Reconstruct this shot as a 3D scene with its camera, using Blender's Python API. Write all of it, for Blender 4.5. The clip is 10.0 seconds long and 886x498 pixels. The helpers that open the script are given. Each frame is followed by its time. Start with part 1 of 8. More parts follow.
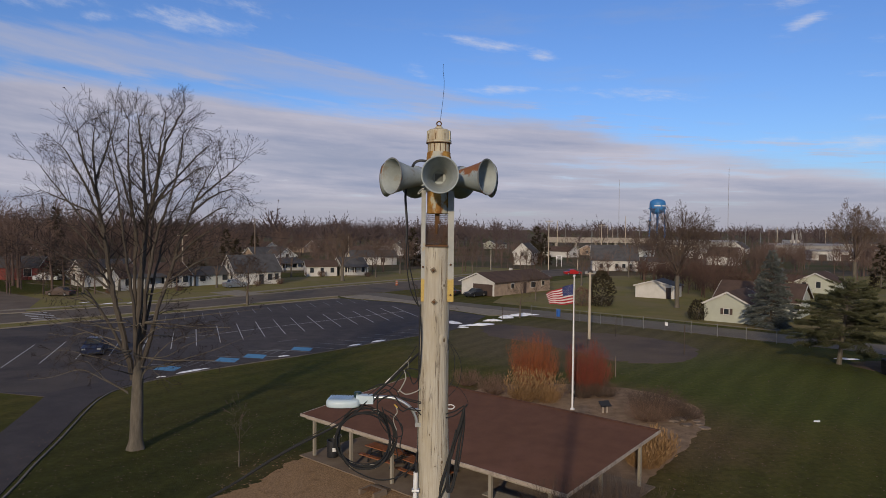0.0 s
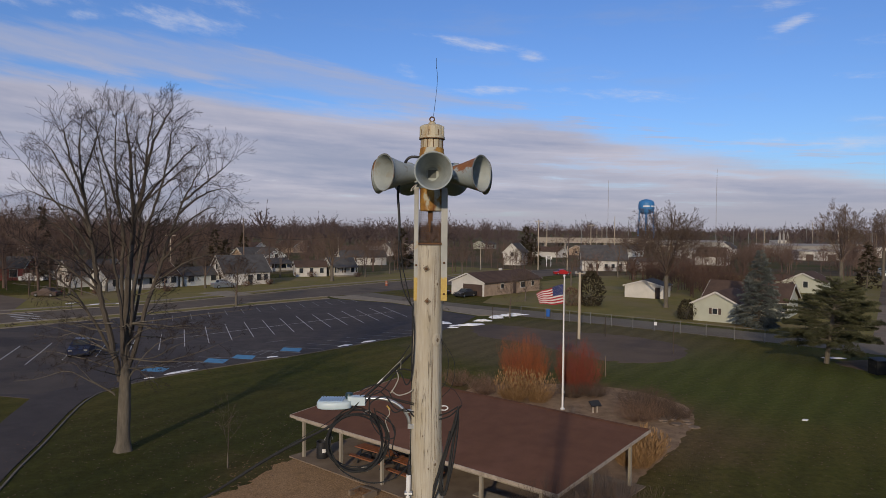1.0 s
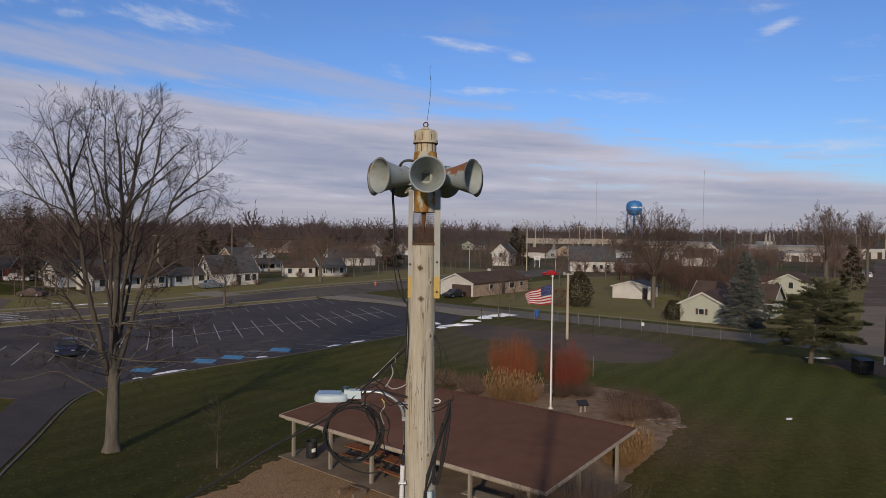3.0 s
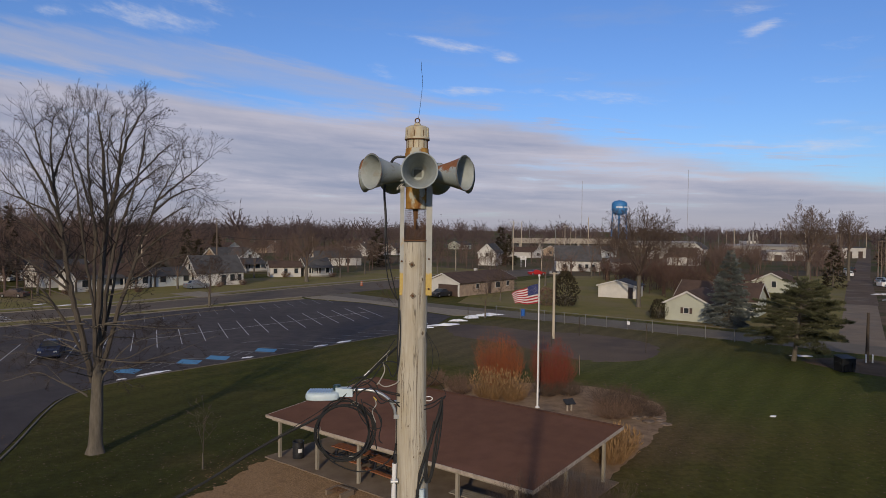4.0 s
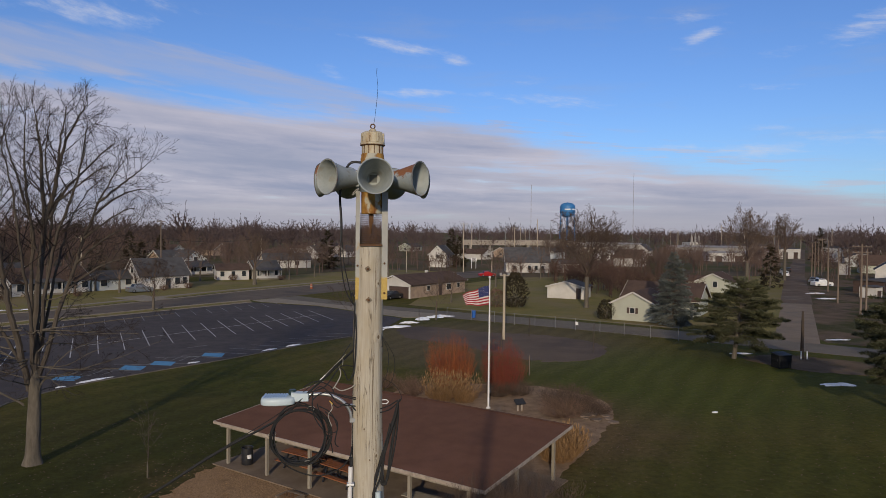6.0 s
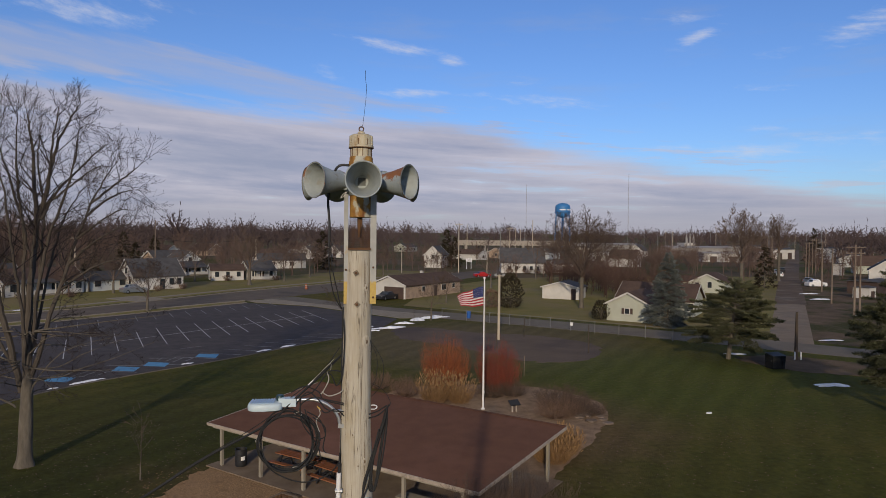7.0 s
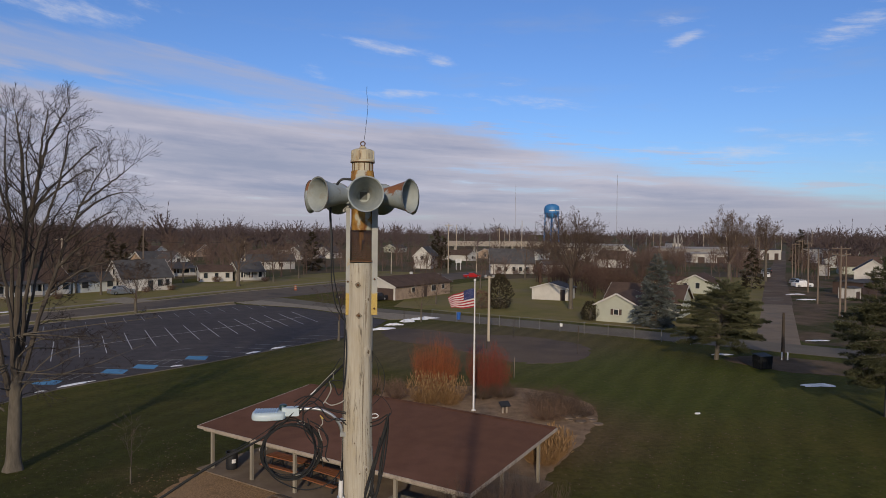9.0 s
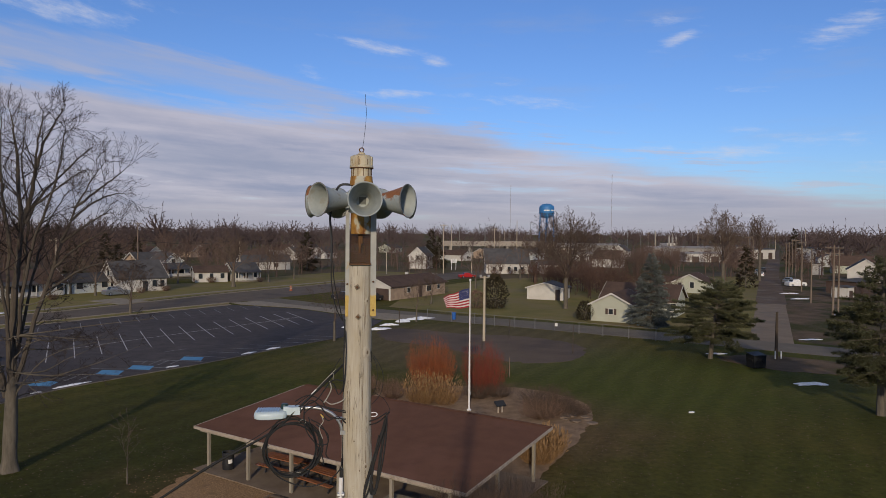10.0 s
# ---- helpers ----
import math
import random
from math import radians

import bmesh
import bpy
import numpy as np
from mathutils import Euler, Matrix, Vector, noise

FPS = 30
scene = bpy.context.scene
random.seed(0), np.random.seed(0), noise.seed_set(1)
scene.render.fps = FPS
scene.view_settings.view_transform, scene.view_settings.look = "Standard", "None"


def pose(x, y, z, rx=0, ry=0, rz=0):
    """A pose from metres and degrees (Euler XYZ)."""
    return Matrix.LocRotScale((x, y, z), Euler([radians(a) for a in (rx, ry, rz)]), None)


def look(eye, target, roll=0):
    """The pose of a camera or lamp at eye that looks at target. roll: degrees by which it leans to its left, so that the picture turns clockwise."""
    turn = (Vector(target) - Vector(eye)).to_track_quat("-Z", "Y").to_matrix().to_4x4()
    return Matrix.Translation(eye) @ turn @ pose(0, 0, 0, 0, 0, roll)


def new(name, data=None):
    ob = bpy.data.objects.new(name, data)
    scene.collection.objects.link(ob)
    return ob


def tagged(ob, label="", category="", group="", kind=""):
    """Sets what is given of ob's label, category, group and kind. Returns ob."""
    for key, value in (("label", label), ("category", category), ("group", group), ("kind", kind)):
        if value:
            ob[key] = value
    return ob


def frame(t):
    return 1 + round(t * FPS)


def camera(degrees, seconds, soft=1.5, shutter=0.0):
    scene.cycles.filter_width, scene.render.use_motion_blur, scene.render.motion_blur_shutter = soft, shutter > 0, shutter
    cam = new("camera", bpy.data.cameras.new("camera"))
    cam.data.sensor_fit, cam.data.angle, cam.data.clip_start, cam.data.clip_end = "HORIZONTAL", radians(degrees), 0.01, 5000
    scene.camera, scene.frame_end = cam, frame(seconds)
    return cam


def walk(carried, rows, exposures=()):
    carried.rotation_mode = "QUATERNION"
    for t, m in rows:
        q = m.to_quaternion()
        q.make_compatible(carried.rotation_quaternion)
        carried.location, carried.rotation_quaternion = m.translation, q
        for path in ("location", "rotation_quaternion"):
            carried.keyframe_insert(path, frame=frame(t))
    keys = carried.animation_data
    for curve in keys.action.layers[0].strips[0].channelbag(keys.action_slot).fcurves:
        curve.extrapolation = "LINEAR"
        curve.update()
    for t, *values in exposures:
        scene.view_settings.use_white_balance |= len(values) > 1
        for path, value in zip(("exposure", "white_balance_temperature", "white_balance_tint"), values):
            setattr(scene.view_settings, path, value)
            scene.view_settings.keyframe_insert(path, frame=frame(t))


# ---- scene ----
cam = camera(65.7, 10.0, soft=0.85)
PATH = [
    (0, (0.199, 1.315, 12.252), (0.156, 3.313, 12.19), 0.5),
    (0.5, (0.18, 1.386, 12.227), (0.151, 3.385, 12.165), 0.6),
    (1, (0.168, 1.423, 12.23), (0.155, 3.422, 12.169), 0.5),
    (1.5, (0.159, 1.365, 12.25), (0.143, 3.364, 12.189), 0.5),
    (2, (0.141, 1.245, 12.259), (0.154, 3.244, 12.198), 0.5),
    (2.5, (0.142, 1.165, 12.25), (0.156, 3.164, 12.191), 0.6),
    (4, (0.087, 1.204, 12.204), (0.147, 3.202, 12.145), 0.6),
    (4.5, (0.049, 1.184, 12.214), (0.141, 3.181, 12.157), 0.5),
    (5, (0.013, 1.126, 12.211), (0.136, 3.121, 12.155), 0.6),
    (5.5, (0.02, 1.113, 12.221), (0.195, 3.105, 12.167), 0.5),
    (7, (0.099, 1.175, 12.256), (0.316, 3.163, 12.205), 0.6),
    (7.5, (0.11, 1.179, 12.295), (0.33, 3.166, 12.244), 0.5),
    (8, (0.07, 1.154, 12.32), (0.3, 3.14, 12.269), 0.6),
    (8.5, (0.046, 1.128, 12.338), (0.285, 3.113, 12.288), 0.6),
    (9, (-0.006, 1.051, 12.358), (0.242, 3.035, 12.309), 0.6),
    (9.5, (-0.058, 0.945, 12.38), (0.197, 2.928, 12.331), 0.6),
    (10, (-0.042, 0.882, 12.39), (0.22, 2.864, 12.341), 0.5),
]
walk(cam, [(t, look(eye, target, roll)) for t, eye, target, roll in PATH])

# ---- light ----
SUN_AZ, SUN_EL = radians(192.0), radians(17.0)      # where the sun stands: behind the start, a little to the left
sun = new("sun", bpy.data.lights.new("sun", "SUN"))
sun.data.energy, sun.data.angle, sun.data.color = 3.0, radians(1.2), (1.0, 0.83, 0.60)
to_sun = Vector((math.sin(SUN_AZ) * math.cos(SUN_EL), math.cos(SUN_AZ) * math.cos(SUN_EL), math.sin(SUN_EL)))
sun.matrix_world = look(to_sun * 100, (0, 0, 0))
scene.view_settings.exposure = -0.05

world = bpy.data.worlds.new("world")
scene.world = world
world.use_nodes = True
wt = world.node_tree
wt.nodes.clear()


def wmath(op, a, b=None, c=None, clamp=False):
    n = wt.nodes.new("ShaderNodeMath")
    n.operation, n.use_clamp = op, clamp
    for i, v in enumerate((a, b, c)):
        if v is None:
            continue
        if isinstance(v, (int, float)):
            n.inputs[i].default_value = v
        else:
            wt.links.new(v, n.inputs[i])
    return n.outputs[0]


def wsmooth(v, lo, hi):
    n = wt.nodes.new("ShaderNodeMapRange")
    n.interpolation_type = "SMOOTHSTEP"
    wt.links.new(v, n.inputs[0])
    for i, s in ((1, lo), (2, hi)):
        if isinstance(s, (int, float)):
            n.inputs[i].default_value = s
        else:
            wt.links.new(s, n.inputs[i])
    return n.outputs[0]


def wmix(f, a, b):
    n = wt.nodes.new("ShaderNodeMix")
    n.data_type = "RGBA"
    for i, v in ((0, f), (6, a), (7, b)):
        if isinstance(v, tuple):
            n.inputs[i].default_value = (*v, 1)
        elif isinstance(v, (int, float)):
            n.inputs[i].default_value = v
        else:
            wt.links.new(v, n.inputs[i])
    return n.outputs[2]


def wnoise(x, y, z, scale, detail, rough=0.55):
    c = wt.nodes.new("ShaderNodeCombineXYZ")
    for i, v in enumerate((x, y, z)):
        if isinstance(v, (int, float)):
            c.inputs[i].default_value = v
        else:
            wt.links.new(v, c.inputs[i])
    n = wt.nodes.new("ShaderNodeTexNoise")
    n.inputs["Scale"].default_value, n.inputs["Detail"].default_value, n.inputs["Roughness"].default_value = scale, detail, rough
    wt.links.new(c.outputs[0], n.inputs["Vector"])
    return n.outputs[0]


SKY = 0.1
sky = wt.nodes.new("ShaderNodeTexSky")
sky.sky_type, sky.sun_disc, sky.sun_elevation, sky.sun_rotation = "NISHITA", False, SUN_EL, SUN_AZ
sky.air_density, sky.dust_density, sky.ozone_density = 1.0, 0.6, 3.0
coord = wt.nodes.new("ShaderNodeTexCoord")
split = wt.nodes.new("ShaderNodeSeparateXYZ")
wt.links.new(coord.outputs["Generated"], split.inputs[0])
dx, dy, dz = split.outputs
az = wmath("ARCTAN2", dx, dy)                        # 0 straight ahead, to the right positive
el = wmath("ARCSINE", dz)
tilted = wmath("MULTIPLY", el, wmath("MULTIPLY_ADD", az, 0.5, 1.0))     # the layers sink to the right, and lie level at the horizon
warp = wmath("SUBTRACT", wnoise(wmath("MULTIPLY", az, 4.0), wmath("MULTIPLY", tilted, 15.0), 2.0, 1.0, 5.0, 0.6), 0.5)
bent = wmath("MULTIPLY_ADD", warp, 0.018, tilted)
layer = wnoise(wmath("MULTIPLY", az, 1.9), wmath("MULTIPLY", bent, 27.0), 9.0, 1.0, 5.0, 0.5)
fine = wnoise(wmath("MULTIPLY", az, 7.5), wmath("MULTIPLY", bent, 78.0), 5.0, 1.0, 6.0, 0.62)
tuft = wnoise(wmath("MULTIPLY", az, 26.0), wmath("MULTIPLY", bent, 80.0), 13.0, 1.0, 6.0, 0.65)
# a long bank of stratus low over the horizon, its upper edge sinking to the right
edge = wmath("MULTIPLY_ADD", wsmooth(az, -0.75, 0.02), -0.034, 0.194)
edge = wmath("MULTIPLY_ADD", wsmooth(az, 0.05, 0.40), -0.052, edge)
edge = wmath("MULTIPLY_ADD", wsmooth(az, 0.30, 0.85), -0.078, edge)
edge = wmath("MULTIPLY_ADD", warp, 0.045, edge)
edge = wmath("MULTIPLY_ADD", wmath("SUBTRACT", fine, 0.5), 0.040, edge)
depth = wmath("SUBTRACT", edge, el)
bank = wsmooth(depth, -0.012, 0.020)
gap = wmath("MULTIPLY", wsmooth(wmath("ADD", wmath("MULTIPLY", layer, 0.6), wmath("MULTIPLY", fine, 0.4)), 0.55, 0.66), 0.32)
bank = wmath("MULTIPLY", bank, wmath("SUBTRACT", 0.95, gap))
fringe = wmath("MULTIPLY", wsmooth(depth, -0.042, -0.004), wmath("MULTIPLY", wsmooth(fine, 0.50, 0.64), wmath("MULTIPLY_ADD", wsmooth(az, -0.10, 0.15), 0.38, 0.20)))
bank = wmath("MAXIMUM", bank, fringe)
haze = wsmooth(el, 0.062, 0.0)
bank = wmath("MAXIMUM", bank, wmath("MULTIPLY", haze, 0.95))
grain = wmath("ADD", wmath("MULTIPLY", layer, 0.68), wmath("ADD", wmath("MULTIPLY", fine, 0.24), wmath("MULTIPLY", tuft, 0.08)))
tone = wmix(wsmooth(grain, 0.36, 0.64), (2.85, 3.15, 4.45), (5.6, 5.3, 6.05))
tone = wmix(wmath("MULTIPLY", wsmooth(depth, 0.040, 0.004), 0.55), tone, (5.35, 5.1, 5.85))      # the sunlit upper rim
shade = wsmooth(wmath("ABSOLUTE", wmath("SUBTRACT", depth, 0.068)), 0.040, 0.0)
tone = wmix(wmath("MULTIPLY", shade, 0.40), tone, (3.5, 3.7, 4.75))
slit = wmath("MULTIPLY", wsmooth(fine, 0.60, 0.70), wmath("MULTIPLY", wsmooth(depth, 0.03, 0.06), 0.55))
tone = wmix(slit, tone, (6.0, 6.1, 6.8))
tone = wmix(haze, tone, (4.05, 3.98, 4.7))
# a thinner sheet above it on the left
middle = wmath("MULTIPLY_ADD", wsmooth(az, -0.32, 0.08), -0.048, 0.222)
half = wmath("MULTIPLY_ADD", wsmooth(az, -0.18, 0.06), -0.016, 0.028)
off = wmath("ABSOLUTE", wmath("SUBTRACT", wmath("MULTIPLY_ADD", warp, 0.022, el), middle))
thin = wmath("SUBTRACT", half, wmath("SUBTRACT", off, wmath("MULTIPLY", wmath("SUBTRACT", fine, 0.5), 0.034)))
thin = wmath("MULTIPLY", wsmooth(thin, -0.004, 0.016), wsmooth(az, 0.14, 0.02))
thin = wmath("MULTIPLY", thin, wmath("MULTIPLY_ADD", wsmooth(grain, 0.38, 0.62), 0.42, 0.30))
# small ragged wisps high up: place, half size, tilt, strength
puff = None
frayed = wmath("SUBTRACT", wmath("ADD", wmath("MULTIPLY", tuft, 0.65), wmath("MULTIPLY", fine, 0.35)), 0.5)
for a, e, wa, we, lean, k in ((-0.368, 0.270, 0.056, 0.0125, -0.05, 1.0), (-0.485, 0.263, 0.022, 0.007, 0.0, 0.75), (-0.545, 0.275, 0.05, 0.012, 0.05, 0.7), (-0.30, 0.294, 0.05, 0.010, -0.10, 0.6),
                              (0.035, 0.260, 0.055, 0.0075, -0.13, 0.95), (0.118, 0.243, 0.018, 0.006, -0.10, 0.95), (-0.06, 0.222, 0.026, 0.012, -0.25, 0.5), (0.057, 0.197, 0.05, 0.007, 0.0, 0.75),
                              (0.25, 0.186, 0.075, 0.009, -0.08, 0.62), (0.222, 0.211, 0.026, 0.008, 0.1, 0.5), (0.153, 0.196, 0.032, 0.006, 0.05, 0.5), (0.456, 0.261, 0.026, 0.008, 0.32, 0.95), (0.44, 0.286, 0.04, 0.008, -0.1, 0.55),
                              (0.66, 0.256, 0.045, 0.015, 0.25, 0.8), (0.555, 0.232, 0.03, 0.007, 0.0, 0.5), (0.54, 0.190, 0.035, 0.006, 0.0, 0.45), (0.548, 0.139, 0.025, 0.005, 0.0, 0.6), (0.535, 0.110, 0.06, 0.009, 0.0, 0.85), (0.63, 0.124, 0.07, 0.009, -0.05, 0.6), (0.72, 0.085, 0.07, 0.008, 0.0, 0.6), (0.42, 0.118, 0.04, 0.006, 0.0, 0.6),
                              (1.4, 0.4, 0.2, 0.04, 0.0, 0.8), (2.6, 0.5, 0.3, 0.05, 0.0, 0.8), (-1.3, 0.45, 0.25, 0.05, 0.0, 0.8), (-2.3, 0.35, 0.2, 0.04, 0.0, 0.8)):
    across = wmath("SUBTRACT", az, a)
    da = wmath("DIVIDE", across, wa)
    de = wmath("DIVIDE", wmath("SUBTRACT", wmath("MULTIPLY_ADD", across, -lean, el), e), we)
    r2 = wmath("ADD", wmath("MULTIPLY", da, da), wmath("MULTIPLY", de, de))
    g = wmath("MULTIPLY", wmath("EXPONENT", wmath("MULTIPLY", r2, -0.62)), k)
    puff = g if puff is None else wmath("MAXIMUM", puff, g)
puff = wmath("MULTIPLY", wsmooth(wmath("MULTIPLY_ADD", frayed, 2.4, puff), 0.25, 1.65), wsmooth(puff, 0.03, 0.25), clamp=True)
high = wnoise(wmath("MULTIPLY", az, 5.0), wmath("MULTIPLY", el, 26.0), 11.0, 1.0, 5.0, 0.6)
veil = wmath("MULTIPLY", wsmooth(high, 0.5, 0.85), 0.22)
over = wmath("MULTIPLY", wsmooth(el, 0.36, 0.75), wmath("MULTIPLY_ADD", wsmooth(high, 0.3, 0.6), 0.5, 0.3))   # broken cloud overhead, out of view, added to make the skylight less blue
veil = wmath("MAXIMUM", veil, over)
tint = wt.nodes.new("ShaderNodeMix")
tint.data_type, tint.blend_type = "RGBA", "MULTIPLY"
tint.inputs[0].default_value = 1.0
wt.links.new(sky.outputs[0], tint.inputs[6])
tint.inputs[7].default_value = (0.77, 0.95, 1.36, 1)
col = wmix(veil, tint.outputs[2], (3.9, 3.95, 4.2))
col = wmix(thin, col, (4.15, 4.35, 5.6))
col = wmix(puff, col, (6.3, 6.5, 7.4))
col = wmix(bank, col, tone)
back = wt.nodes.new("ShaderNodeBackground")
back.inputs["Strength"].default_value = SKY
wt.links.new(col, back.inputs["Color"])
wout = wt.nodes.new("ShaderNodeOutputWorld")
wt.links.new(back.outputs[0], wout.inputs[0])


# ---- materials ----
def mat(name, c1, c2=None, scale=2.0, rough=0.85, metal=0.0, bump=0.0, bump_scale=None, c3=None, scale3=0.4, cut3=(0.55, 0.7), stretch=(1, 1, 1), vary=0.0, per="object", where="Object", trans=0.0):
    """Two colours in a noise, stains of a third in a larger one, fine relief, and a spread of brightness from piece to piece."""
    m = bpy.data.materials.new(name)
    m.use_nodes = True
    t = m.node_tree
    b = t.nodes["Principled BSDF"]
    b.inputs["Roughness"].default_value, b.inputs["Metallic"].default_value = rough, metal
    b.inputs["Specular IOR Level"].default_value = 0.08 if rough >= 0.84 else 0.4
    tc = t.nodes.new("ShaderNodeTexCoord")
    mp = t.nodes.new("ShaderNodeMapping")
    mp.inputs["Scale"].default_value = stretch
    if where == "World":
        geo = t.nodes.new("ShaderNodeNewGeometry")
        t.links.new(geo.outputs["Position"], mp.inputs[0])
    else:
        t.links.new(tc.outputs[where], mp.inputs[0])

    def nz(s, detail=6.0, rg=0.6):
        n = t.nodes.new("ShaderNodeTexNoise")
        n.inputs["Scale"].default_value, n.inputs["Detail"].default_value, n.inputs["Roughness"].default_value = s, detail, rg
        t.links.new(mp.outputs[0], n.inputs["Vector"])
        return n.outputs[0]

    def step(v, lo, hi):
        n = t.nodes.new("ShaderNodeMapRange")
        n.inputs[1].default_value, n.inputs[2].default_value = lo, hi
        t.links.new(v, n.inputs[0])
        return n.outputs[0]

    def mix(f, a, bb, how="MIX"):
        n = t.nodes.new("ShaderNodeMix")
        n.data_type, n.blend_type = "RGBA", how
        for i, v in ((0, f), (6, a), (7, bb)):
            if isinstance(v, tuple):
                n.inputs[i].default_value = (*v, 1)
            elif isinstance(v, (int, float)):
                n.inputs[i].default_value = v
            else:
                t.links.new(v, n.inputs[i])
        return n.outputs[2]

    c = mix(step(nz(scale), 0.32, 0.68), c1, c2 or tuple(v * 0.75 for v in c1))
    if c3:
        c = mix(step(nz(scale3), *cut3), c, c3)
    if vary:
        if per == "island":
            src = t.nodes.new("ShaderNodeNewGeometry").outputs["Random Per Island"]
        else:
            src = t.nodes.new("ShaderNodeObjectInfo").outputs["Random"]
        mr = t.nodes.new("ShaderNodeMapRange")
        mr.inputs[3].default_value, mr.inputs[4].default_value = 1 - vary, 1 + vary
        t.links.new(src, mr.inputs[0])
        c = mix(1.0, c, mr.outputs[0], "MULTIPLY")
    t.links.new(c, b.inputs["Base Color"])
    if bump:
        bp = t.nodes.new("ShaderNodeBump")
        bp.inputs["Strength"].default_value, bp.inputs["Distance"].default_value = 1.0, bump
        t.links.new(nz(bump_scale or scale * 4, 8.0, 0.65), bp.inputs["Height"])
        t.links.new(bp.outputs[0], b.inputs["Normal"])
    return m


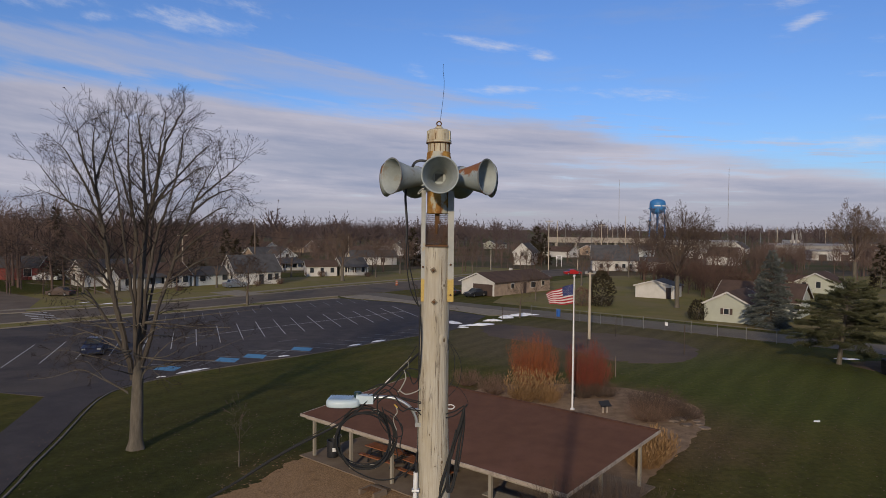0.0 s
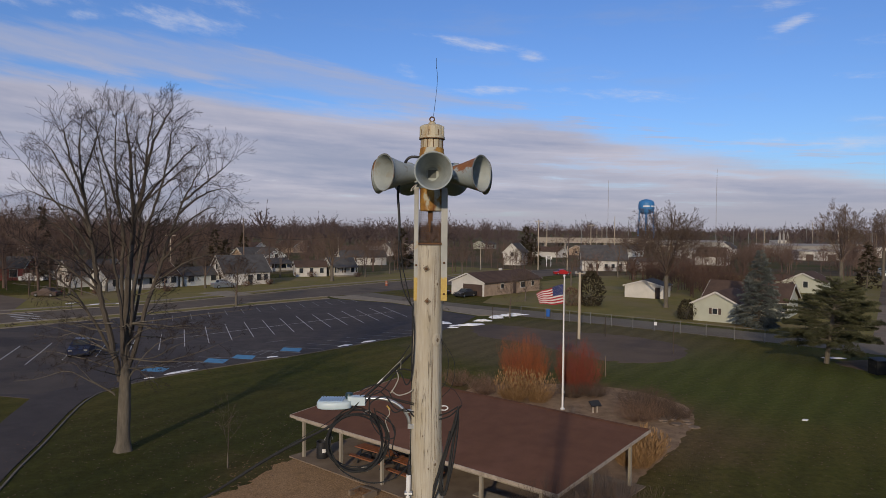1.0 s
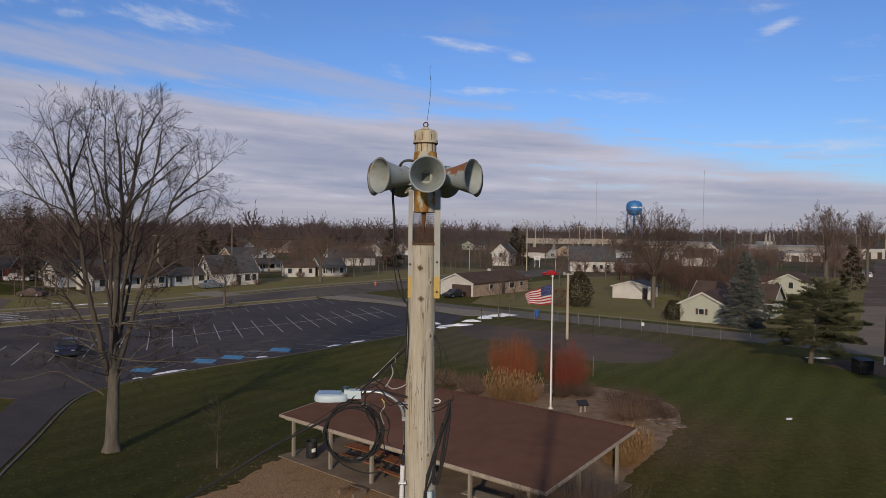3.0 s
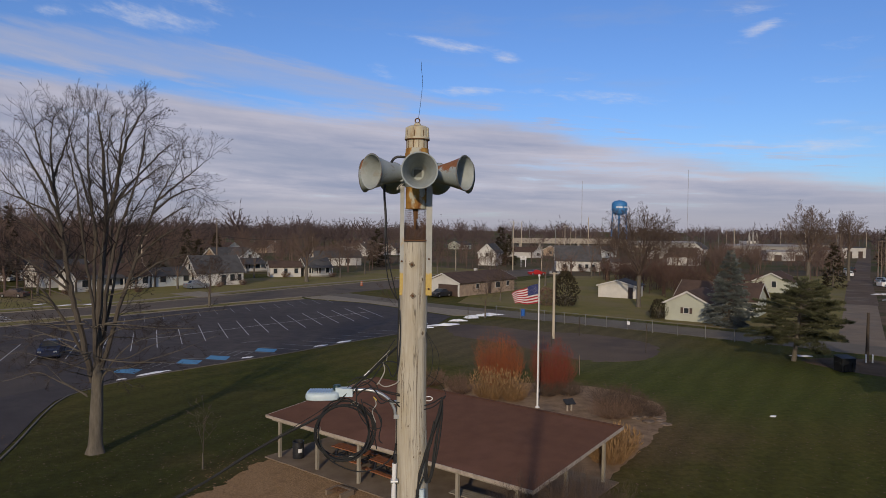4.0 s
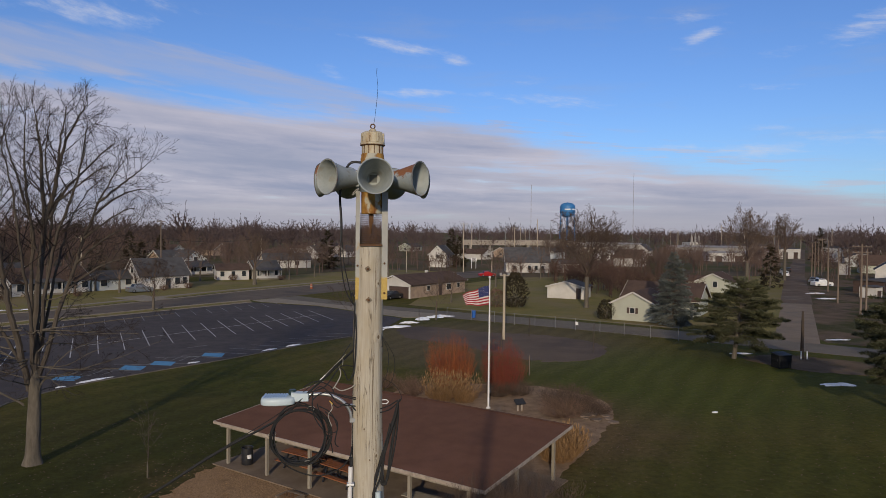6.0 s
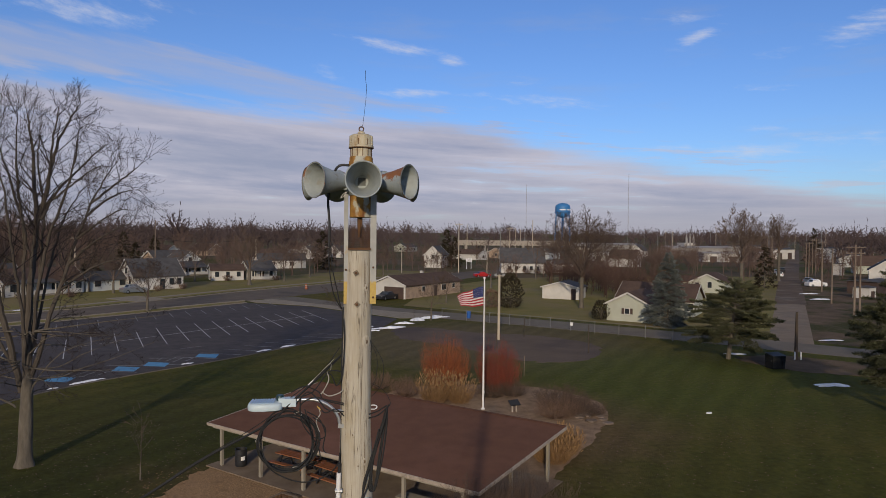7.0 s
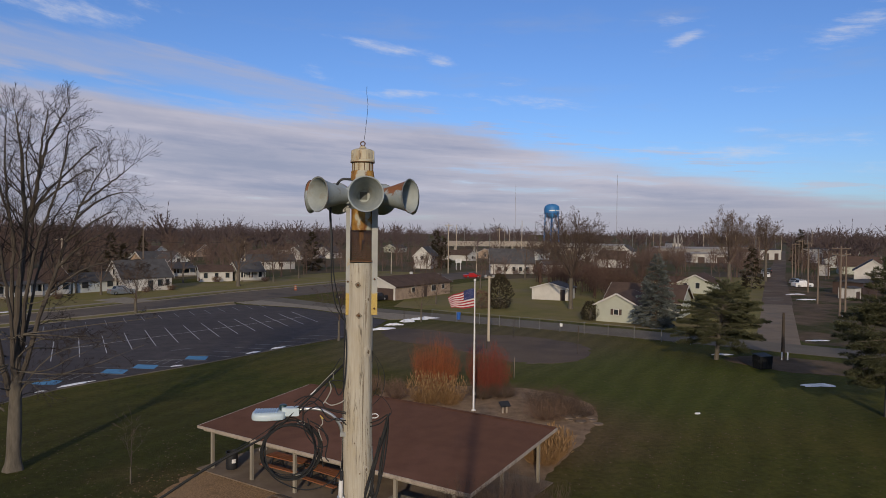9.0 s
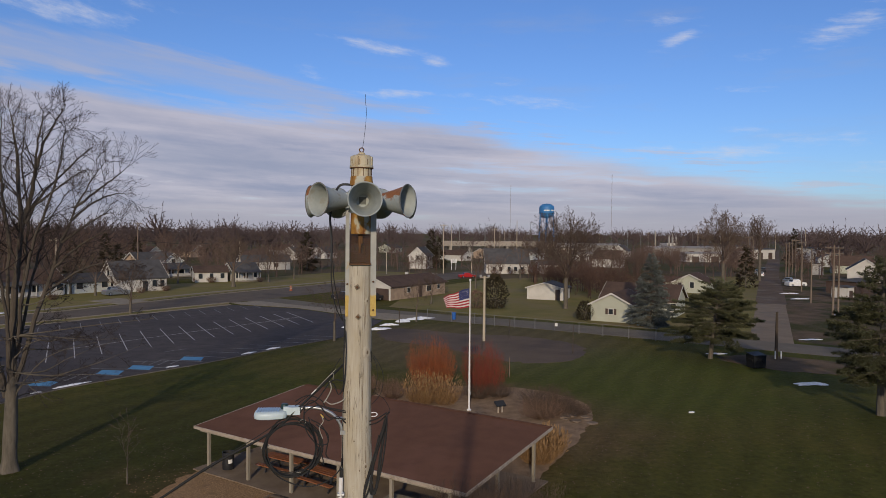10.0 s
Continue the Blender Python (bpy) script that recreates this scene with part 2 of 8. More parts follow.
M = {
    "grass": mat("grass", (0.0425, 0.0485, 0.0083), (0.0680, 0.0650, 0.0130), 0.9, 0.95, bump=0.06, bump_scale=14, c3=(0.092, 0.070, 0.020), scale3=0.055, cut3=(0.44, 0.74), where="World"),
    "asphalt": mat("asphalt", (0.054, 0.048, 0.050), (0.082, 0.071, 0.070), 0.7, 0.88, bump=0.01, bump_scale=60, c3=(0.050, 0.044, 0.046), scale3=0.06, cut3=(0.45, 0.7), where="World"),
    "old_road": mat("old_road", (0.150, 0.118, 0.094), (0.105, 0.083, 0.068), 0.25, 0.9, bump=0.01, bump_scale=50, c3=(0.085, 0.070, 0.060), scale3=0.12, where="World"),
    "old_asphalt": mat("old_asphalt", (0.088, 0.074, 0.068), (0.066, 0.057, 0.055), 0.3, 0.9, bump=0.01, bump_scale=50, c3=(0.050, 0.044, 0.046), scale3=0.09, cut3=(0.5, 0.6), where="World"),
    "brown_lane": mat("brown_lane", (0.135, 0.098, 0.072), (0.084, 0.062, 0.048), 0.22, 0.9, bump=0.01, bump_scale=40, c3=(0.17, 0.145, 0.12), scale3=0.12, where="World"),
    "road": mat("road", (0.100, 0.081, 0.066), (0.130, 0.106, 0.087), 0.4, 0.9, bump=0.01, bump_scale=50, c3=(0.055, 0.052, 0.05), scale3=0.1, where="World"),
    "lane": mat("lane", (0.115, 0.099, 0.083), (0.145, 0.126, 0.106), 0.3, 0.9, bump=0.01, bump_scale=40, where="World"),
    "pale_lane": mat("pale_lane", (0.205, 0.160, 0.122), (0.155, 0.122, 0.094), 0.4, 0.9, bump=0.01, bump_scale=40, c3=(0.13, 0.115, 0.1), scale3=0.15, where="World"),
    "concrete": mat("concrete", (0.25, 0.215, 0.17), (0.19, 0.165, 0.13), 1.2, 0.9, bump=0.01, bump_scale=30, c3=(0.18, 0.16, 0.14), scale3=0.5, where="World"),
    "slab": mat("slab", (0.215, 0.165, 0.118), (0.145, 0.108, 0.078), 1.0, 0.9, bump=0.005, bump_scale=30, where="World"),
    "paint": mat("paint", (0.46, 0.45, 0.45), (0.26, 0.255, 0.26), 3.0, 0.8, where="World"),
    "faded": mat("faded", (0.25, 0.25, 0.255), (0.12, 0.12, 0.125), 2.0, 0.85, where="World"),
    "bluepaint": mat("bluepaint", (0.075, 0.23, 0.40), (0.055, 0.18, 0.34), 1.5, 0.8, c3=(0.06, 0.09, 0.13), scale3=1.2, cut3=(0.58, 0.68), where="World"),
    "snow": mat("snow", (0.82, 0.84, 0.88), (0.62, 0.62, 0.64), 1.6, 0.8, bump=0.08, bump_scale=4, where="World"),
    "dirt": mat("dirt", (0.101, 0.077, 0.062), (0.126, 0.095, 0.072), 0.3, 0.95, bump=0.02, bump_scale=20, c3=(0.076, 0.060, 0.055), scale3=0.09, cut3=(0.44, 0.60), where="World"),
    "mulch": mat("mulch", (0.27, 0.185, 0.122), (0.15, 0.102, 0.066), 1.4, 0.95, bump=0.02, bump_scale=12, c3=(0.29, 0.205, 0.13), scale3=0.3, where="World"),
    "gravel": mat("gravel", (0.37, 0.235, 0.128), (0.15, 0.092, 0.048), 13.0, 0.95, bump=0.02, bump_scale=22, c3=(0.16, 0.10, 0.055), scale3=1.1, cut3=(0.56, 0.75), where="World"),
    "bark": mat("bark", (0.135, 0.117, 0.094), (0.080, 0.069, 0.056), 5.0, 0.95, bump=0.03, bump_scale=14, stretch=(1, 1, 0.25)),
    "twig": mat("twig", (0.052, 0.041, 0.036), (0.032, 0.026, 0.024), 1.0, 0.95, vary=0.3),
    "wood_far": mat("wood_far", (0.146, 0.101, 0.084), (0.081, 0.057, 0.049), 0.09, 0.95, where="World"),
    "shingle": mat("shingle", (0.120, 0.059, 0.038), (0.096, 0.047, 0.031), 1.2, 0.92, bump=0.01, bump_scale=30, c3=(0.135, 0.066, 0.045), scale3=0.25, vary=0.12),
    "trimpaint": mat("trimpaint", (0.36, 0.30, 0.245), (0.25, 0.205, 0.165), 4.0, 0.75, c3=(0.17, 0.135, 0.11), scale3=2.0, cut3=(0.56, 0.72)),
    "post": mat("post", (0.27, 0.24, 0.19), (0.20, 0.175, 0.14), 3.0, 0.85, bump=0.004, stretch=(1, 1, 0.2)),
    "tablewood": mat("tablewood", (0.27, 0.098, 0.040), (0.19, 0.070, 0.030), 4.0, 0.7, bump=0.003),
    "black": mat("black", (0.012, 0.012, 0.014), (0.02, 0.02, 0.022), 3.0, 0.55),
    "knot": mat("knot", (0.13, 0.095, 0.062), (0.20, 0.155, 0.105), 20.0, 0.9, bump=0.004),
    "siren": mat("siren", (0.29, 0.325, 0.34), (0.225, 0.26, 0.275), 9.0, 0.6, bump=0.0015, c3=(0.17, 0.16, 0.14), scale3=13.0, cut3=(0.60, 0.72)),
    "hornrust": mat("hornrust", (0.29, 0.325, 0.34), (0.225, 0.26, 0.275), 9.0, 0.6, bump=0.0015, c3=(0.34, 0.34, 0.32), scale3=9.0, cut3=(0.58, 0.66)),
    "rimdark": mat("rimdark", (0.065, 0.062, 0.06), (0.20, 0.20, 0.195), 12.0, 0.8, c3=(0.19, 0.07, 0.03), scale3=9.0, cut3=(0.56, 0.62)),
    "litter": mat("litter", (0.110, 0.080, 0.052), (0.078, 0.062, 0.036), 0.12, 0.95, c3=(0.055, 0.058, 0.018), scale3=0.02, cut3=(0.45, 0.6), where="World"),
    # greyer and bluer than wood_far: distance haze is put into the colour
    "wood_hazed": mat("wood_hazed", (0.110, 0.084, 0.082), (0.076, 0.057, 0.057), 0.02, 0.95, where="World"),
    "wood_thicket": mat("wood_thicket", (0.110, 0.068, 0.054), (0.062, 0.041, 0.034), 0.12, 0.95, where="World"),
    "limb_bark": mat("limb_bark", (0.088, 0.074, 0.061), (0.054, 0.045, 0.038), 5.0, 0.95, bump=0.02, bump_scale=14, stretch=(1, 1, 0.25)),
    "darkpole": mat("darkpole", (0.075, 0.058, 0.045), (0.05, 0.04, 0.032), 3.0, 0.9, stretch=(1, 1, 0.2)),
    "yard": mat("yard", (0.180, 0.148, 0.056), (0.134, 0.122, 0.042), 0.25, 0.95, bump=0.04, bump_scale=10, c3=(0.175, 0.138, 0.075), scale3=0.07, cut3=(0.46, 0.66), where="World"),
    "bare_yard": mat("bare_yard", (0.132, 0.093, 0.063), (0.068, 0.049, 0.032), 0.30, 0.95, bump=0.03, bump_scale=10, c3=(0.044, 0.043, 0.014), scale3=0.11, cut3=(0.48, 0.58), where="World"),
    "wood_mid": mat("wood_mid", (0.120, 0.088, 0.070), (0.081, 0.059, 0.048), 0.5, 0.95, vary=0.2),
    "kerbstone": mat("kerbstone", (0.17, 0.15, 0.125), (0.12, 0.105, 0.088), 1.2, 0.9, bump=0.01, bump_scale=30, where="World"),
    "lining": mat("lining", (0.315, 0.34, 0.335), (0.235, 0.262, 0.26), 11.0, 0.65, bump=0.0015, c3=(0.24, 0.215, 0.175), scale3=9.0, cut3=(0.56, 0.74)),
    # darker than the lining: the shade of the recess is put into this colour
    "throat": mat("throat", (0.13, 0.138, 0.13), (0.085, 0.09, 0.086), 18.0, 0.8),
    "cream": mat("cream", (0.45, 0.40, 0.29), (0.37, 0.325, 0.23), 6.0, 0.6, bump=0.001, c3=(0.27, 0.17, 0.08), scale3=9.0, cut3=(0.54, 0.70), stretch=(1, 1, 0.45)),
    "rust": mat("rust", (0.13, 0.052, 0.022), (0.44, 0.26, 0.07), 9.0, 0.85, bump=0.002, c3=(0.36, 0.35, 0.29), scale3=8.0, cut3=(0.52, 0.58), stretch=(1, 1, 0.6)),
    "rustdark": mat("rustdark", (0.13, 0.07, 0.035), (0.09, 0.05, 0.03), 9.0, 0.9, bump=0.002),
    "rustgrey": mat("rustgrey", (0.21, 0.185, 0.15), (0.13, 0.10, 0.07), 24.0, 0.85, bump=0.001, c3=(0.15, 0.075, 0.035), scale3=30.0, cut3=(0.5, 0.6)),
    "rustyellow": mat("rustyellow", (0.50, 0.36, 0.07), (0.40, 0.24, 0.06), 16.0, 0.8, c3=(0.44, 0.44, 0.40), scale3=11.0, cut3=(0.55, 0.65), stretch=(1, 1, 0.5)),
    "railpaint": mat("railpaint", (0.335, 0.33, 0.305), (0.26, 0.265, 0.255), 9.0, 0.55, c3=(0.36, 0.24, 0.10), scale3=7.0, cut3=(0.64, 0.74)),
    "steel": mat("steel", (0.52, 0.53, 0.55), (0.42, 0.43, 0.45), 8.0, 0.38, metal=0.85),
    "lamphead": mat("lamphead", (0.47, 0.55, 0.585), (0.41, 0.49, 0.53), 8.0, 0.4, bump=0.0005),
    "lampfin": mat("lampfin", (0.36, 0.48, 0.61), (0.42, 0.53, 0.65), 8.0, 0.3),
    "photocell": mat("photocell", (0.012, 0.035, 0.035), None, 8.0, 0.4),
    "cable": mat("cable", (0.009, 0.009, 0.010), (0.014, 0.014, 0.014), 8.0, 0.75),
    "cablegrey": mat("cablegrey", (0.34, 0.32, 0.28), (0.25, 0.23, 0.2), 8.0, 0.6),
    "pvc": mat("pvc", (0.68, 0.67, 0.66), (0.58, 0.57, 0.56), 4.0, 0.45),
    "white_siding": mat("white_siding", (0.504, 0.482, 0.450), (0.414, 0.396, 0.369), 0.6, 0.75),
    "grey_siding": mat("grey_siding", (0.46, 0.48, 0.47), (0.40, 0.42, 0.41), 0.6, 0.75),
    "beige_siding": mat("beige_siding", (0.368, 0.377, 0.312), (0.328, 0.336, 0.277), 0.6, 0.75),
    "tan_brick": mat("tan_brick", (0.36, 0.27, 0.20), (0.27, 0.20, 0.15), 1.5, 0.9),
    "red_siding": mat("red_siding", (0.20, 0.035, 0.03), (0.15, 0.03, 0.025), 0.6, 0.8),
    "roof_brown": mat("roof_brown", (0.092, 0.062, 0.050), (0.068, 0.047, 0.039), 0.8, 0.9, bump=0.01),
    "roof_grey": mat("roof_grey", (0.085, 0.082, 0.085), (0.06, 0.058, 0.06), 0.8, 0.9, bump=0.01),
    "glass": mat("glass", (0.02, 0.025, 0.03), (0.03, 0.035, 0.04), 1.0, 0.12),
    "doorbrown": mat("doorbrown", (0.07, 0.045, 0.035), (0.05, 0.032, 0.025), 1.0, 0.6),
    "needle_blue": mat("needle_blue", (0.172, 0.190, 0.178), (0.098, 0.110, 0.106), 0.8, 0.9, vary=0.3, per="island"),
    "needle": mat("needle", (0.105, 0.108, 0.058), (0.070, 0.072, 0.040), 0.6, 0.9, vary=0.18, per="island"),
    "needle_dark": mat("needle_dark", (0.038, 0.034, 0.021), (0.053, 0.041, 0.027), 0.6, 0.9, vary=0.3, per="island"),
    "dogwood": mat("dogwood", (0.28, 0.085, 0.024), (0.20, 0.05, 0.018), 0.8, 0.8, vary=0.25, per="island"),
    "dogwood_red": mat("dogwood_red", (0.20, 0.042, 0.022), (0.135, 0.030, 0.018), 0.8, 0.8, vary=0.25, per="island"),
    "reed": mat("reed", (0.279, 0.168, 0.084), (0.186, 0.112, 0.056), 2.0, 0.9, vary=0.25, per="island"),
    "brush": mat("brush", (0.19, 0.12, 0.085), (0.12, 0.08, 0.06), 2.0, 0.9, vary=0.25, per="island"),
    "brush_dark": mat("brush_dark", (0.105, 0.072, 0.054), (0.070, 0.050, 0.038), 2.0, 0.9, vary=0.25, per="island"),
    "stone": mat("stone", (0.20, 0.15, 0.115), (0.11, 0.085, 0.068), 3.0, 0.9, bump=0.02, vary=0.2),
    "towerblue": mat("towerblue", (0.035, 0.17, 0.40), (0.03, 0.14, 0.34), 0.1, 0.5),
    "car_blue": mat("car_blue", (0.008, 0.014, 0.045), None, 3.0, 0.3, metal=0.3),
    "car_red": mat("car_red", (0.36, 0.014, 0.014), None, 3.0, 0.35),
    "car_grey": mat("car_grey", (0.22, 0.24, 0.26), None, 3.0, 0.3, metal=0.4),
    "car_dark": mat("car_dark", (0.02, 0.02, 0.024), None, 3.0, 0.3),
    "car_white": mat("car_white", (0.7, 0.7, 0.7), None, 3.0, 0.35),
    "tyre": mat("tyre", (0.015, 0.015, 0.015), None, 8.0, 0.9),
    "chrome": mat("chrome", (0.5, 0.5, 0.5), None, 8.0, 0.3, metal=0.9),
    "flag_red": mat("flag_red", (0.29, 0.012, 0.022), (0.23, 0.010, 0.017), 3.0, 0.8),
    "flag_white": mat("flag_white", (0.52, 0.48, 0.47), (0.44, 0.41, 0.40), 3.0, 0.8),
    "flag_blue": mat("flag_blue", (0.022, 0.03, 0.11), (0.018, 0.024, 0.09), 3.0, 0.8),
    "polewhite": mat("polewhite", (0.72, 0.70, 0.68), (0.62, 0.60, 0.58), 2.0, 0.45),
    "lightpole": mat("lightpole", (0.42, 0.36, 0.28), (0.34, 0.29, 0.22), 3.0, 0.85, stretch=(1, 1, 0.2)),
    "upole": mat("upole", (0.19, 0.15, 0.118), (0.13, 0.10, 0.08), 3.0, 0.9, stretch=(1, 1, 0.2)),
    "fence": mat("fence", (0.20, 0.20, 0.195), (0.16, 0.16, 0.155), 3.0, 0.5, metal=0.4),
    "binblue": mat("binblue", (0.02, 0.11, 0.38), (0.02, 0.09, 0.32), 3.0, 0.45),
    "dumpster": mat("dumpster", (0.011, 0.012, 0.013), (0.015, 0.016, 0.017), 3.0, 0.85),
    "industrial": mat("industrial", (0.30, 0.28, 0.265), (0.20, 0.19, 0.18), 0.05, 0.8),
    "bridge": mat("bridge", (0.33, 0.29, 0.25), (0.24, 0.215, 0.185), 0.1, 0.85),
    "orange": mat("orange", (0.30, 0.08, 0.035), None, 3.0, 0.6),
}


# weathered pole wood: fine fibres, and wavy drying cracks where a stretched noise crosses its middle value
pm = M["polewood"] = bpy.data.materials.new("polewood")
pm.use_nodes = True
pt = pm.node_tree
pb = pt.nodes["Principled BSDF"]
pb.inputs["Roughness"].default_value, pb.inputs["Specular IOR Level"].default_value = 0.92, 0.08
pc = pt.nodes.new("ShaderNodeTexCoord")


def fibre(scale, along, detail, rough=0.6, warp=0.0):
    mp = pt.nodes.new("ShaderNodeMapping")
    mp.inputs["Scale"].default_value = (1, 1, along)
    pt.links.new(pc.outputs["Object"], mp.inputs[0])
    n = pt.nodes.new("ShaderNodeTexNoise")
    for k, v in (("Scale", scale), ("Detail", detail), ("Roughness", rough), ("Distortion", warp)):
        n.inputs[k].default_value = v
    pt.links.new(mp.outputs[0], n.inputs["Vector"])
    return n.outputs[0]


def pnode(kind, op, *vals):
    n = pt.nodes.new(kind)
    if kind == "ShaderNodeMath":
        n.operation = op
    for i, v in vals:
        if isinstance(v, (int, float)):
            n.inputs[i].default_value = v
        elif isinstance(v, tuple):
            n.inputs[i].default_value = (*v, 1)
        else:
            pt.links.new(v, n.inputs[i])
    return n.outputs[0]


def pmix(f, a, b):
    n = pt.nodes.new("ShaderNodeMix")
    n.data_type = "RGBA"
    for i, v in ((0, f), (6, a), (7, b)):
        if isinstance(v, tuple):
            n.inputs[i].default_value = (*v, 1)
        else:
            pt.links.new(v, n.inputs[i])
    return n.outputs[2]


def pramp(v, lo, hi):
    return pnode("ShaderNodeMapRange", "", (0, v), (1, lo), (2, hi))


grain = fibre(120.0, 0.04, 5.0)
broad = fibre(24.0, 0.06, 3.0)
crack = pnode("ShaderNodeMath", "ABSOLUTE", (0, pnode("ShaderNodeMath", "SUBTRACT", (0, fibre(30.0, 0.05, 3.0, 0.55, 0.35)), (1, 0.5))))
line = pnode("ShaderNodeMath", "MULTIPLY", (0, pramp(crack, 0.013, 0.003)), (1, pramp(fibre(9.0, 0.25, 2.0), 0.47, 0.56)))
pcol = pmix(pramp(grain, 0.33, 0.68), (0.455, 0.415, 0.34), (0.365, 0.325, 0.26))
pcol = pmix(pramp(broad, 0.50, 0.78), pcol, (0.30, 0.26, 0.20))
pcol = pmix(pramp(fibre(5.0, 0.5, 4.0), 0.52, 0.75), pcol, (0.36, 0.31, 0.225))
pcol = pmix(line, pcol, (0.19, 0.155, 0.115))
pt.links.new(pcol, pb.inputs["Base Color"])
pbump = pt.nodes.new("ShaderNodeBump")
pbump.inputs["Strength"].default_value, pbump.inputs["Distance"].default_value = 1.0, 0.004
pt.links.new(pnode("ShaderNodeMath", "SUBTRACT", (0, grain), (1, line)), pbump.inputs["Height"])
pt.links.new(pbump.outputs[0], pb.inputs["Normal"])

def stain(name, low, high, spread, scale, dark, light):
    """Adds rust to a paint, from height low to high, with a ragged edge."""
    t = M[name].node_tree
    b = t.nodes["Principled BSDF"]
    tc, sep = t.nodes.new("ShaderNodeTexCoord"), t.nodes.new("ShaderNodeSeparateXYZ")
    t.links.new(tc.outputs["Object"], sep.inputs[0])
    flake, speck = t.nodes.new("ShaderNodeTexNoise"), t.nodes.new("ShaderNodeTexNoise")
    for n, settings in ((flake, (scale, 8.0, 0.7, 0.6)), (speck, (scale * 3, 5.0, 0.6, 0.0))):
        for key, v in zip(("Scale", "Detail", "Roughness", "Distortion"), settings):
            n.inputs[key].default_value = v
        t.links.new(tc.outputs["Object"], n.inputs["Vector"])

    def ragged(sign, level):
        up = t.nodes.new("ShaderNodeMath")
        up.operation = "MULTIPLY_ADD"
        up.inputs[1].default_value = spread * sign
        t.links.new(flake.outputs[0], up.inputs[0])
        t.links.new(sep.outputs[2], up.inputs[2])
        r = t.nodes.new("ShaderNodeMapRange")
        r.inputs[1].default_value, r.inputs[2].default_value = level + spread * sign * 0.5 - 0.008 * sign, level + spread * sign * 0.5 + 0.008 * sign
        t.links.new(up.outputs[0], r.inputs[0])
        return r.outputs[0]

    both = t.nodes.new("ShaderNodeMath")
    both.operation = "MULTIPLY"
    t.links.new(ragged(1, low), both.inputs[0])
    t.links.new(ragged(-1, high), both.inputs[1])
    browns, paintwork = t.nodes.new("ShaderNodeMix"), t.nodes.new("ShaderNodeMix")
    browns.data_type = paintwork.data_type = "RGBA"
    browns.inputs[6].default_value, browns.inputs[7].default_value = (*dark, 1), (*light, 1)
    t.links.new(speck.outputs[0], browns.inputs[0])
    t.links.new(both.outputs[0], paintwork.inputs[0])
    t.links.new(b.inputs["Base Color"].links[0].from_socket, paintwork.inputs[6])
    t.links.new(browns.outputs[2], paintwork.inputs[7])
    t.links.new(paintwork.outputs[2], b.inputs["Base Color"])


stain("hornrust", 12.688, 13.2, 0.24, 16.0, (0.115, 0.042, 0.020), (0.27, 0.115, 0.045))      # rain has rusted the upper side of the horns
stain("railpaint", 11.60, 11.83, 0.10, 20.0, (0.30, 0.17, 0.045), (0.52, 0.40, 0.10))         # yellow rust at the foot of the channels

# faint bands left by the mower
gt = M["grass"].node_tree
gb = gt.nodes["Principled BSDF"]
old = gb.inputs["Base Color"].links[0].from_socket
pos = gt.nodes.new("ShaderNodeNewGeometry")
turn = gt.nodes.new("ShaderNodeMapping")
turn.inputs["Rotation"].default_value = (0, 0, radians(34))
gt.links.new(pos.outputs["Position"], turn.inputs[0])
wave = gt.nodes.new("ShaderNodeTexWave")
wave.inputs["Scale"].default_value, wave.inputs["Distortion"].default_value, wave.inputs["Detail"].default_value, wave.inputs["Detail Scale"].default_value = 0.13, 4.2, 4.0, 1.0
gt.links.new(turn.outputs[0], wave.inputs[0])
band = gt.nodes.new("ShaderNodeMapRange")
band.inputs[3].default_value, band.inputs[4].default_value = 0.90, 1.08
gt.links.new(wave.outputs[1], band.inputs[0])
turf = old
# turf worn thin round the ball field and the planting bed, and further brown, greener and darker patches, all fading
# into the grass
fray = gt.nodes.new("ShaderNodeTexNoise")
fray.inputs["Scale"].default_value, fray.inputs["Detail"].default_value = 0.35, 5.0
gt.links.new(pos.outputs["Position"], fray.inputs["Vector"])
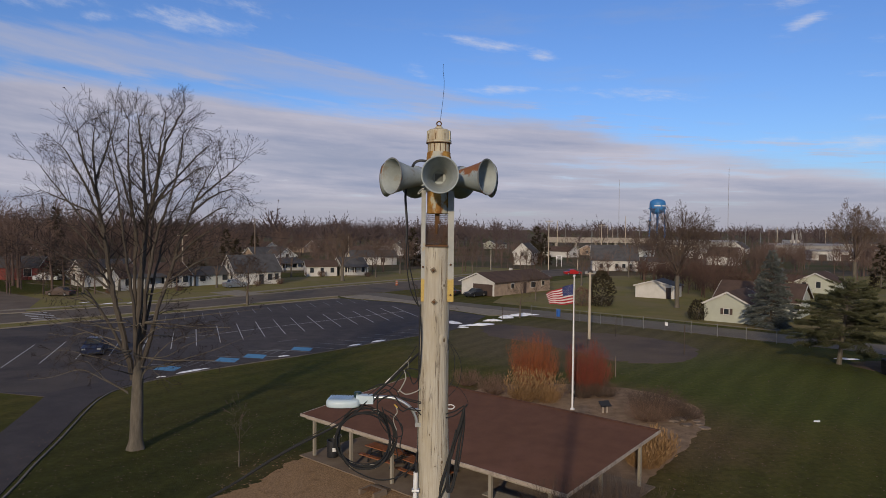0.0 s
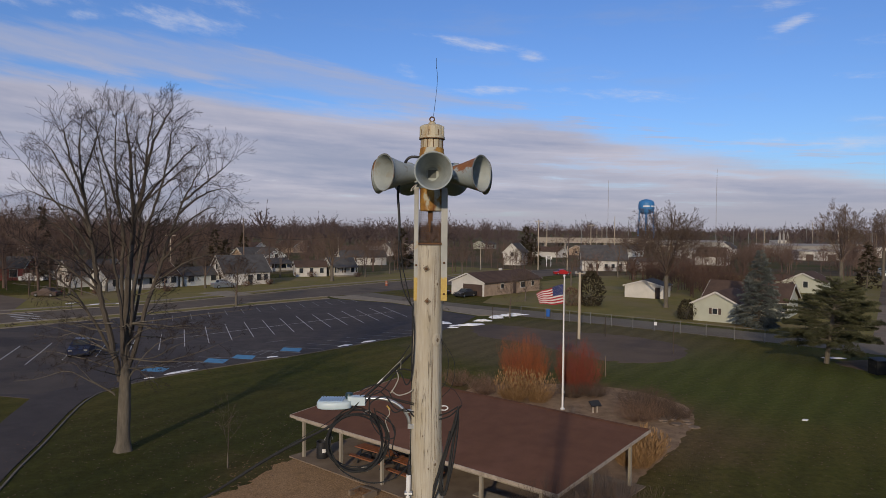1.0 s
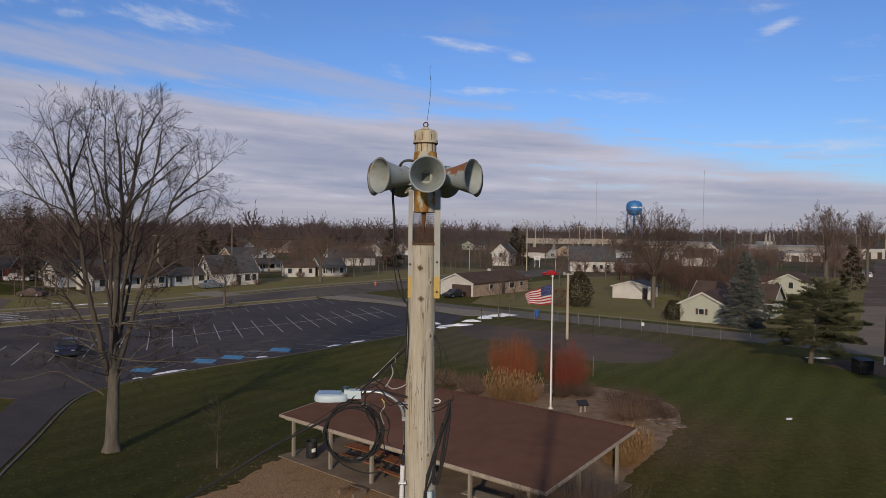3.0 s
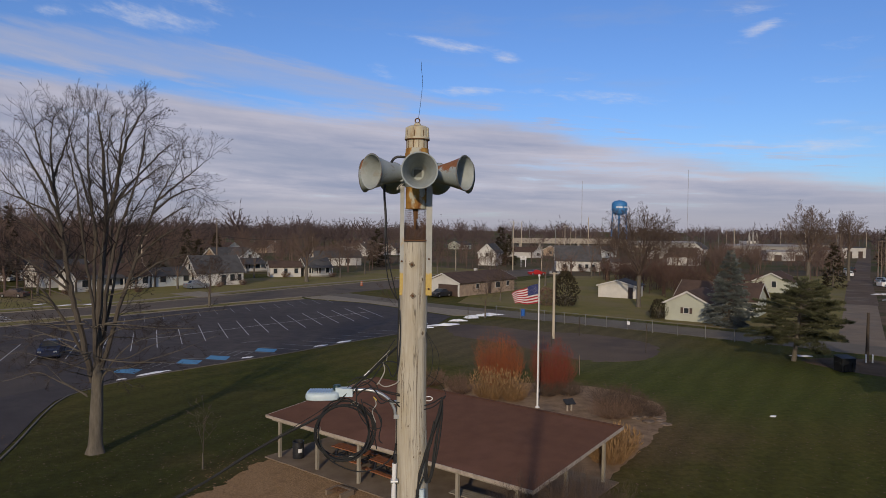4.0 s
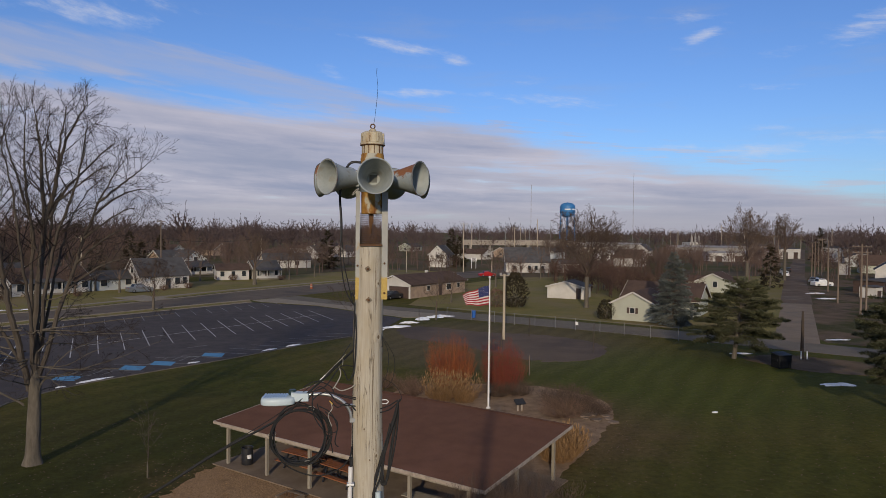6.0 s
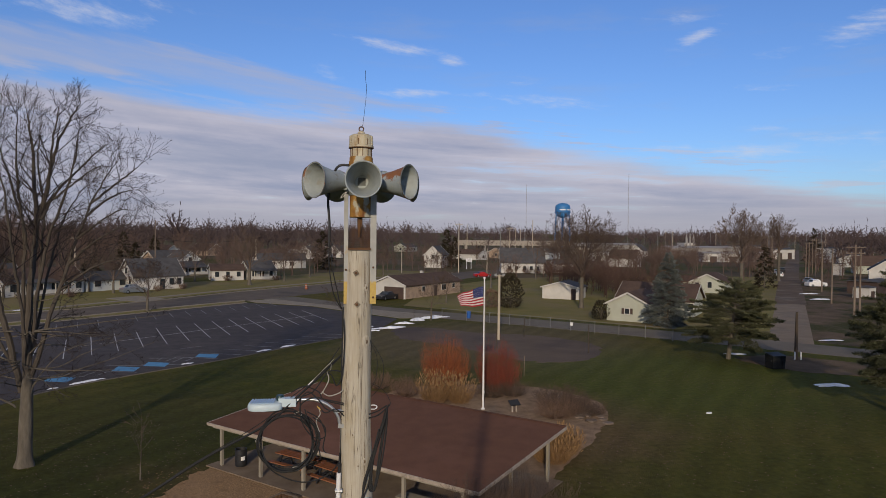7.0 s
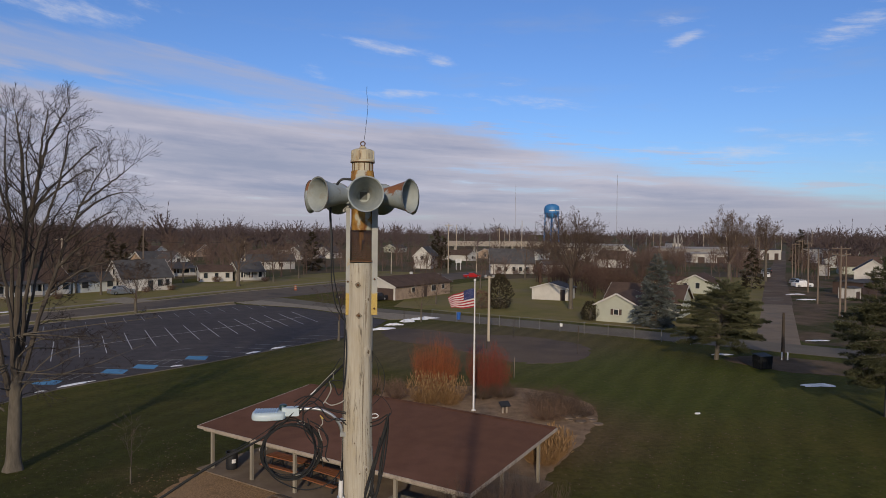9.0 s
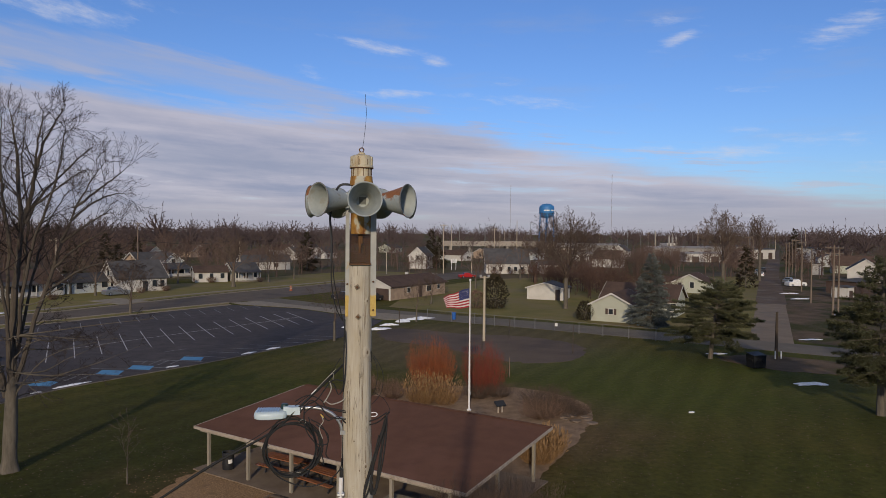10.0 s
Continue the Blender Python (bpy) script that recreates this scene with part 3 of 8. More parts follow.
for place, near, far, amount, tone in (((13.0, 76.0, 0.0), 11.0, 21.0, 0.9, (0.098, 0.078, 0.042)), ((8.0, 45.5, 0.0), 8.5, 14.5, 0.85, (0.105, 0.070, 0.034)), ((-4.0, 33.0, 0.0), 4.0, 9.5, 0.7, (0.095, 0.066, 0.030)), ((25.0, 57.0, 0.0), 5.0, 21.0, 0.75, (0.063, 0.074, 0.015)), ((-13.0, 38.0, 0.0), 7.0, 22.0, 0.65, (0.033, 0.036, 0.009)), ((-10.3, 37.0, 0.0), -0.5, 3.5, 0.6, (0.082, 0.058, 0.024)), ((16.0, 30.0, 0.0), 3.0, 12.0, 0.5, (0.064, 0.058, 0.014))):
    away = gt.nodes.new("ShaderNodeVectorMath")
    away.operation = "DISTANCE"
    away.inputs[1].default_value = place
    gt.links.new(pos.outputs["Position"], away.inputs[0])
    rough_edge = gt.nodes.new("ShaderNodeMath")
    rough_edge.operation = "MULTIPLY_ADD"
    rough_edge.inputs[1].default_value = 9.0
    gt.links.new(fray.outputs[0], rough_edge.inputs[0])
    gt.links.new(away.outputs["Value"], rough_edge.inputs[2])
    fade = gt.nodes.new("ShaderNodeMapRange")
    fade.interpolation_type = "SMOOTHSTEP"
    for i, v in ((1, near + 4.5), (2, far + 4.5), (3, amount), (4, 0.0)):
        fade.inputs[i].default_value = v
    gt.links.new(rough_edge.outputs[0], fade.inputs[0])
    patch = gt.nodes.new("ShaderNodeMix")
    patch.data_type = "RGBA"
    gt.links.new(fade.outputs[0], patch.inputs[0])
    gt.links.new(turf, patch.inputs[6])
    patch.inputs[7].default_value = (*tone, 1)
    turf = patch.outputs[2]
mul = gt.nodes.new("ShaderNodeMix")
mul.data_type, mul.blend_type = "RGBA", "MULTIPLY"
mul.inputs[0].default_value = 1.0
gt.links.new(turf, mul.inputs[6])
gt.links.new(band.outputs[0], mul.inputs[7])
turf = mul.outputs[2]
# blades and clumps: a fine mottle over everything
clump = gt.nodes.new("ShaderNodeTexNoise")
for key, v in (("Scale", 2.6), ("Detail", 8.0), ("Roughness", 0.75)):
    clump.inputs[key].default_value = v
gt.links.new(pos.outputs["Position"], clump.inputs["Vector"])
mottle = gt.nodes.new("ShaderNodeMapRange")
for i, v in ((1, 0.3), (2, 0.7), (3, 0.62), (4, 1.38)):
    mottle.inputs[i].default_value = v
gt.links.new(clump.outputs[0], mottle.inputs[0])
speckled = gt.nodes.new("ShaderNodeMix")
speckled.data_type, speckled.blend_type = "RGBA", "MULTIPLY"
speckled.inputs[0].default_value = 1.0
gt.links.new(turf, speckled.inputs[6])
gt.links.new(mottle.outputs[0], speckled.inputs[7])
gt.links.new(speckled.outputs[2], gb.inputs["Base Color"])


# ---- building helpers ----
class Geo:
    """Gathers vertices and faces for one mesh."""

    def __init__(self):
        self.v, self.f = [], []

    def add(self, verts, faces):
        k = len(self.v)
        self.v += [tuple(p) for p in verts]
        self.f += [tuple(i + k for i in f) for f in faces]
        return self

    def box(self, c, s, rz=0.0, m=None, taper=1.0):
        hx, hy, hz = (a / 2 for a in s)
        m = m or Matrix.Translation(c) @ Matrix.Rotation(radians(rz), 4, "Z")
        p = [m @ Vector((x * hx * (taper if z > 0 else 1), y * hy * (taper if z > 0 else 1), z * hz)) for z in (-1, 1) for x, y in ((-1, -1), (1, -1), (1, 1), (-1, 1))]
        return self.add(p, [(3, 2, 1, 0), (4, 5, 6, 7), (0, 1, 5, 4), (1, 2, 6, 5), (2, 3, 7, 6), (3, 0, 4, 7)])

    def beam(self, a, b, w, h):
        """A bar of w x h from a to b."""
        a, b = Vector(a), Vector(b)
        d = (b - a)
        q = d.to_track_quat("X", "Z").to_matrix().to_4x4()
        return self.box(None, (d.length, w, h), m=Matrix.Translation((a + b) / 2) @ q)

    def tube(self, pts, r, n=6, caps=True):
        pts = [Vector(p) for p in pts]
        rs = r if isinstance(r, (list, tuple)) else [r] * len(pts)
        k, side = len(self.v), None
        for i, p in enumerate(pts):
            d = (pts[min(i + 1, len(pts) - 1)] - pts[max(i - 1, 0)]).normalized()
            if side is None:
                side = d.orthogonal().normalized()
            side = (side - d * side.dot(d)).normalized()
            up = d.cross(side)
            for j in range(n):
                a = 2 * math.pi * j / n
                self.v.append(tuple(p + (side * math.cos(a) + up * math.sin(a)) * rs[i]))
        for i in range(len(pts) - 1):
            for j in range(n):
                a, b = k + i * n + j, k + i * n + (j + 1) % n
                self.f.append((a, b, b + n, a + n))
        if caps:
            self.f.append(tuple(range(k + n - 1, k - 1, -1)))
            e = k + (len(pts) - 1) * n
            self.f.append(tuple(range(e, e + n)))
        return self

    def lathe(self, prof, n=24, m=None, caps=True):
        m = m or Matrix()
        k = len(self.v)
        for r, z in prof:
            for j in range(n):
                a = 2 * math.pi * j / n
                self.v.append(tuple(m @ Vector((r * math.cos(a), r * math.sin(a), z))))
        for i in range(len(prof) - 1):
            for j in range(n):
                a, b = k + i * n + j, k + i * n + (j + 1) % n
                self.f.append((a, b, b + n, a + n))
        if caps:
            self.f.append(tuple(range(k + n - 1, k - 1, -1)))
            e = k + (len(prof) - 1) * n
            self.f.append(tuple(range(e, e + n)))
        return self

    def slab(self, poly, z0, z1):
        n = len(poly)
        area = sum(poly[i][0] * poly[(i + 1) % n][1] - poly[(i + 1) % n][0] * poly[i][1] for i in range(n))
        if area < 0:
            poly = poly[::-1]
        return self.add([(x, y, z0) for x, y in poly] + [(x, y, z1) for x, y in poly],
                        [tuple(range(n - 1, -1, -1)), tuple(range(n, 2 * n))] + [(i, (i + 1) % n, n + (i + 1) % n, n + i) for i in range(n)])

    def mesh(self, name, material, smooth=False):
        me = bpy.data.meshes.new(name)
        me.from_pydata(self.v, [], self.f)
        me.update()
        if material:
            me.materials.append(M[material] if isinstance(material, str) else material)
        if smooth:
            me.polygons.foreach_set("use_smooth", [True] * len(me.polygons))
            me.set_sharp_from_angle(angle=radians(40))
        return me


def part(name, geo, material, parent, label="", smooth=False):
    ob = new(name, geo.mesh(name, material, smooth) if isinstance(geo, Geo) else geo)
    ob.parent = parent
    return tagged(ob, label)


def solo(name, geo, material, label, category, m=None, group="", kind="", smooth=False):
    """A thing, or a piece of the setting, of one mesh."""
    ob = new(name, geo.mesh(name, material, smooth))
    if m:
        ob.matrix_basis = m
    return tagged(ob, label, category, group, kind)


def thing(name, label, category, m=None, group="", kind=""):
    ob = new(name)
    ob.empty_display_size = 0.2
    if m:
        ob.matrix_basis = m
    return tagged(ob, label, category, group, kind)


def strip(line, width, side=0.0):
    """The outline of a band along a line; side shifts it to the left of its way."""
    out = [[], []]
    for i, p in enumerate(line):
        a, b = Vector(line[max(i - 1, 0)]), Vector(line[min(i + 1, len(line) - 1)])
        n = (b - a).normalized()
        n = Vector((-n.y, n.x))
        for k, w in enumerate((side - width / 2, side + width / 2)):
            q = Vector(p) + n * w
            out[k].append((q.x, q.y))
    return out[0] + out[1][::-1]


def ribbon(geo, line, width, z0, z1, side=0.0):
    """A band along a line, quad by quad."""
    o = strip(line, width, side)
    n = len(line)
    for i in range(n - 1):
        geo.slab([o[i], o[i + 1], o[2 * n - 2 - i], o[2 * n - 1 - i]], z0, z1)
    return geo


def smooth_line(pts, steps=6):
    """Catmull-Rom through the points."""
    p = [Vector(q) for q in pts]
    out = []
    for i in range(len(p) - 1):
        a, b, c, d = p[max(i - 1, 0)], p[i], p[i + 1], p[min(i + 2, len(p) - 1)]
        for s in range(steps):
            t = s / steps
            out.append(0.5 * (2 * b + (c - a) * t + (2 * a - 5 * b + 4 * c - d) * t * t + (3 * b - a - 3 * c + d) * t ** 3))
    return out + [p[-1]]


U, V = Vector((0.6, 0.8, 0)), Vector((0.8, -0.6, 0))      # the way of the streets, and across
STREET = 53.13


def blob(cx, cy, rx, ry, rz, seed, n=26, rough=0.25):
    """An uneven closed outline."""
    rng = random.Random(seed)
    k = [(rng.uniform(-1, 1) * rough / (i + 1), rng.uniform(0, 6.28)) for i in range(5)]
    out = []
    for j in range(n):
        a = 2 * math.pi * j / n
        r = 1 + sum(g * math.cos((i + 2) * a + ph) for i, (g, ph) in enumerate(k))
        x, y = rx * r * math.cos(a), ry * r * math.sin(a)
        c, s = math.cos(radians(rz)), math.sin(radians(rz))
        out.append((cx + x * c - y * s, cy + x * s + y * c))
    return out


# ---- ground, streets and the car park ----
g = Geo()
g.add([(0, 0, 0)] + [(r * math.cos(2 * math.pi * j / 48), 300 + r * math.sin(2 * math.pi * j / 48), 0) for r in (400, 4500) for j in range(48)],
      [(0, 1 + j, 1 + (j + 1) % 48) for j in range(48)] + [(1 + j, 49 + j, 49 + (j + 1) % 48, 1 + (j + 1) % 48) for j in range(48)])
solo("ground", g, "grass", "mown autumn grass with dry patches", "grass", kind="structure")

NEAR = [(-110, 25), (-84, 54), (-53, 86), (-40, 99.5), (-31.3, 110.2), (-21, 121.5), (-13, 131), (5, 154), (40, 196), (75, 235), (160, 330)]
FAR = [(-120, 33), (-92, 62), (-60, 94), (-43.5, 109.5), (-35.5, 122.0), (-24.4, 139.5), (-9.5, 158.5), (25, 203), (62, 246), (150, 345)]
g = Geo()
for (a, b), (c, d) in zip(zip(NEAR[:9], NEAR[1:]), zip(FAR[:9], FAR[1:])):
    g.slab([a, b, d, c], -0.2, 0.02)
solo("street", g, "road", "worn grey asphalt street", "street", kind="structure")

SIDE = [(-16, 127), (-4, 113.5), (7.8, 103.2), (22, 92.6), (32, 84.3), (40, 77.2), (52, 66.5), (80, 42), (120, 6)]
g = ribbon(Geo(), SIDE, 6.6, -0.2, 0.03)
solo("side_road", g, "lane", "pale worn asphalt lane along the park", "road", kind="structure")
BACK = [(44.5, 68.8), (51.7, 79.9), (64.5, 99.6), (74.5, 115.0), (85.7, 132.3), (123, 190.3), (177, 271), (257.5, 392.5), (340, 516)]
solo("back_street_far", ribbon(Geo(), BACK[3:], 5.2, -0.2, 0.02), "brown_lane", "brown worn asphalt further down the street", "street", kind="structure")
g = ribbon(Geo(), BACK[:4], 4.7, -0.2, 0.025)
solo("back_street", g, "pale_lane", "pale straight residential street", "street", kind="structure")

LOT = [(-7.1, 75.1), (-13.4, 67.2), (-18.4, 61.9), (-22.6, 57.1), (-25.0, 52.4), (-25.2, 49.0), (-24.4, 45.5), (-22.6, 39.4), (-21.5, 35.3), (-20.4, 31.6), (-18.6, 24), (-16, 12),
       (-21, 11), (-24.5, 31), (-26.6, 41.0), (-29, 49.0), (-33, 50.0), (-50, 42), (-78, 48), (-53, 79.5), (-38.6, 96.6), (-30.0, 106.6), (-20.0, 118.0), (-9.0, 112.2), (-1.0, 102.6), (4.2, 96.5), (1.6, 86.8), (-1.7, 80.7)]
solo("car_park", Geo().slab(LOT, -0.2, 0.035), "asphalt", "dark sealed asphalt car park with painted bays", "car park", kind="structure")
solo("old_car_park", Geo().slab([(-29.3, 50.2), (-33, 50.3), (-50, 42.4), (-77.4, 48.2), (-53.2, 79.0), (-42.5, 78.0), (-36.5, 66.5), (-27.5, 53.5)], -0.2, 0.041), "old_asphalt", "older worn grey-brown asphalt beside the sealed bays", "car park", kind="structure")
solo("apron", Geo().slab([(-20.5, 121.5), (-16.5, 124.5), (-8, 116), (4, 105.5), (11, 100.5), (10.3, 98.2), (4.6, 97.2), (-0.6, 103.3), (-8.8, 113), (-18.6, 118.8)], -0.2, 0.045),
     "concrete", "pale concrete apron of the car park entrance", "pavement", kind="structure")

KERB = smooth_line([(x, y, 0) for x, y in [(-2.5, 80.3), (-7.3, 74.6), (-13.5, 66.8), (-18.5, 61.4), (-22.6, 56.5), (-24.8, 51.9), (-24.9, 49.0), (-24.1, 45.5), (-22.3, 39.4), (-21.2, 35.3), (-20.1, 31.6), (-18.3, 24)]], 4)
solo("kerb", ribbon(Geo(), [(p.x, p.y) for p in KERB], 0.10, -0.1, 0.06), "kerbstone", "weathered concrete kerb between grass and car park", "kerb", kind="structure")
solo("kerb_street_far", ribbon(Geo(), FAR[1:8], 0.35, -0.1, 0.14, 0.1), "concrete", "pale concrete street kerb", "kerb", kind="structure")
solo("kerb_street_near", ribbon(Geo(), NEAR[1:6], 0.35, -0.1, 0.14, -0.1), "concrete", "pale concrete street kerb", "kerb", kind="structure")
solo("kerb_car_park", ribbon(Geo(), [(-53, 79.5), (-38.6, 96.6), (-30.0, 106.6), (-20.0, 118.0)], 0.35, -0.1, 0.13), "concrete", "pale concrete kerb of the car park", "kerb", kind="structure")
solo("sidewalk", ribbon(Geo(), [(p[0] - 4.6 * 0.8, p[1] + 4.6 * 0.6) for p in FAR[1:8]], 1.4, -0.1, 0.05), "concrete", "pale concrete sidewalk along the houses", "sidewalk", kind="structure")
solo("driveway", Geo().slab([(-37.5, 119.5), (-34.5, 124.5), (-41.5, 130.5), (-45, 125.5)], -0.1, 0.06), "concrete", "pale concrete driveway", "driveway", kind="structure")
solo("corner_street", Geo().slab([(-60, 95), (-72, 84), (-130, 150), (-112, 160), (-88, 128), (-68, 112)], -0.1, 0.022), "old_road", "worn brown-grey asphalt side street", "street", kind="structure")

# painted bays: two rows set at sixty degrees, ten metres and more deep
bays = thing("bay_markings", "white painted parking bay lines on asphalt", "road marking", kind="structure")
for i in range(-4, 10):
    a = Vector((-25.6, 88.2)) + Vector((1.757, 2.067)) * i
    b = a + Vector((4.55, -11.7))
    part("bay_line", ribbon(Geo(), [tuple(a), tuple(b)], 0.09, 0.03, 0.04), "paint", bays)
a = Vector((-25.6, 88.2)) + Vector((2.3, -5.85))
part("bay_line", ribbon(Geo(), [tuple(a - Vector((1.757, 2.067)) * 3.6), tuple(a + Vector((1.757, 2.067)) * 9.0)], 0.10, 0.03, 0.04), "paint", bays)
for i in range(-6, 9):
    a = Vector((-30.2, 102.0)) + Vector((1.72, 2.0)) * i
    part("bay_line", ribbon(Geo(), [tuple(a), tuple(a + Vector((2.0, -5.0)))], 0.10, 0.03, 0.04), "faded", bays)
for i in range(1, 6):      # the row goes on, bending a little
    b = Vector((-28.1, 68.2)) + Vector((-2.08, -1.95)) * i
    part("bay_line", ribbon(Geo(), [tuple(b + Vector((-4.1, 11.2))), tuple(b)], 0.10, 0.03, 0.046), "paint", bays)
for i in range(-2, 6):     # the row along the grass
    a = Vector((-14.45, 72.82)) + Vector((1.77, 2.05)) * i
    part("bay_line", ribbon(Geo(), [tuple(a), tuple(a + Vector((4.1, -1.27)))], 0.11, 0.03, 0.04), "faded", bays)
for a, b in (((-22.97, 64.9), (-19.4, 64.4)), ((-23.24, 62.6), (-19.3, 61.6)), ((-18.85, 73.2), (-17.13, 74.8)), ((-33.3, 86.06), (-31.6, 88.1)), ((-26.6, 60.6), (-23.0, 60.2)), ((-20.3, 68.07), (-16.4, 68.06)), ((-20.0, 64.9), (-14.6, 65.0))):
    part("bay_line", ribbon(Geo(), [a, b], 0.10, 0.03, 0.04), "faded", bays)
for x, y in ((-15.25, 69.15), (-18.75, 65.06), (-20.73, 63.1), (-24.5, 59.1)):
    p, c, d = Vector((x, y)), Vector((1.0, -0.25)), Vector((-0.03, 0.88))
    part("access_bay", Geo().slab([tuple(p - c - d), tuple(p + c - d), tuple(p + c + d), tuple(p - c + d)], 0.03, 0.043), "bluepaint", bays, "sky-blue painted bay")
for ox, oy in ((0, 0), (-5.6, -6.2)):
    for a, b in (((-19.2, 66.9), (-19.16, 68.3)), ((-18.41, 66.4), (-17.93, 68.6)), ((-17.59, 66.1), (-17.23, 68.5)), ((-16.62, 66.5), (-16.3, 68.1))):
        part("hatch_line", ribbon(Geo(), [(a[0] + ox, a[1] + oy), (b[0] + ox, b[1] + oy)], 0.09, 0.03, 0.041), "faded", bays)
for k in range(6):
    a = Vector((-60.3, 94.6)) + Vector((1.35, -1.5)) * k
    part("crossing_bar", ribbon(Geo(), [tuple(a), tuple(a + Vector((2.3, 1.9)))], 0.55, 0.02, 0.03), "paint", bays)

g = Geo()
ringa = [(d * math.sin(a), d * math.cos(a)) for d, a in [(185, -0.95 + 1.9 * i / 40) for i in range(41)]]
ringb = [(d * math.sin(a), d * math.cos(a)) for d, a in [(1500, 0.95 - 1.9 * i / 40) for i in range(41)]]
for i in range(40):
    g.slab([ringa[i], ringa[i + 1], ringb[39 - i], ringb[40 - i]], -0.05, 0.006)
solo("leaf_litter", g, "litter", "brown leaf litter and dry grass of the far yards", "ground", kind="structure")
solo("front_yards", ribbon(Geo(), FAR[1:8], 26, -0.05, 0.008, 15.0), "yard", "thin olive-brown autumn lawn in front of the houses", "grass", kind="structure")
solo("back_yards", Geo().slab([(6, 114), (16, 104.5), (30, 93.2), (44, 81), (50.6, 81), (84.6, 133.6), (120, 191), (62, 190), (36, 180), (14, 150)], -0.05, 0.007), "yard", "patchy olive-brown lawn behind the lane", "grass", kind="structure")
solo("bare_yards", Geo().slab([(51.5, 74), (52.8, 78.5), (65.5, 98), (87, 132), (129, 193), (190, 200), (150, 110), (90, 50), (62, 64)], -0.05, 0.009), "bare_yard", "bare brown yard with thin grass", "ground", kind="structure")
g = Geo()
for a, b in zip(range(4), range(1, 5)):
    lot = [(-78, 48), (-53, 79.5), (-38.6, 96.6), (-30.0, 106.6), (-20.0, 118.0)]
    g.slab([NEAR[1 + a], NEAR[1 + b], lot[b], lot[a]], -0.05, 0.03)
solo("verge", g, "yard", "dry olive-tan grass verge between street and car park", "grass", kind="structure")
# pad round the bin; its dark tone also stands in for tree shade
solo("bin_pad", Geo().slab([(x + 0.35 * noise.noise((x * 0.9, y * 0.9, 1)) + 0.2 * noise.noise((x * 3, y * 3, 4)), y + 0.4 * noise.noise((x * 0.9, y * 0.9, 7)) + 0.2 * noise.noise((x * 3, y * 3, 2))) for x, y in blob(42.5, 61.2, 6.6, 4.4, -38, 3, 120, 0.16)], -0.1, 0.022), "bare_yard", "worn earth and gravel pad beside the lane, darkened for tree shade", "pavement", kind="structure")
solo("infield", Geo().slab([(p.x + 0.7 * noise.noise((p.x * 0.7, p.y * 0.7, 0)) + 0.35 * noise.noise((p.x * 2.5, p.y * 2.5, 3)), p.y + 0.9 * noise.noise((p.x * 0.7, p.y * 0.7, 9)) + 0.4 * noise.noise((p.x * 2.5, p.y * 2.5, 5))) for p in smooth_line([(x, y, 0) for x, y in [(3.0, 84.5), (6, 88.5), (13.2, 83.6), (20, 80.8), (24.5, 75.6), (24.2, 70.0), (21.0, 65.2), (16.5, 64.4), (13.0, 68.0), (9.2, 74.0), (4.2, 79.2), (3.0, 84.5)]], 12)[:-1]], -0.1, 0.012),
     "dirt", "bare brown dirt of a small ball field", "dirt", kind="structure")
solo("planting_bed", Geo().slab([(p.x - 0.25 + 0.2 * noise.noise((p.x * 1.1, p.y * 1.1, 0)) + 0.08 * noise.noise((p.x * 4, p.y * 4, 3)), p.y + 0.25 * noise.noise((p.x * 1.1, p.y * 1.1, 9)) + 0.1 * noise.noise((p.x * 4, p.y * 4, 5))) for p in smooth_line([(x, y, 0) for x, y in [(-1.5, 46.5), (1.0, 51.0), (3.0, 54.2), (7.5, 55.4), (12.2, 54.6), (15.2, 52.6), (17.0, 49.0), (16.5, 45.6), (14.9, 42.4), (13.4, 39.8), (11.8, 37.6), (10.3, 35.4), (8.4, 33.0), (5.5, 33.5), (-1.5, 46.5)]], 8)[:-1]], -0.1, 0.015), "mulch", "bed of pale brown wood mulch", "mulch", kind="structure")
solo("gravel_patch", Geo().slab([(p.x + 0.3 * noise.noise((p.x * 2, p.y * 2, 0)) + 0.15 * noise.noise((p.x * 6, p.y * 6, 3)), p.y + 0.3 * noise.noise((p.x * 2, p.y * 2, 9)) + 0.15 * noise.noise((p.x * 6, p.y * 6, 5))) for p in smooth_line([(x, y, 0) for x, y in [(-11.5, 30), (-10.3, 32.2), (-9.2, 33.6), (-8.8, 35.4), (-7.9, 37.0), (-6.6, 37.2), (-4.0, 35.5), (-2.0, 33.8), (1.2, 31.0), (3, 24), (-6, 20), (-11.5, 30)]], 10)[:-1]], -0.1, 0.012), "gravel", "patch of tan pea gravel", "gravel", kind="structure")

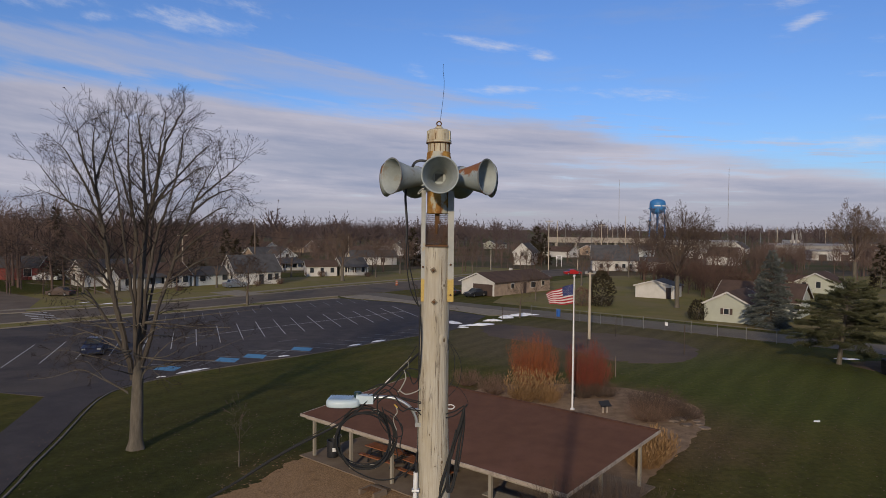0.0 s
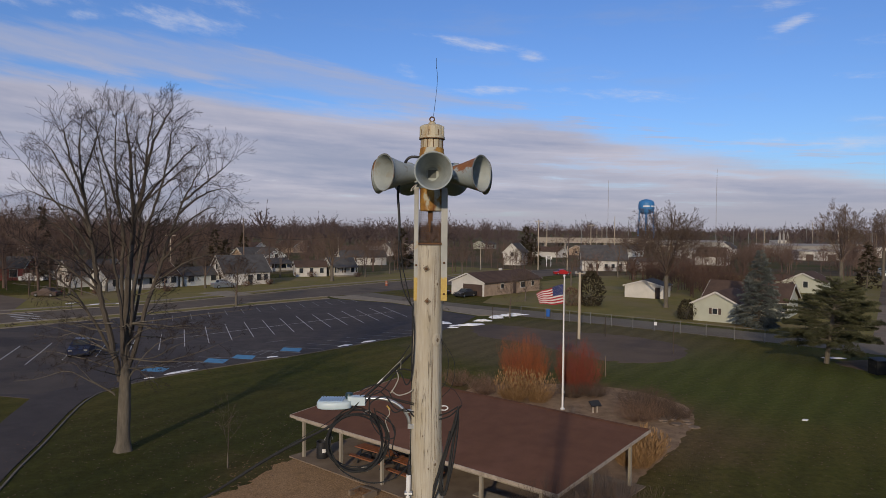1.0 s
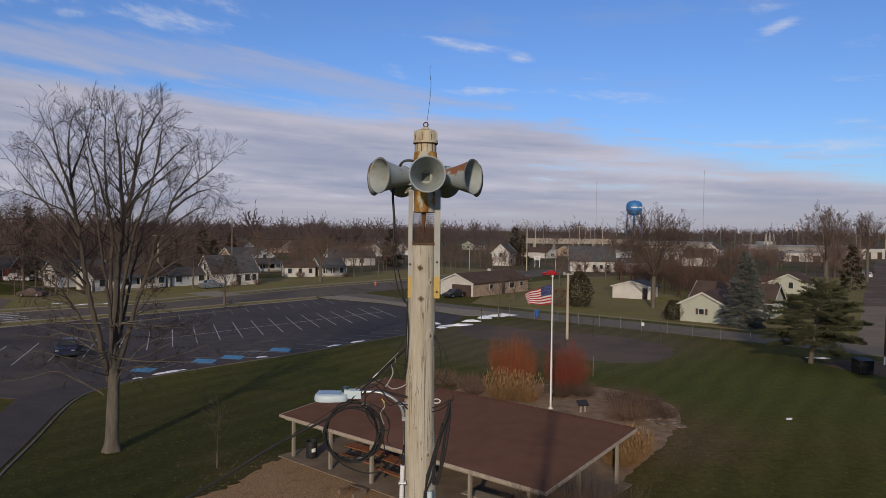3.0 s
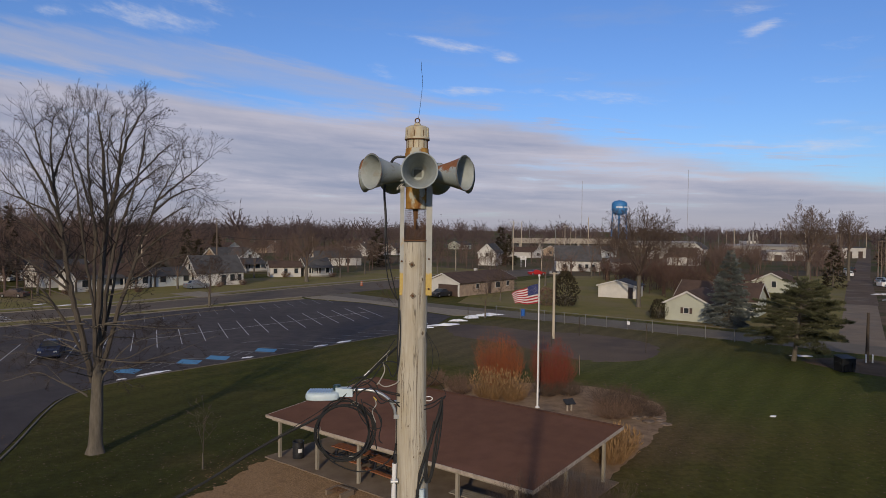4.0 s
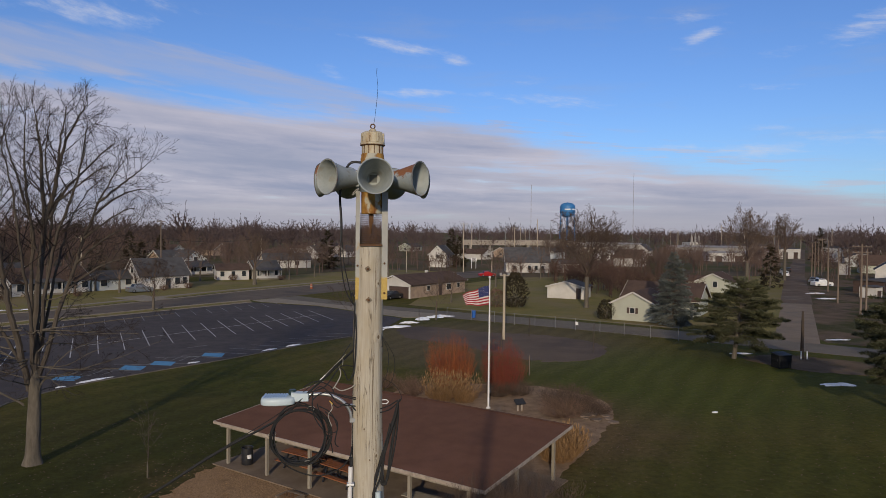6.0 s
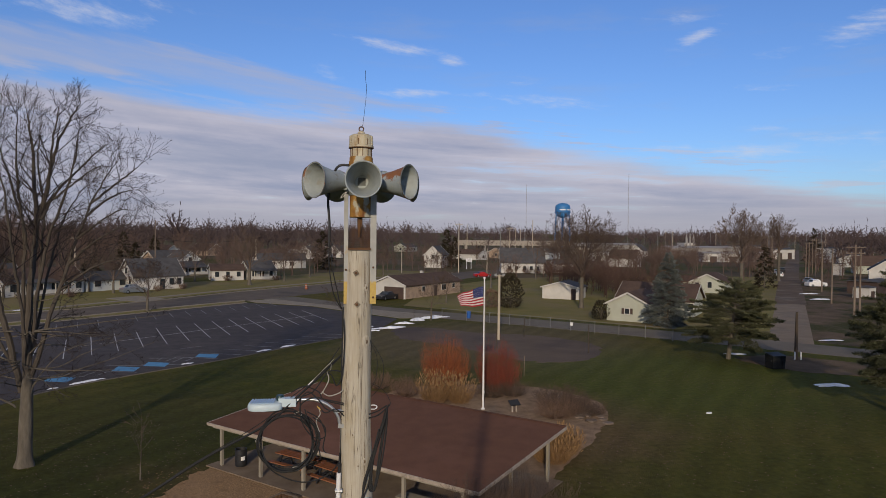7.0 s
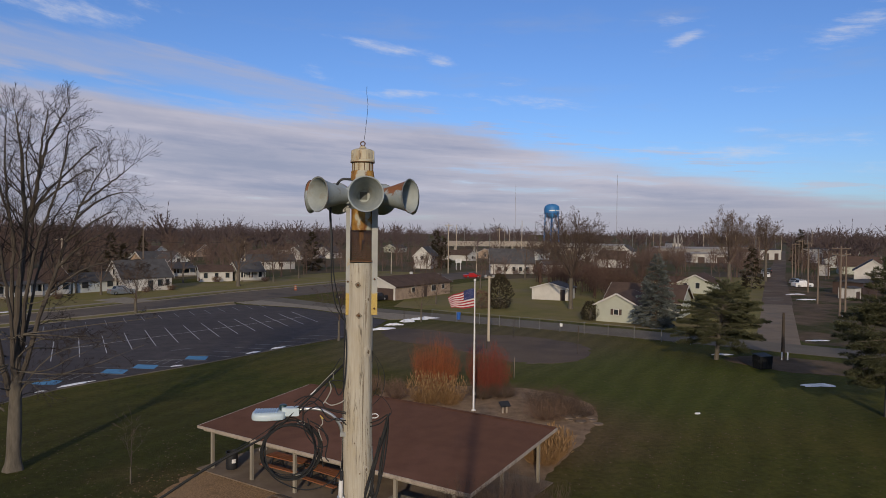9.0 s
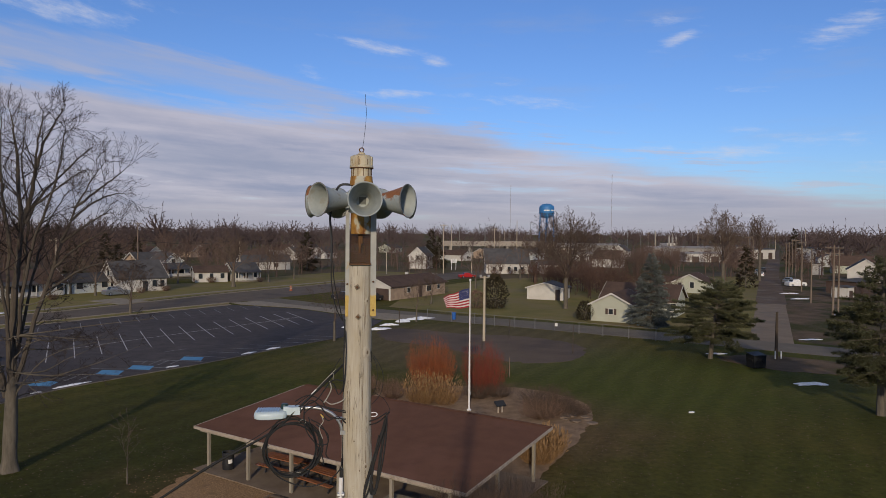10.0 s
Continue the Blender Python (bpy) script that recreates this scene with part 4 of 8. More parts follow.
# ---- trees without leaves ----


def limb(geo, p, d, length, r, level, rng, kids=(7, 5, 4), up=0.10, wob=0.16, ang=(30, 60), ratio=(0.4, 0.65), rmin=0.007, start=0.25, tips=None):
    """A limb with its branches, each with its own twigs."""
    n = 5 if level > 1 else (3 if level == 1 else 2)
    pts, rs, d, p = [p.copy()], [r], d.normalized(), p.copy()
    for i in range(n):
        d = (d + Vector((rng.gauss(0, wob), rng.gauss(0, wob), rng.gauss(0, wob) + up))).normalized()
        p = p + d * (length / n)
        pts.append(p.copy())
        rs.append(max(r * (1 - 0.82 * (i + 1) / n), rmin * 0.7))
    geo.tube(pts, rs, 6 if r > 0.12 else (4 if r > 0.03 else 3), caps=False)
    if level <= 0:
        return
    k = kids[-level] if level <= len(kids) else kids[0]
    for j in range(k):
        s = start + (1 - start) * (j + rng.random()) / k
        i = min(int(s * n), n - 1)
        f = s * n - i
        q = pts[i].lerp(pts[i + 1], f)
        axis = (pts[i + 1] - pts[i]).normalized()
        side = axis.orthogonal().normalized()
        side.rotate(Matrix.Rotation(rng.uniform(0, 6.283), 3, axis))
        a = radians(rng.uniform(*ang))
        dd = axis * math.cos(a) + side * math.sin(a)
        ll = length * rng.uniform(*ratio) * (1.25 - 0.95 * s)
        rr = max(rs[i] * rng.uniform(0.4, 0.6), rmin)
        limb(geo, q, dd, ll, rr, level - 1, rng, kids, up, wob, ang, ratio, rmin, 0.2)


def bare_tree(name, x, y, height, spread, trunk_r, fork, seed, leaders=6, kids=(9, 6, 4), label="", rmin=0.012, group="", twig="wood_mid", lean=0.0):
    rng = random.Random(seed)
    tr = thing(name, label, "tree", pose(x, y, 0), group)
    g = Geo()
    top = Vector((lean, 0, fork))
    g.tube([(0, 0, -0.15), (0, 0, 0.15), (0.01, 0, 0.6), (lean * 0.5, 0, fork * 0.6), tuple(top)], [trunk_r * 1.45, trunk_r * 1.3, trunk_r * 1.05, trunk_r * 0.97, trunk_r], 14, False)
    part("trunk", g, "bark", tr, smooth=True)
    g = Geo()
    for i in range(leaders):
        a = 2.39996 * i + rng.uniform(-0.3, 0.3)
        out = math.sqrt((i + 0.3) / leaders)
        tip = Vector((math.cos(a) * spread * 0.5 * out, math.sin(a) * spread * 0.5 * out, fork + (height - fork) * (1.0 - 0.42 * out ** 2.2) * rng.uniform(0.9, 1.0)))
        base = top + Vector((0, 0, (height - fork) * 0.42 * rng.random() * (1 - out) if i else -0.2))
        end = tip - base
        limb(g, base, end.normalized() + Vector((end.x, end.y, 0)) * (0.25 / max(end.length, 0.1)), end.length * 0.84, trunk_r * (0.62 if i == 0 else rng.uniform(0.15, 0.28)), 3, rng, kids, up=0.03, wob=0.055, ang=(24, 52), ratio=(0.42, 0.68), rmin=rmin)
    part("crown", g, twig, tr, "bare grey-brown branches and twigs")
    return tr


def tri_mesh(name, verts, faces, material):
    """A large mesh of quads, straight from arrays."""
    me = bpy.data.meshes.new(name)
    me.vertices.add(len(verts))
    me.vertices.foreach_set("co", verts.astype(np.float32).ravel())
    me.loops.add(faces.size)
    me.loops.foreach_set("vertex_index", faces.astype(np.int32).ravel())
    me.polygons.add(len(faces))
    me.polygons.foreach_set("loop_start", np.arange(0, faces.size, faces.shape[1], dtype=np.int32))
    me.update(calc_edges=True)
    me.materials.append(M[material])
    return me


def rough_tree(seed, width, kids, leaders, height=15.0, spread=12.0):
    """A bare tree for the distance: a trunk, limbs that fill a rounded crown, and thin slips for its branches and twigs."""
    rng = random.Random(seed)
    g = Geo()

    def slip(p, q, w):
        d = (q - p)
        s = d.cross(Vector((rng.gauss(0, 1), rng.gauss(0, 1), rng.gauss(0, 1)))).normalized() * w * 0.5
        g.add([p - s, p + s, q], [(0, 1, 2)])

    heart = Vector((rng.gauss(0, 0.4), rng.gauss(0, 0.4), height * 0.55))
    g.tube([(0, 0, -0.2), (0, 0, 2.6), tuple(heart)], [0.26, 0.20, 0.10], 5, False)
    for i in range(leaders):
        a = 2.39996 * i + rng.uniform(-0.3, 0.3)
        t = (i + 0.5) / leaders
        up = 1.0 - 1.30 * t
        flat = math.sqrt(max(1 - up * up, 0))
        reach = rng.uniform(0.30, 0.92)
        way = Vector((math.cos(a) * flat * spread * 0.5, math.sin(a) * flat * spread * 0.5, up * height * 0.45)) * reach
        base = Vector((0, 0, 2.2)).lerp(heart, min(1.0, max(0.1, 0.35 + 0.6 * up + rng.gauss(0, 0.1))))
        tip = heart + way
        mid = base.lerp(tip, 0.5) + Vector((math.cos(a) * flat, math.sin(a) * flat, 0.1)) * 0.5
        slip(base, mid, width * 2.2)
        slip(base.lerp(mid, 0.8), tip, width * 1.6)
        for j in range(kids[0]):
            s = 0.25 + 0.78 * (j + rng.random()) / kids[0]
            p = base.lerp(mid, s * 2) if s < 0.5 else mid.lerp(tip, s * 2 - 1)
            d = ((tip - base).normalized() * 0.7 + (p - heart).normalized() * 0.5 + Vector((rng.gauss(0, 0.6), rng.gauss(0, 0.6), rng.gauss(0.1, 0.45)))).normalized()
            q = p + d * rng.uniform(0.7, 1.6)
            slip(p, q, width * 1.25)
            for k in range(kids[1]):
                f = rng.uniform(0.10, 0.95)
                r = p.lerp(q, f)
                e = (d + Vector((rng.gauss(0, 0.7), rng.gauss(0, 0.7), rng.gauss(0.05, 0.6)))).normalized()
                slip(r, r + e * rng.uniform(0.3, 0.85), width)
    return np.array(g.v), np.array([t for f in g.f for t in ([f] if len(f) == 3 else [f[:3], (f[0], f[2], f[3])])])


def woods(name, label, variants, places, material):
    vs, fs, k = [], [], 0
    for x, y, s, a, i in places:
        v, f = variants[i % len(variants)]
        c, sn = math.cos(a), math.sin(a)
        w = np.stack([v[:, 0] * c - v[:, 1] * sn, v[:, 0] * sn + v[:, 1] * c, v[:, 2]], 1) * s + (x, y, 0)
        vs.append(w), fs.append(f + k)
        k += len(w)
    ob = new(name, tri_mesh(name, np.concatenate(vs), np.concatenate(fs), material))
    return tagged(ob, label, "woods", kind="stuff")


def clear(x, y):
    """True where a far tree may stand: off the streets and the open yards in front."""
    if y < 112 and -58 < x < 62 or y < 172 and -14 < x < 72 or y < 190 and 64 < x < 100 and y < 80 + x or 150 < y < 300 and abs(x - (76 + (y - 150) * 0.56)) < 4:
        return False
    for line, w in ((NEAR, 6), (FAR, 27 if x < 0 else 8), (BACK, 4.5), (SIDE, 6)):
        for (ax, ay), (bx, by) in zip(line, line[1:]):
            d = Vector((bx - ax, by - ay))
            t = max(0, min(1, ((x - ax) * d.x + (y - ay) * d.y) / d.length_squared))
            if math.hypot(x - ax - d.x * t, y - ay - d.y * t) < w:
                return False
    for hx, hy, hr in HOUSES:
        if math.hypot(x - hx, y - hy) < hr:
            return False
    return True


# ---- houses ----
HOUSES = []


def house(name, label, x, y, rz, L, W, hw, hr, wall, roof, openings=(), over=0.4, chimney=None, group="", category="house"):
    """A gabled house. x, y: the middle of its plan; L along the ridge (local x), W across; hw to the eaves, hr to the ridge. An opening: the side (f, b, l, r), place along it, sill, width, height, kind."""
    HOUSES.append((x, y, max(L, W) * 0.5 + 1.5))
    ho = thing(name, label, category, pose(x, y, 0, 0, 0, rz), group)
    a, b, t = L / 2, W / 2, 0.2
    g = Geo()
    for sx in (-1, 1):
        x0, x1 = sx * a, sx * (a - t)
        pts = [(-b, 0), (b, 0), (b, hw), (0, hr - 0.12), (-b, hw)]
        g.add([(x0, p, z) for p, z in pts] + [(x1, p, z) for p, z in pts], [tuple(range(5)), tuple(range(9, 4, -1))] + [(i, (i + 1) % 5, 5 + (i + 1) % 5, 5 + i) for i in range(5)])
    for sy in (-1, 1):
        g.box((0, sy * (b - t / 2), hw / 2 - 0.03), (L - 2 * t, t, hw - 0.06))
    part("wall", g, wall, ho)
    g = Geo()
    slope = (hr - hw) / b
    for sy in (-1, 1):
        e = b + over
        ze, th = hw - slope * over, 0.14
        p = [(-a - over, 0, hr), (a + over, 0, hr), (a + over, sy * e, ze), (-a - over, sy * e, ze)]
        g.add(p + [(q[0], q[1], q[2] + th) for q in p], [(0, 1, 2, 3), (7, 6, 5, 4), (0, 1, 5, 4), (1, 2, 6, 5), (2, 3, 7, 6), (3, 0, 4, 7)])
    part("roof", g, roof, ho)
    for sx in (-1, 1):
        g = Geo()
        for sy in (-1, 1):
            g.beam((sx * (a + over + 0.02), 0, hr + 0.02), (sx * (a + over + 0.02), sy * (b + over), hw - slope * over + 0.02), 0.05, 0.22)
        part("bargeboard", g, "white_siding", ho)
    if chimney:
        part("chimney", Geo().box((chimney, 0.3, hr + 0.1), (0.5, 0.5, 0.9)), "white_siding", ho)
    for side, u, z, w, h, kind in openings:
        n = {"f": (0, -1), "b": (0, 1), "l": (-1, 0), "r": (1, 0)}[side]
        c = Vector((u, n[1] * b, z + h / 2)) if n[0] == 0 else Vector((n[0] * a, u, z + h / 2))
        ax = (w, 0.08, h) if n[0] == 0 else (0.08, w, h)
        nn = Vector((n[0], n[1], 0))
        if kind == "window":
            wi = part("window", Geo().box(tuple(c + nn * 0.02), (ax[0] + (0.2 if n[0] == 0 else 0), ax[1] + (0.2 if n[0] else 0), h + 0.2)), "white_siding", ho)
            part("pane", Geo().box(tuple(c + nn * 0.05), ax), "glass", wi)
        elif kind == "shutter":
            part("shutter", Geo().box(tuple(c + nn * 0.03), ax), "doorbrown", ho)
        else:
            part("door", Geo().box(tuple(c + nn * 0.02), ax), kind, ho)
    return ho


def porch(ho, side, u0, u1, depth, h, posts=4):
    """A roofed porch along the front of a house, with white posts and a floor."""
    y0 = side
    part("porch_roof", Geo().add([(u0 - 0.2, y0 - depth - 0.3, h), (u1 + 0.2, y0 - depth - 0.3, h), (u1 + 0.2, y0 - 0.02, h + 0.5), (u0 - 0.2, y0 - 0.02, h + 0.5), (u0 - 0.2, y0 - depth - 0.3, h + 0.14), (u1 + 0.2, y0 - depth - 0.3, h + 0.14), (u1 + 0.2, y0 - 0.02, h + 0.64), (u0 - 0.2, y0 - 0.02, h + 0.64)],
                                 [(3, 2, 1, 0), (4, 5, 6, 7), (0, 1, 5, 4), (1, 2, 6, 5), (2, 3, 7, 6), (3, 0, 4, 7)]), "roof_grey", ho)
    part("porch_floor", Geo().box(((u0 + u1) / 2, y0 - depth / 2 - 0.02, 0.15), (u1 - u0, depth, 0.3)), "concrete", ho)
    for i in range(posts):
        u = u0 + 0.1 + (u1 - u0 - 0.2) * i / (posts - 1)
        part("porch_post", Geo().box((u, y0 - depth + 0.1, h / 2 + 0.13), (0.16, 0.16, h - 0.26)), "white_siding", ho)
    part("porch_rail", Geo().box(((u0 + u1) / 2, y0 - depth + 0.08, 0.95), (u1 - u0, 0.06, 0.08)).box(((u0 + u1) / 2, y0 - depth + 0.08, 0.6), (u1 - u0, 0.03, 0.5)), "white_siding", ho)


# the ranch house with its garage towards the car park
ranch = house("ranch_house", "tan brick ranch house with a brown shingle roof and garage", 9.8, 133.6, 50, 18.3, 7.6, 2.5, 4.0, "tan_brick", "roof_brown",
      [("l", -1.2, 0, 4.4, 2.1, "doorbrown"), ("f", -3.6, 1.2, 0.9, 0.8, "window"), ("f", 0.4, 0, 0.95, 2.05, "doorbrown"), ("f", 3.2, 1.0, 1.4, 1.0, "window"), ("f", 6.6, 1.2, 0.8, 0.8, "window")], chimney=1.5)
g = Geo()
pts = [(-3.8, 0), (3.8, 0), (3.8, 2.45), (0, 3.85), (-3.8, 2.45)]
g.add([(-9.17, p, z) for p, z in pts] + [(-9.13, p, z) for p, z in pts], [tuple(range(4, -1, -1)), tuple(range(5, 10))] + [(i, (i + 1) % 5, 5 + (i + 1) % 5, 5 + i) for i in range(5)])
part("gable_front", g, "white_siding", ranch, "cream painted garage front")
part("door", Geo().box((-9.2, -1.2, 1.05), (0.08, 4.4, 2.1)), "doorbrown", ranch, "dark brown garage door")
house("garage", "small white garage with a low gabled roof", 36.9, 127.0, 60, 6.0, 6.8, 2.2, 3.15, "white_siding", "roof_grey",
      [("l", -2.45, 0, 0.9, 2.0, "doorbrown")], over=0.3)
house("beige_house", "beige sided house with a brown shingle roof", 45.2, 103.0, -37, 11, 8.0, 2.5, 4.6, "beige_siding", "roof_brown", [("f", 5, 1, 1.2, 1.1, "window")])
house("gable_wing", "beige gabled house wing with a shuttered window", 38.6, 96.3, 53, 8.5, 6.0, 2.45, 4.0, "beige_siding", "roof_brown",
      [("l", 0.1, 1.1, 0.6, 0.7, "window"), ("l", -0.5, 1.05, 0.34, 0.8, "shutter"), ("l", 0.7, 1.05, 0.34, 0.8, "shutter")], over=0.35, category="house wing")
house("cream_house", "cream sided house with white trim and dark roof", 73.6, 141.5, 53, 10, 7.0, 2.2, 3.9, "beige_siding", "roof_brown", [("l", -0.5, 1.1, 0.8, 1.2, "window"), ("l", 2, 1.1, 0.8, 1.0, "window")])
house("cream_house_wing", "cream sided low wing of a house", 69.0, 145, -37, 8, 6, 2.1, 3.1, "beige_siding", "roof_brown", [("f", 0, 1, 0.9, 1.0, "window")], category="house wing")
# the row across the street
bung = house("bungalow", "white bungalow with a brown-grey roof and porch front", -60.8, 134.8, 52, 14, 7.2, 2.5, 4.7, "white_siding", "roof_brown",
      [("f", x, 0.9, 1.1, 1.2, "window") for x in (-5.6, -3, 1.5, 4.0, 6.0)] + [("f", -0.8, 0, 1.0, 2.1, "doorbrown")])
house("white_house", "white clapboard house with a steep front gable", -72.3, 140, 52, 10, 7, 2.6, 5.1, "white_siding", "roof_grey", [("l", -1.5, 1, 1.0, 1.4, "window"), ("l", 1.5, 1, 1.0, 1.4, "window")])
house("shed_house", "pale grey low house with a small gable", -52.9, 143.9, 49, 8.6, 6, 2.2, 3.6, "grey_siding", "roof_grey", [("f", -2, 0.9, 1.2, 1.2, "window"), ("f", 3, 0.9, 1.2, 1.2, "window")])
house("cottage", "white one-and-a-half storey cottage with dark roof", -44.3, 148, 38, 9.8, 8.6, 2.8, 6.0, "white_siding", "roof_grey",
      [("l", 0, 3.2, 0.9, 1.1, "window"), ("l", -2, 0.9, 1.0, 1.2, "window"), ("f", 2.5, 0.9, 1.0, 1.3, "window"), ("f", 4, 0.9, 0.8, 1.3, "window"), ("f", 0.6, 0, 0.95, 2.1, "glass")])
house("tall_house", "grey two-storey house with white trim", -51.4, 200, 133, 7.6, 5.6, 3.9, 5.9, "grey_siding", "roof_grey", [("l", 0, 3.2, 1, 1.2, "window")])
poho = house("porch_house", "low white house behind a front porch", -48.2, 190.5, 43, 8, 5.6, 2.3, 3.5, "white_siding", "roof_grey", [("f", -1, 0.9, 1.4, 1.2, "window"), ("f", 2, 0.9, 1.4, 1.2, "window")])
house("small_white_house", "small white house with brown shrubs in front", -34.2, 172.5, 20, 7.4, 5.6, 2.5, 3.7, "white_siding", "roof_brown", [("f", -2.5, 0.9, 0.9, 1.2, "window"), ("f", 0, 0.9, 0.8, 1.2, "window"), ("f", 2.5, 0.9, 0.9, 1.2, "window")])
doho = house("dormer_house", "white house with grey roof and front porch", -27.2, 175.5, 30, 6.4, 6, 2.5, 4.5, "white_siding", "roof_grey", [("f", -2, 0.9, 1.0, 1.3, "window"), ("f", 2.2, 0.9, 1.0, 1.3, "window"), ("f", 0, 0, 1.0, 2.1, "doorbrown")])
house("long_house", "long white one-storey house", -28, 226, 20, 15, 7, 2.7, 4.6, "white_siding", "roof_grey", [("f", -3, 0.9, 1.2, 1.2, "window"), ("f", 3, 0.9, 1.2, 1.2, "window")])
porch(bung, -3.6, -5.5, 1.0, 1.6, 2.3, 4)
porch(poho, -2.8, -3.8, 3.8, 1.8, 2.1, 5)
porch(doho, -3.0, -2.6, 3.0, 1.8, 2.2, 4)
house("red_house", "dark red house with white windows", -97.5, 153.5, 10, 9, 8, 2.8, 5.0, "red_siding", "roof_grey", [("f", 2.5, 0.8, 1.5, 1.6, "window")])
house("corner_house", "grey house with a low grey roof", -85.5, 156, 12, 12, 7, 2.5, 4.2, "grey_siding", "roof_grey", [("f", 0, 0.9, 1.2, 1.2, "window")])
# further off
house("farmhouse", "white two-storey farmhouse with gabled wings", 23.5, 236, 70, 10, 6, 4.4, 7.2, "white_siding", "roof_grey", [("f", -2, 3.0, 0.8, 1.3, "window"), ("f", 1.5, 3.0, 0.8, 1.3, "window"), ("l", 0, 3, 0.8, 1.3, "window"), ("f", -2, 0.8, 0.8, 1.3, "window")])
house("store", "long white building with a row of windows", 47, 208, -8, 13, 10, 3.3, 7.4, "white_siding", "roof_grey", [("f", x, 0.9, 0.9, 1.2, "window") for x in (-4, -2, 0.5, 2.5, 4.5)])
house("white_shed", "white shed half hidden by shrubs", 59.5, 206, 0, 6, 5, 2.8, 3.6, "white_siding", "roof_grey", [("f", 0, 0, 1.0, 2.0, "doorbrown")])


# ---- the siren on its pole ----
AX, AY = 0.035, 7.0
rng = random.Random(3)
pole = thing("utility_pole", "weathered pale wooden pole with cracks and knots", "pole", pose(0, 0, 0))


def pole_round(a, z):
    """How far the pole's surface stands out of round: broad swellings, long ridges and small dents."""
    c, d = math.cos(a), math.sin(a)
    return 0.985 + 0.040 * noise.noise((c * 1.7, d * 1.7, z * 1.9)) + 0.026 * noise.noise((c * 5, d * 5, z * 0.45)) + 0.014 * noise.noise((c * 6, d * 6, z * 6.0))


g = Geo()
n = 44
levels = [9.0 * i / 12 for i in range(12)] + [9.0 + 3.09 * i / 108 for i in range(109)]
rows = len(levels) - 1
for i, z in enumerate(levels):
    r = 0.112 + (12.09 - z) * 0.0145
    cx = 0.018 - 0.012 * math.sin(max(z - 9.5, 0) * 1.3)
    for j in range(n):
        a = 2 * math.pi * j / n
        k = pole_round(a, z)
        g.v.append((cx + r * k * math.cos(a), AY + r * k * math.sin(a), z if i else -0.2))
for i in range(rows):
    for j in range(n):
        a, b = i * n + j, i * n + (j + 1) % n
        g.f.append((a, b, b + n, a + n))
g.f.append(tuple(range(rows * n, (rows + 1) * n)))
part("shaft", g, "polewood", pole, smooth=True)
# drying cracks, let in as thin dark slivers, and knots
for k in range(16):
    a = -math.pi / 2 + rng.uniform(-1.35, 1.35)
    z0 = rng.uniform(9.4, 11.7)
    z1 = min(z0 + rng.uniform(0.25, 0.9), 12.05)
    pts, rs = [], []
    for i in range(7):
        z = z0 + (z1 - z0) * i / 6
        r = 0.112 + (12.09 - z) * 0.0145
        aa = a + 0.05 * noise.noise((k, z * 3, 1.0))
        cx = 0.018 - 0.012 * math.sin(max(z - 9.5, 0) * 1.3)
        kk = pole_round(aa, z)
        pts.append((cx + (r * kk - 0.0005) * math.cos(aa), AY + (r * kk - 0.0005) * math.sin(aa), z))
        rs.append(0.0006 + rng.uniform(0.0010, 0.0030) * math.sin(math.pi * i / 6))
    part("crack", Geo().tube(pts, rs, 5), "knot", pole, "dark drying crack")
for px, pz, s in ((0.012, 11.42, 0.006), (-0.018, 10.56, 0.013), (-0.08, 10.98, 0.03), (0.095, 11.33, 0.026), (-0.085, 11.36, 0.016), (0.09, 11.78, 0.018), (-0.05, 11.93, 0.008), (0.03, 10.3, 0.012), (-0.02, 11.93, 0.005), (0.085, 10.33, 0.02)):
    r = 0.112 + (12.09 - pz) * 0.0145
    dxk = px - 0.015
    yk = AY - math.sqrt(max(r * r - dxk * dxk, 0.0002)) * 0.985
    d = Vector((dxk, yk - AY, 0)).normalized()
    q = d.to_track_quat("Z", "Y").to_matrix().to_4x4()
    m = Matrix.Translation((px, yk, pz)) @ Matrix.Diagonal((1, 1, 1.55, 1)) @ q
    kn = part("knot", Geo().lathe([(s * 1.8, -0.012), (s * 1.3, -0.001), (s * 0.9, 0.0016), (s * 0.5, 0.0014), (s * 0.42, -0.001)], 12, m), "polewood", pole, "swollen grey knot", True)
    part("heart", Geo().lathe([(s * 0.46, -0.002), (s * 0.40, 0.0016), (s * 0.15, 0.0020)], 10, m), "knot", kn, "dark knot heart", True)

for px, pz, turned in ((0.012, 11.645, 45), (0.002, 11.905, 30)):
    m = Matrix.Translation((px, AY - 0.117 - 0.0145 * (12.09 - pz), pz)) @ Matrix.Rotation(radians(90), 4, "X") @ Matrix.Rotation(radians(turned), 4, "Z")
    wa = part("washer", Geo().box(None, (0.040, 0.040, 0.008), m=m), "rustgrey", pole, "square rusty washer")
    part("bolt", Geo().lathe([(0.0115, 0.0), (0.0115, 0.010), (0.007, 0.013), (0.007, 0.022), (0.003, 0.024)], 6, m), "rustdark", wa, "rusty bolt end")

mount = thing("siren_mount", "grey steel channel mount with yellow rust stains", "mount")
for x, w in ((-0.084, 0.034), (0.142, 0.050)):
    g = Geo()
    g.box((x, AY - 0.065, 12.10), (w, 0.010, 0.91))
    for s in (-1, 1):
        g.box((x + s * (w / 2 - 0.004), AY - 0.043, 12.10), (0.008, 0.034, 0.91))
    ch = part("channel", g, "railpaint", mount)
    for z in (11.70, 11.95) if x > 0 else (11.93,):
        part("bolt", Geo().lathe([(0.009, 0), (0.009, 0.008), (0.005, 0.014)], 8, Matrix.Translation((x, AY - 0.072, z)) @ Matrix.Rotation(radians(90), 4, "X")), "rustdark", ch)
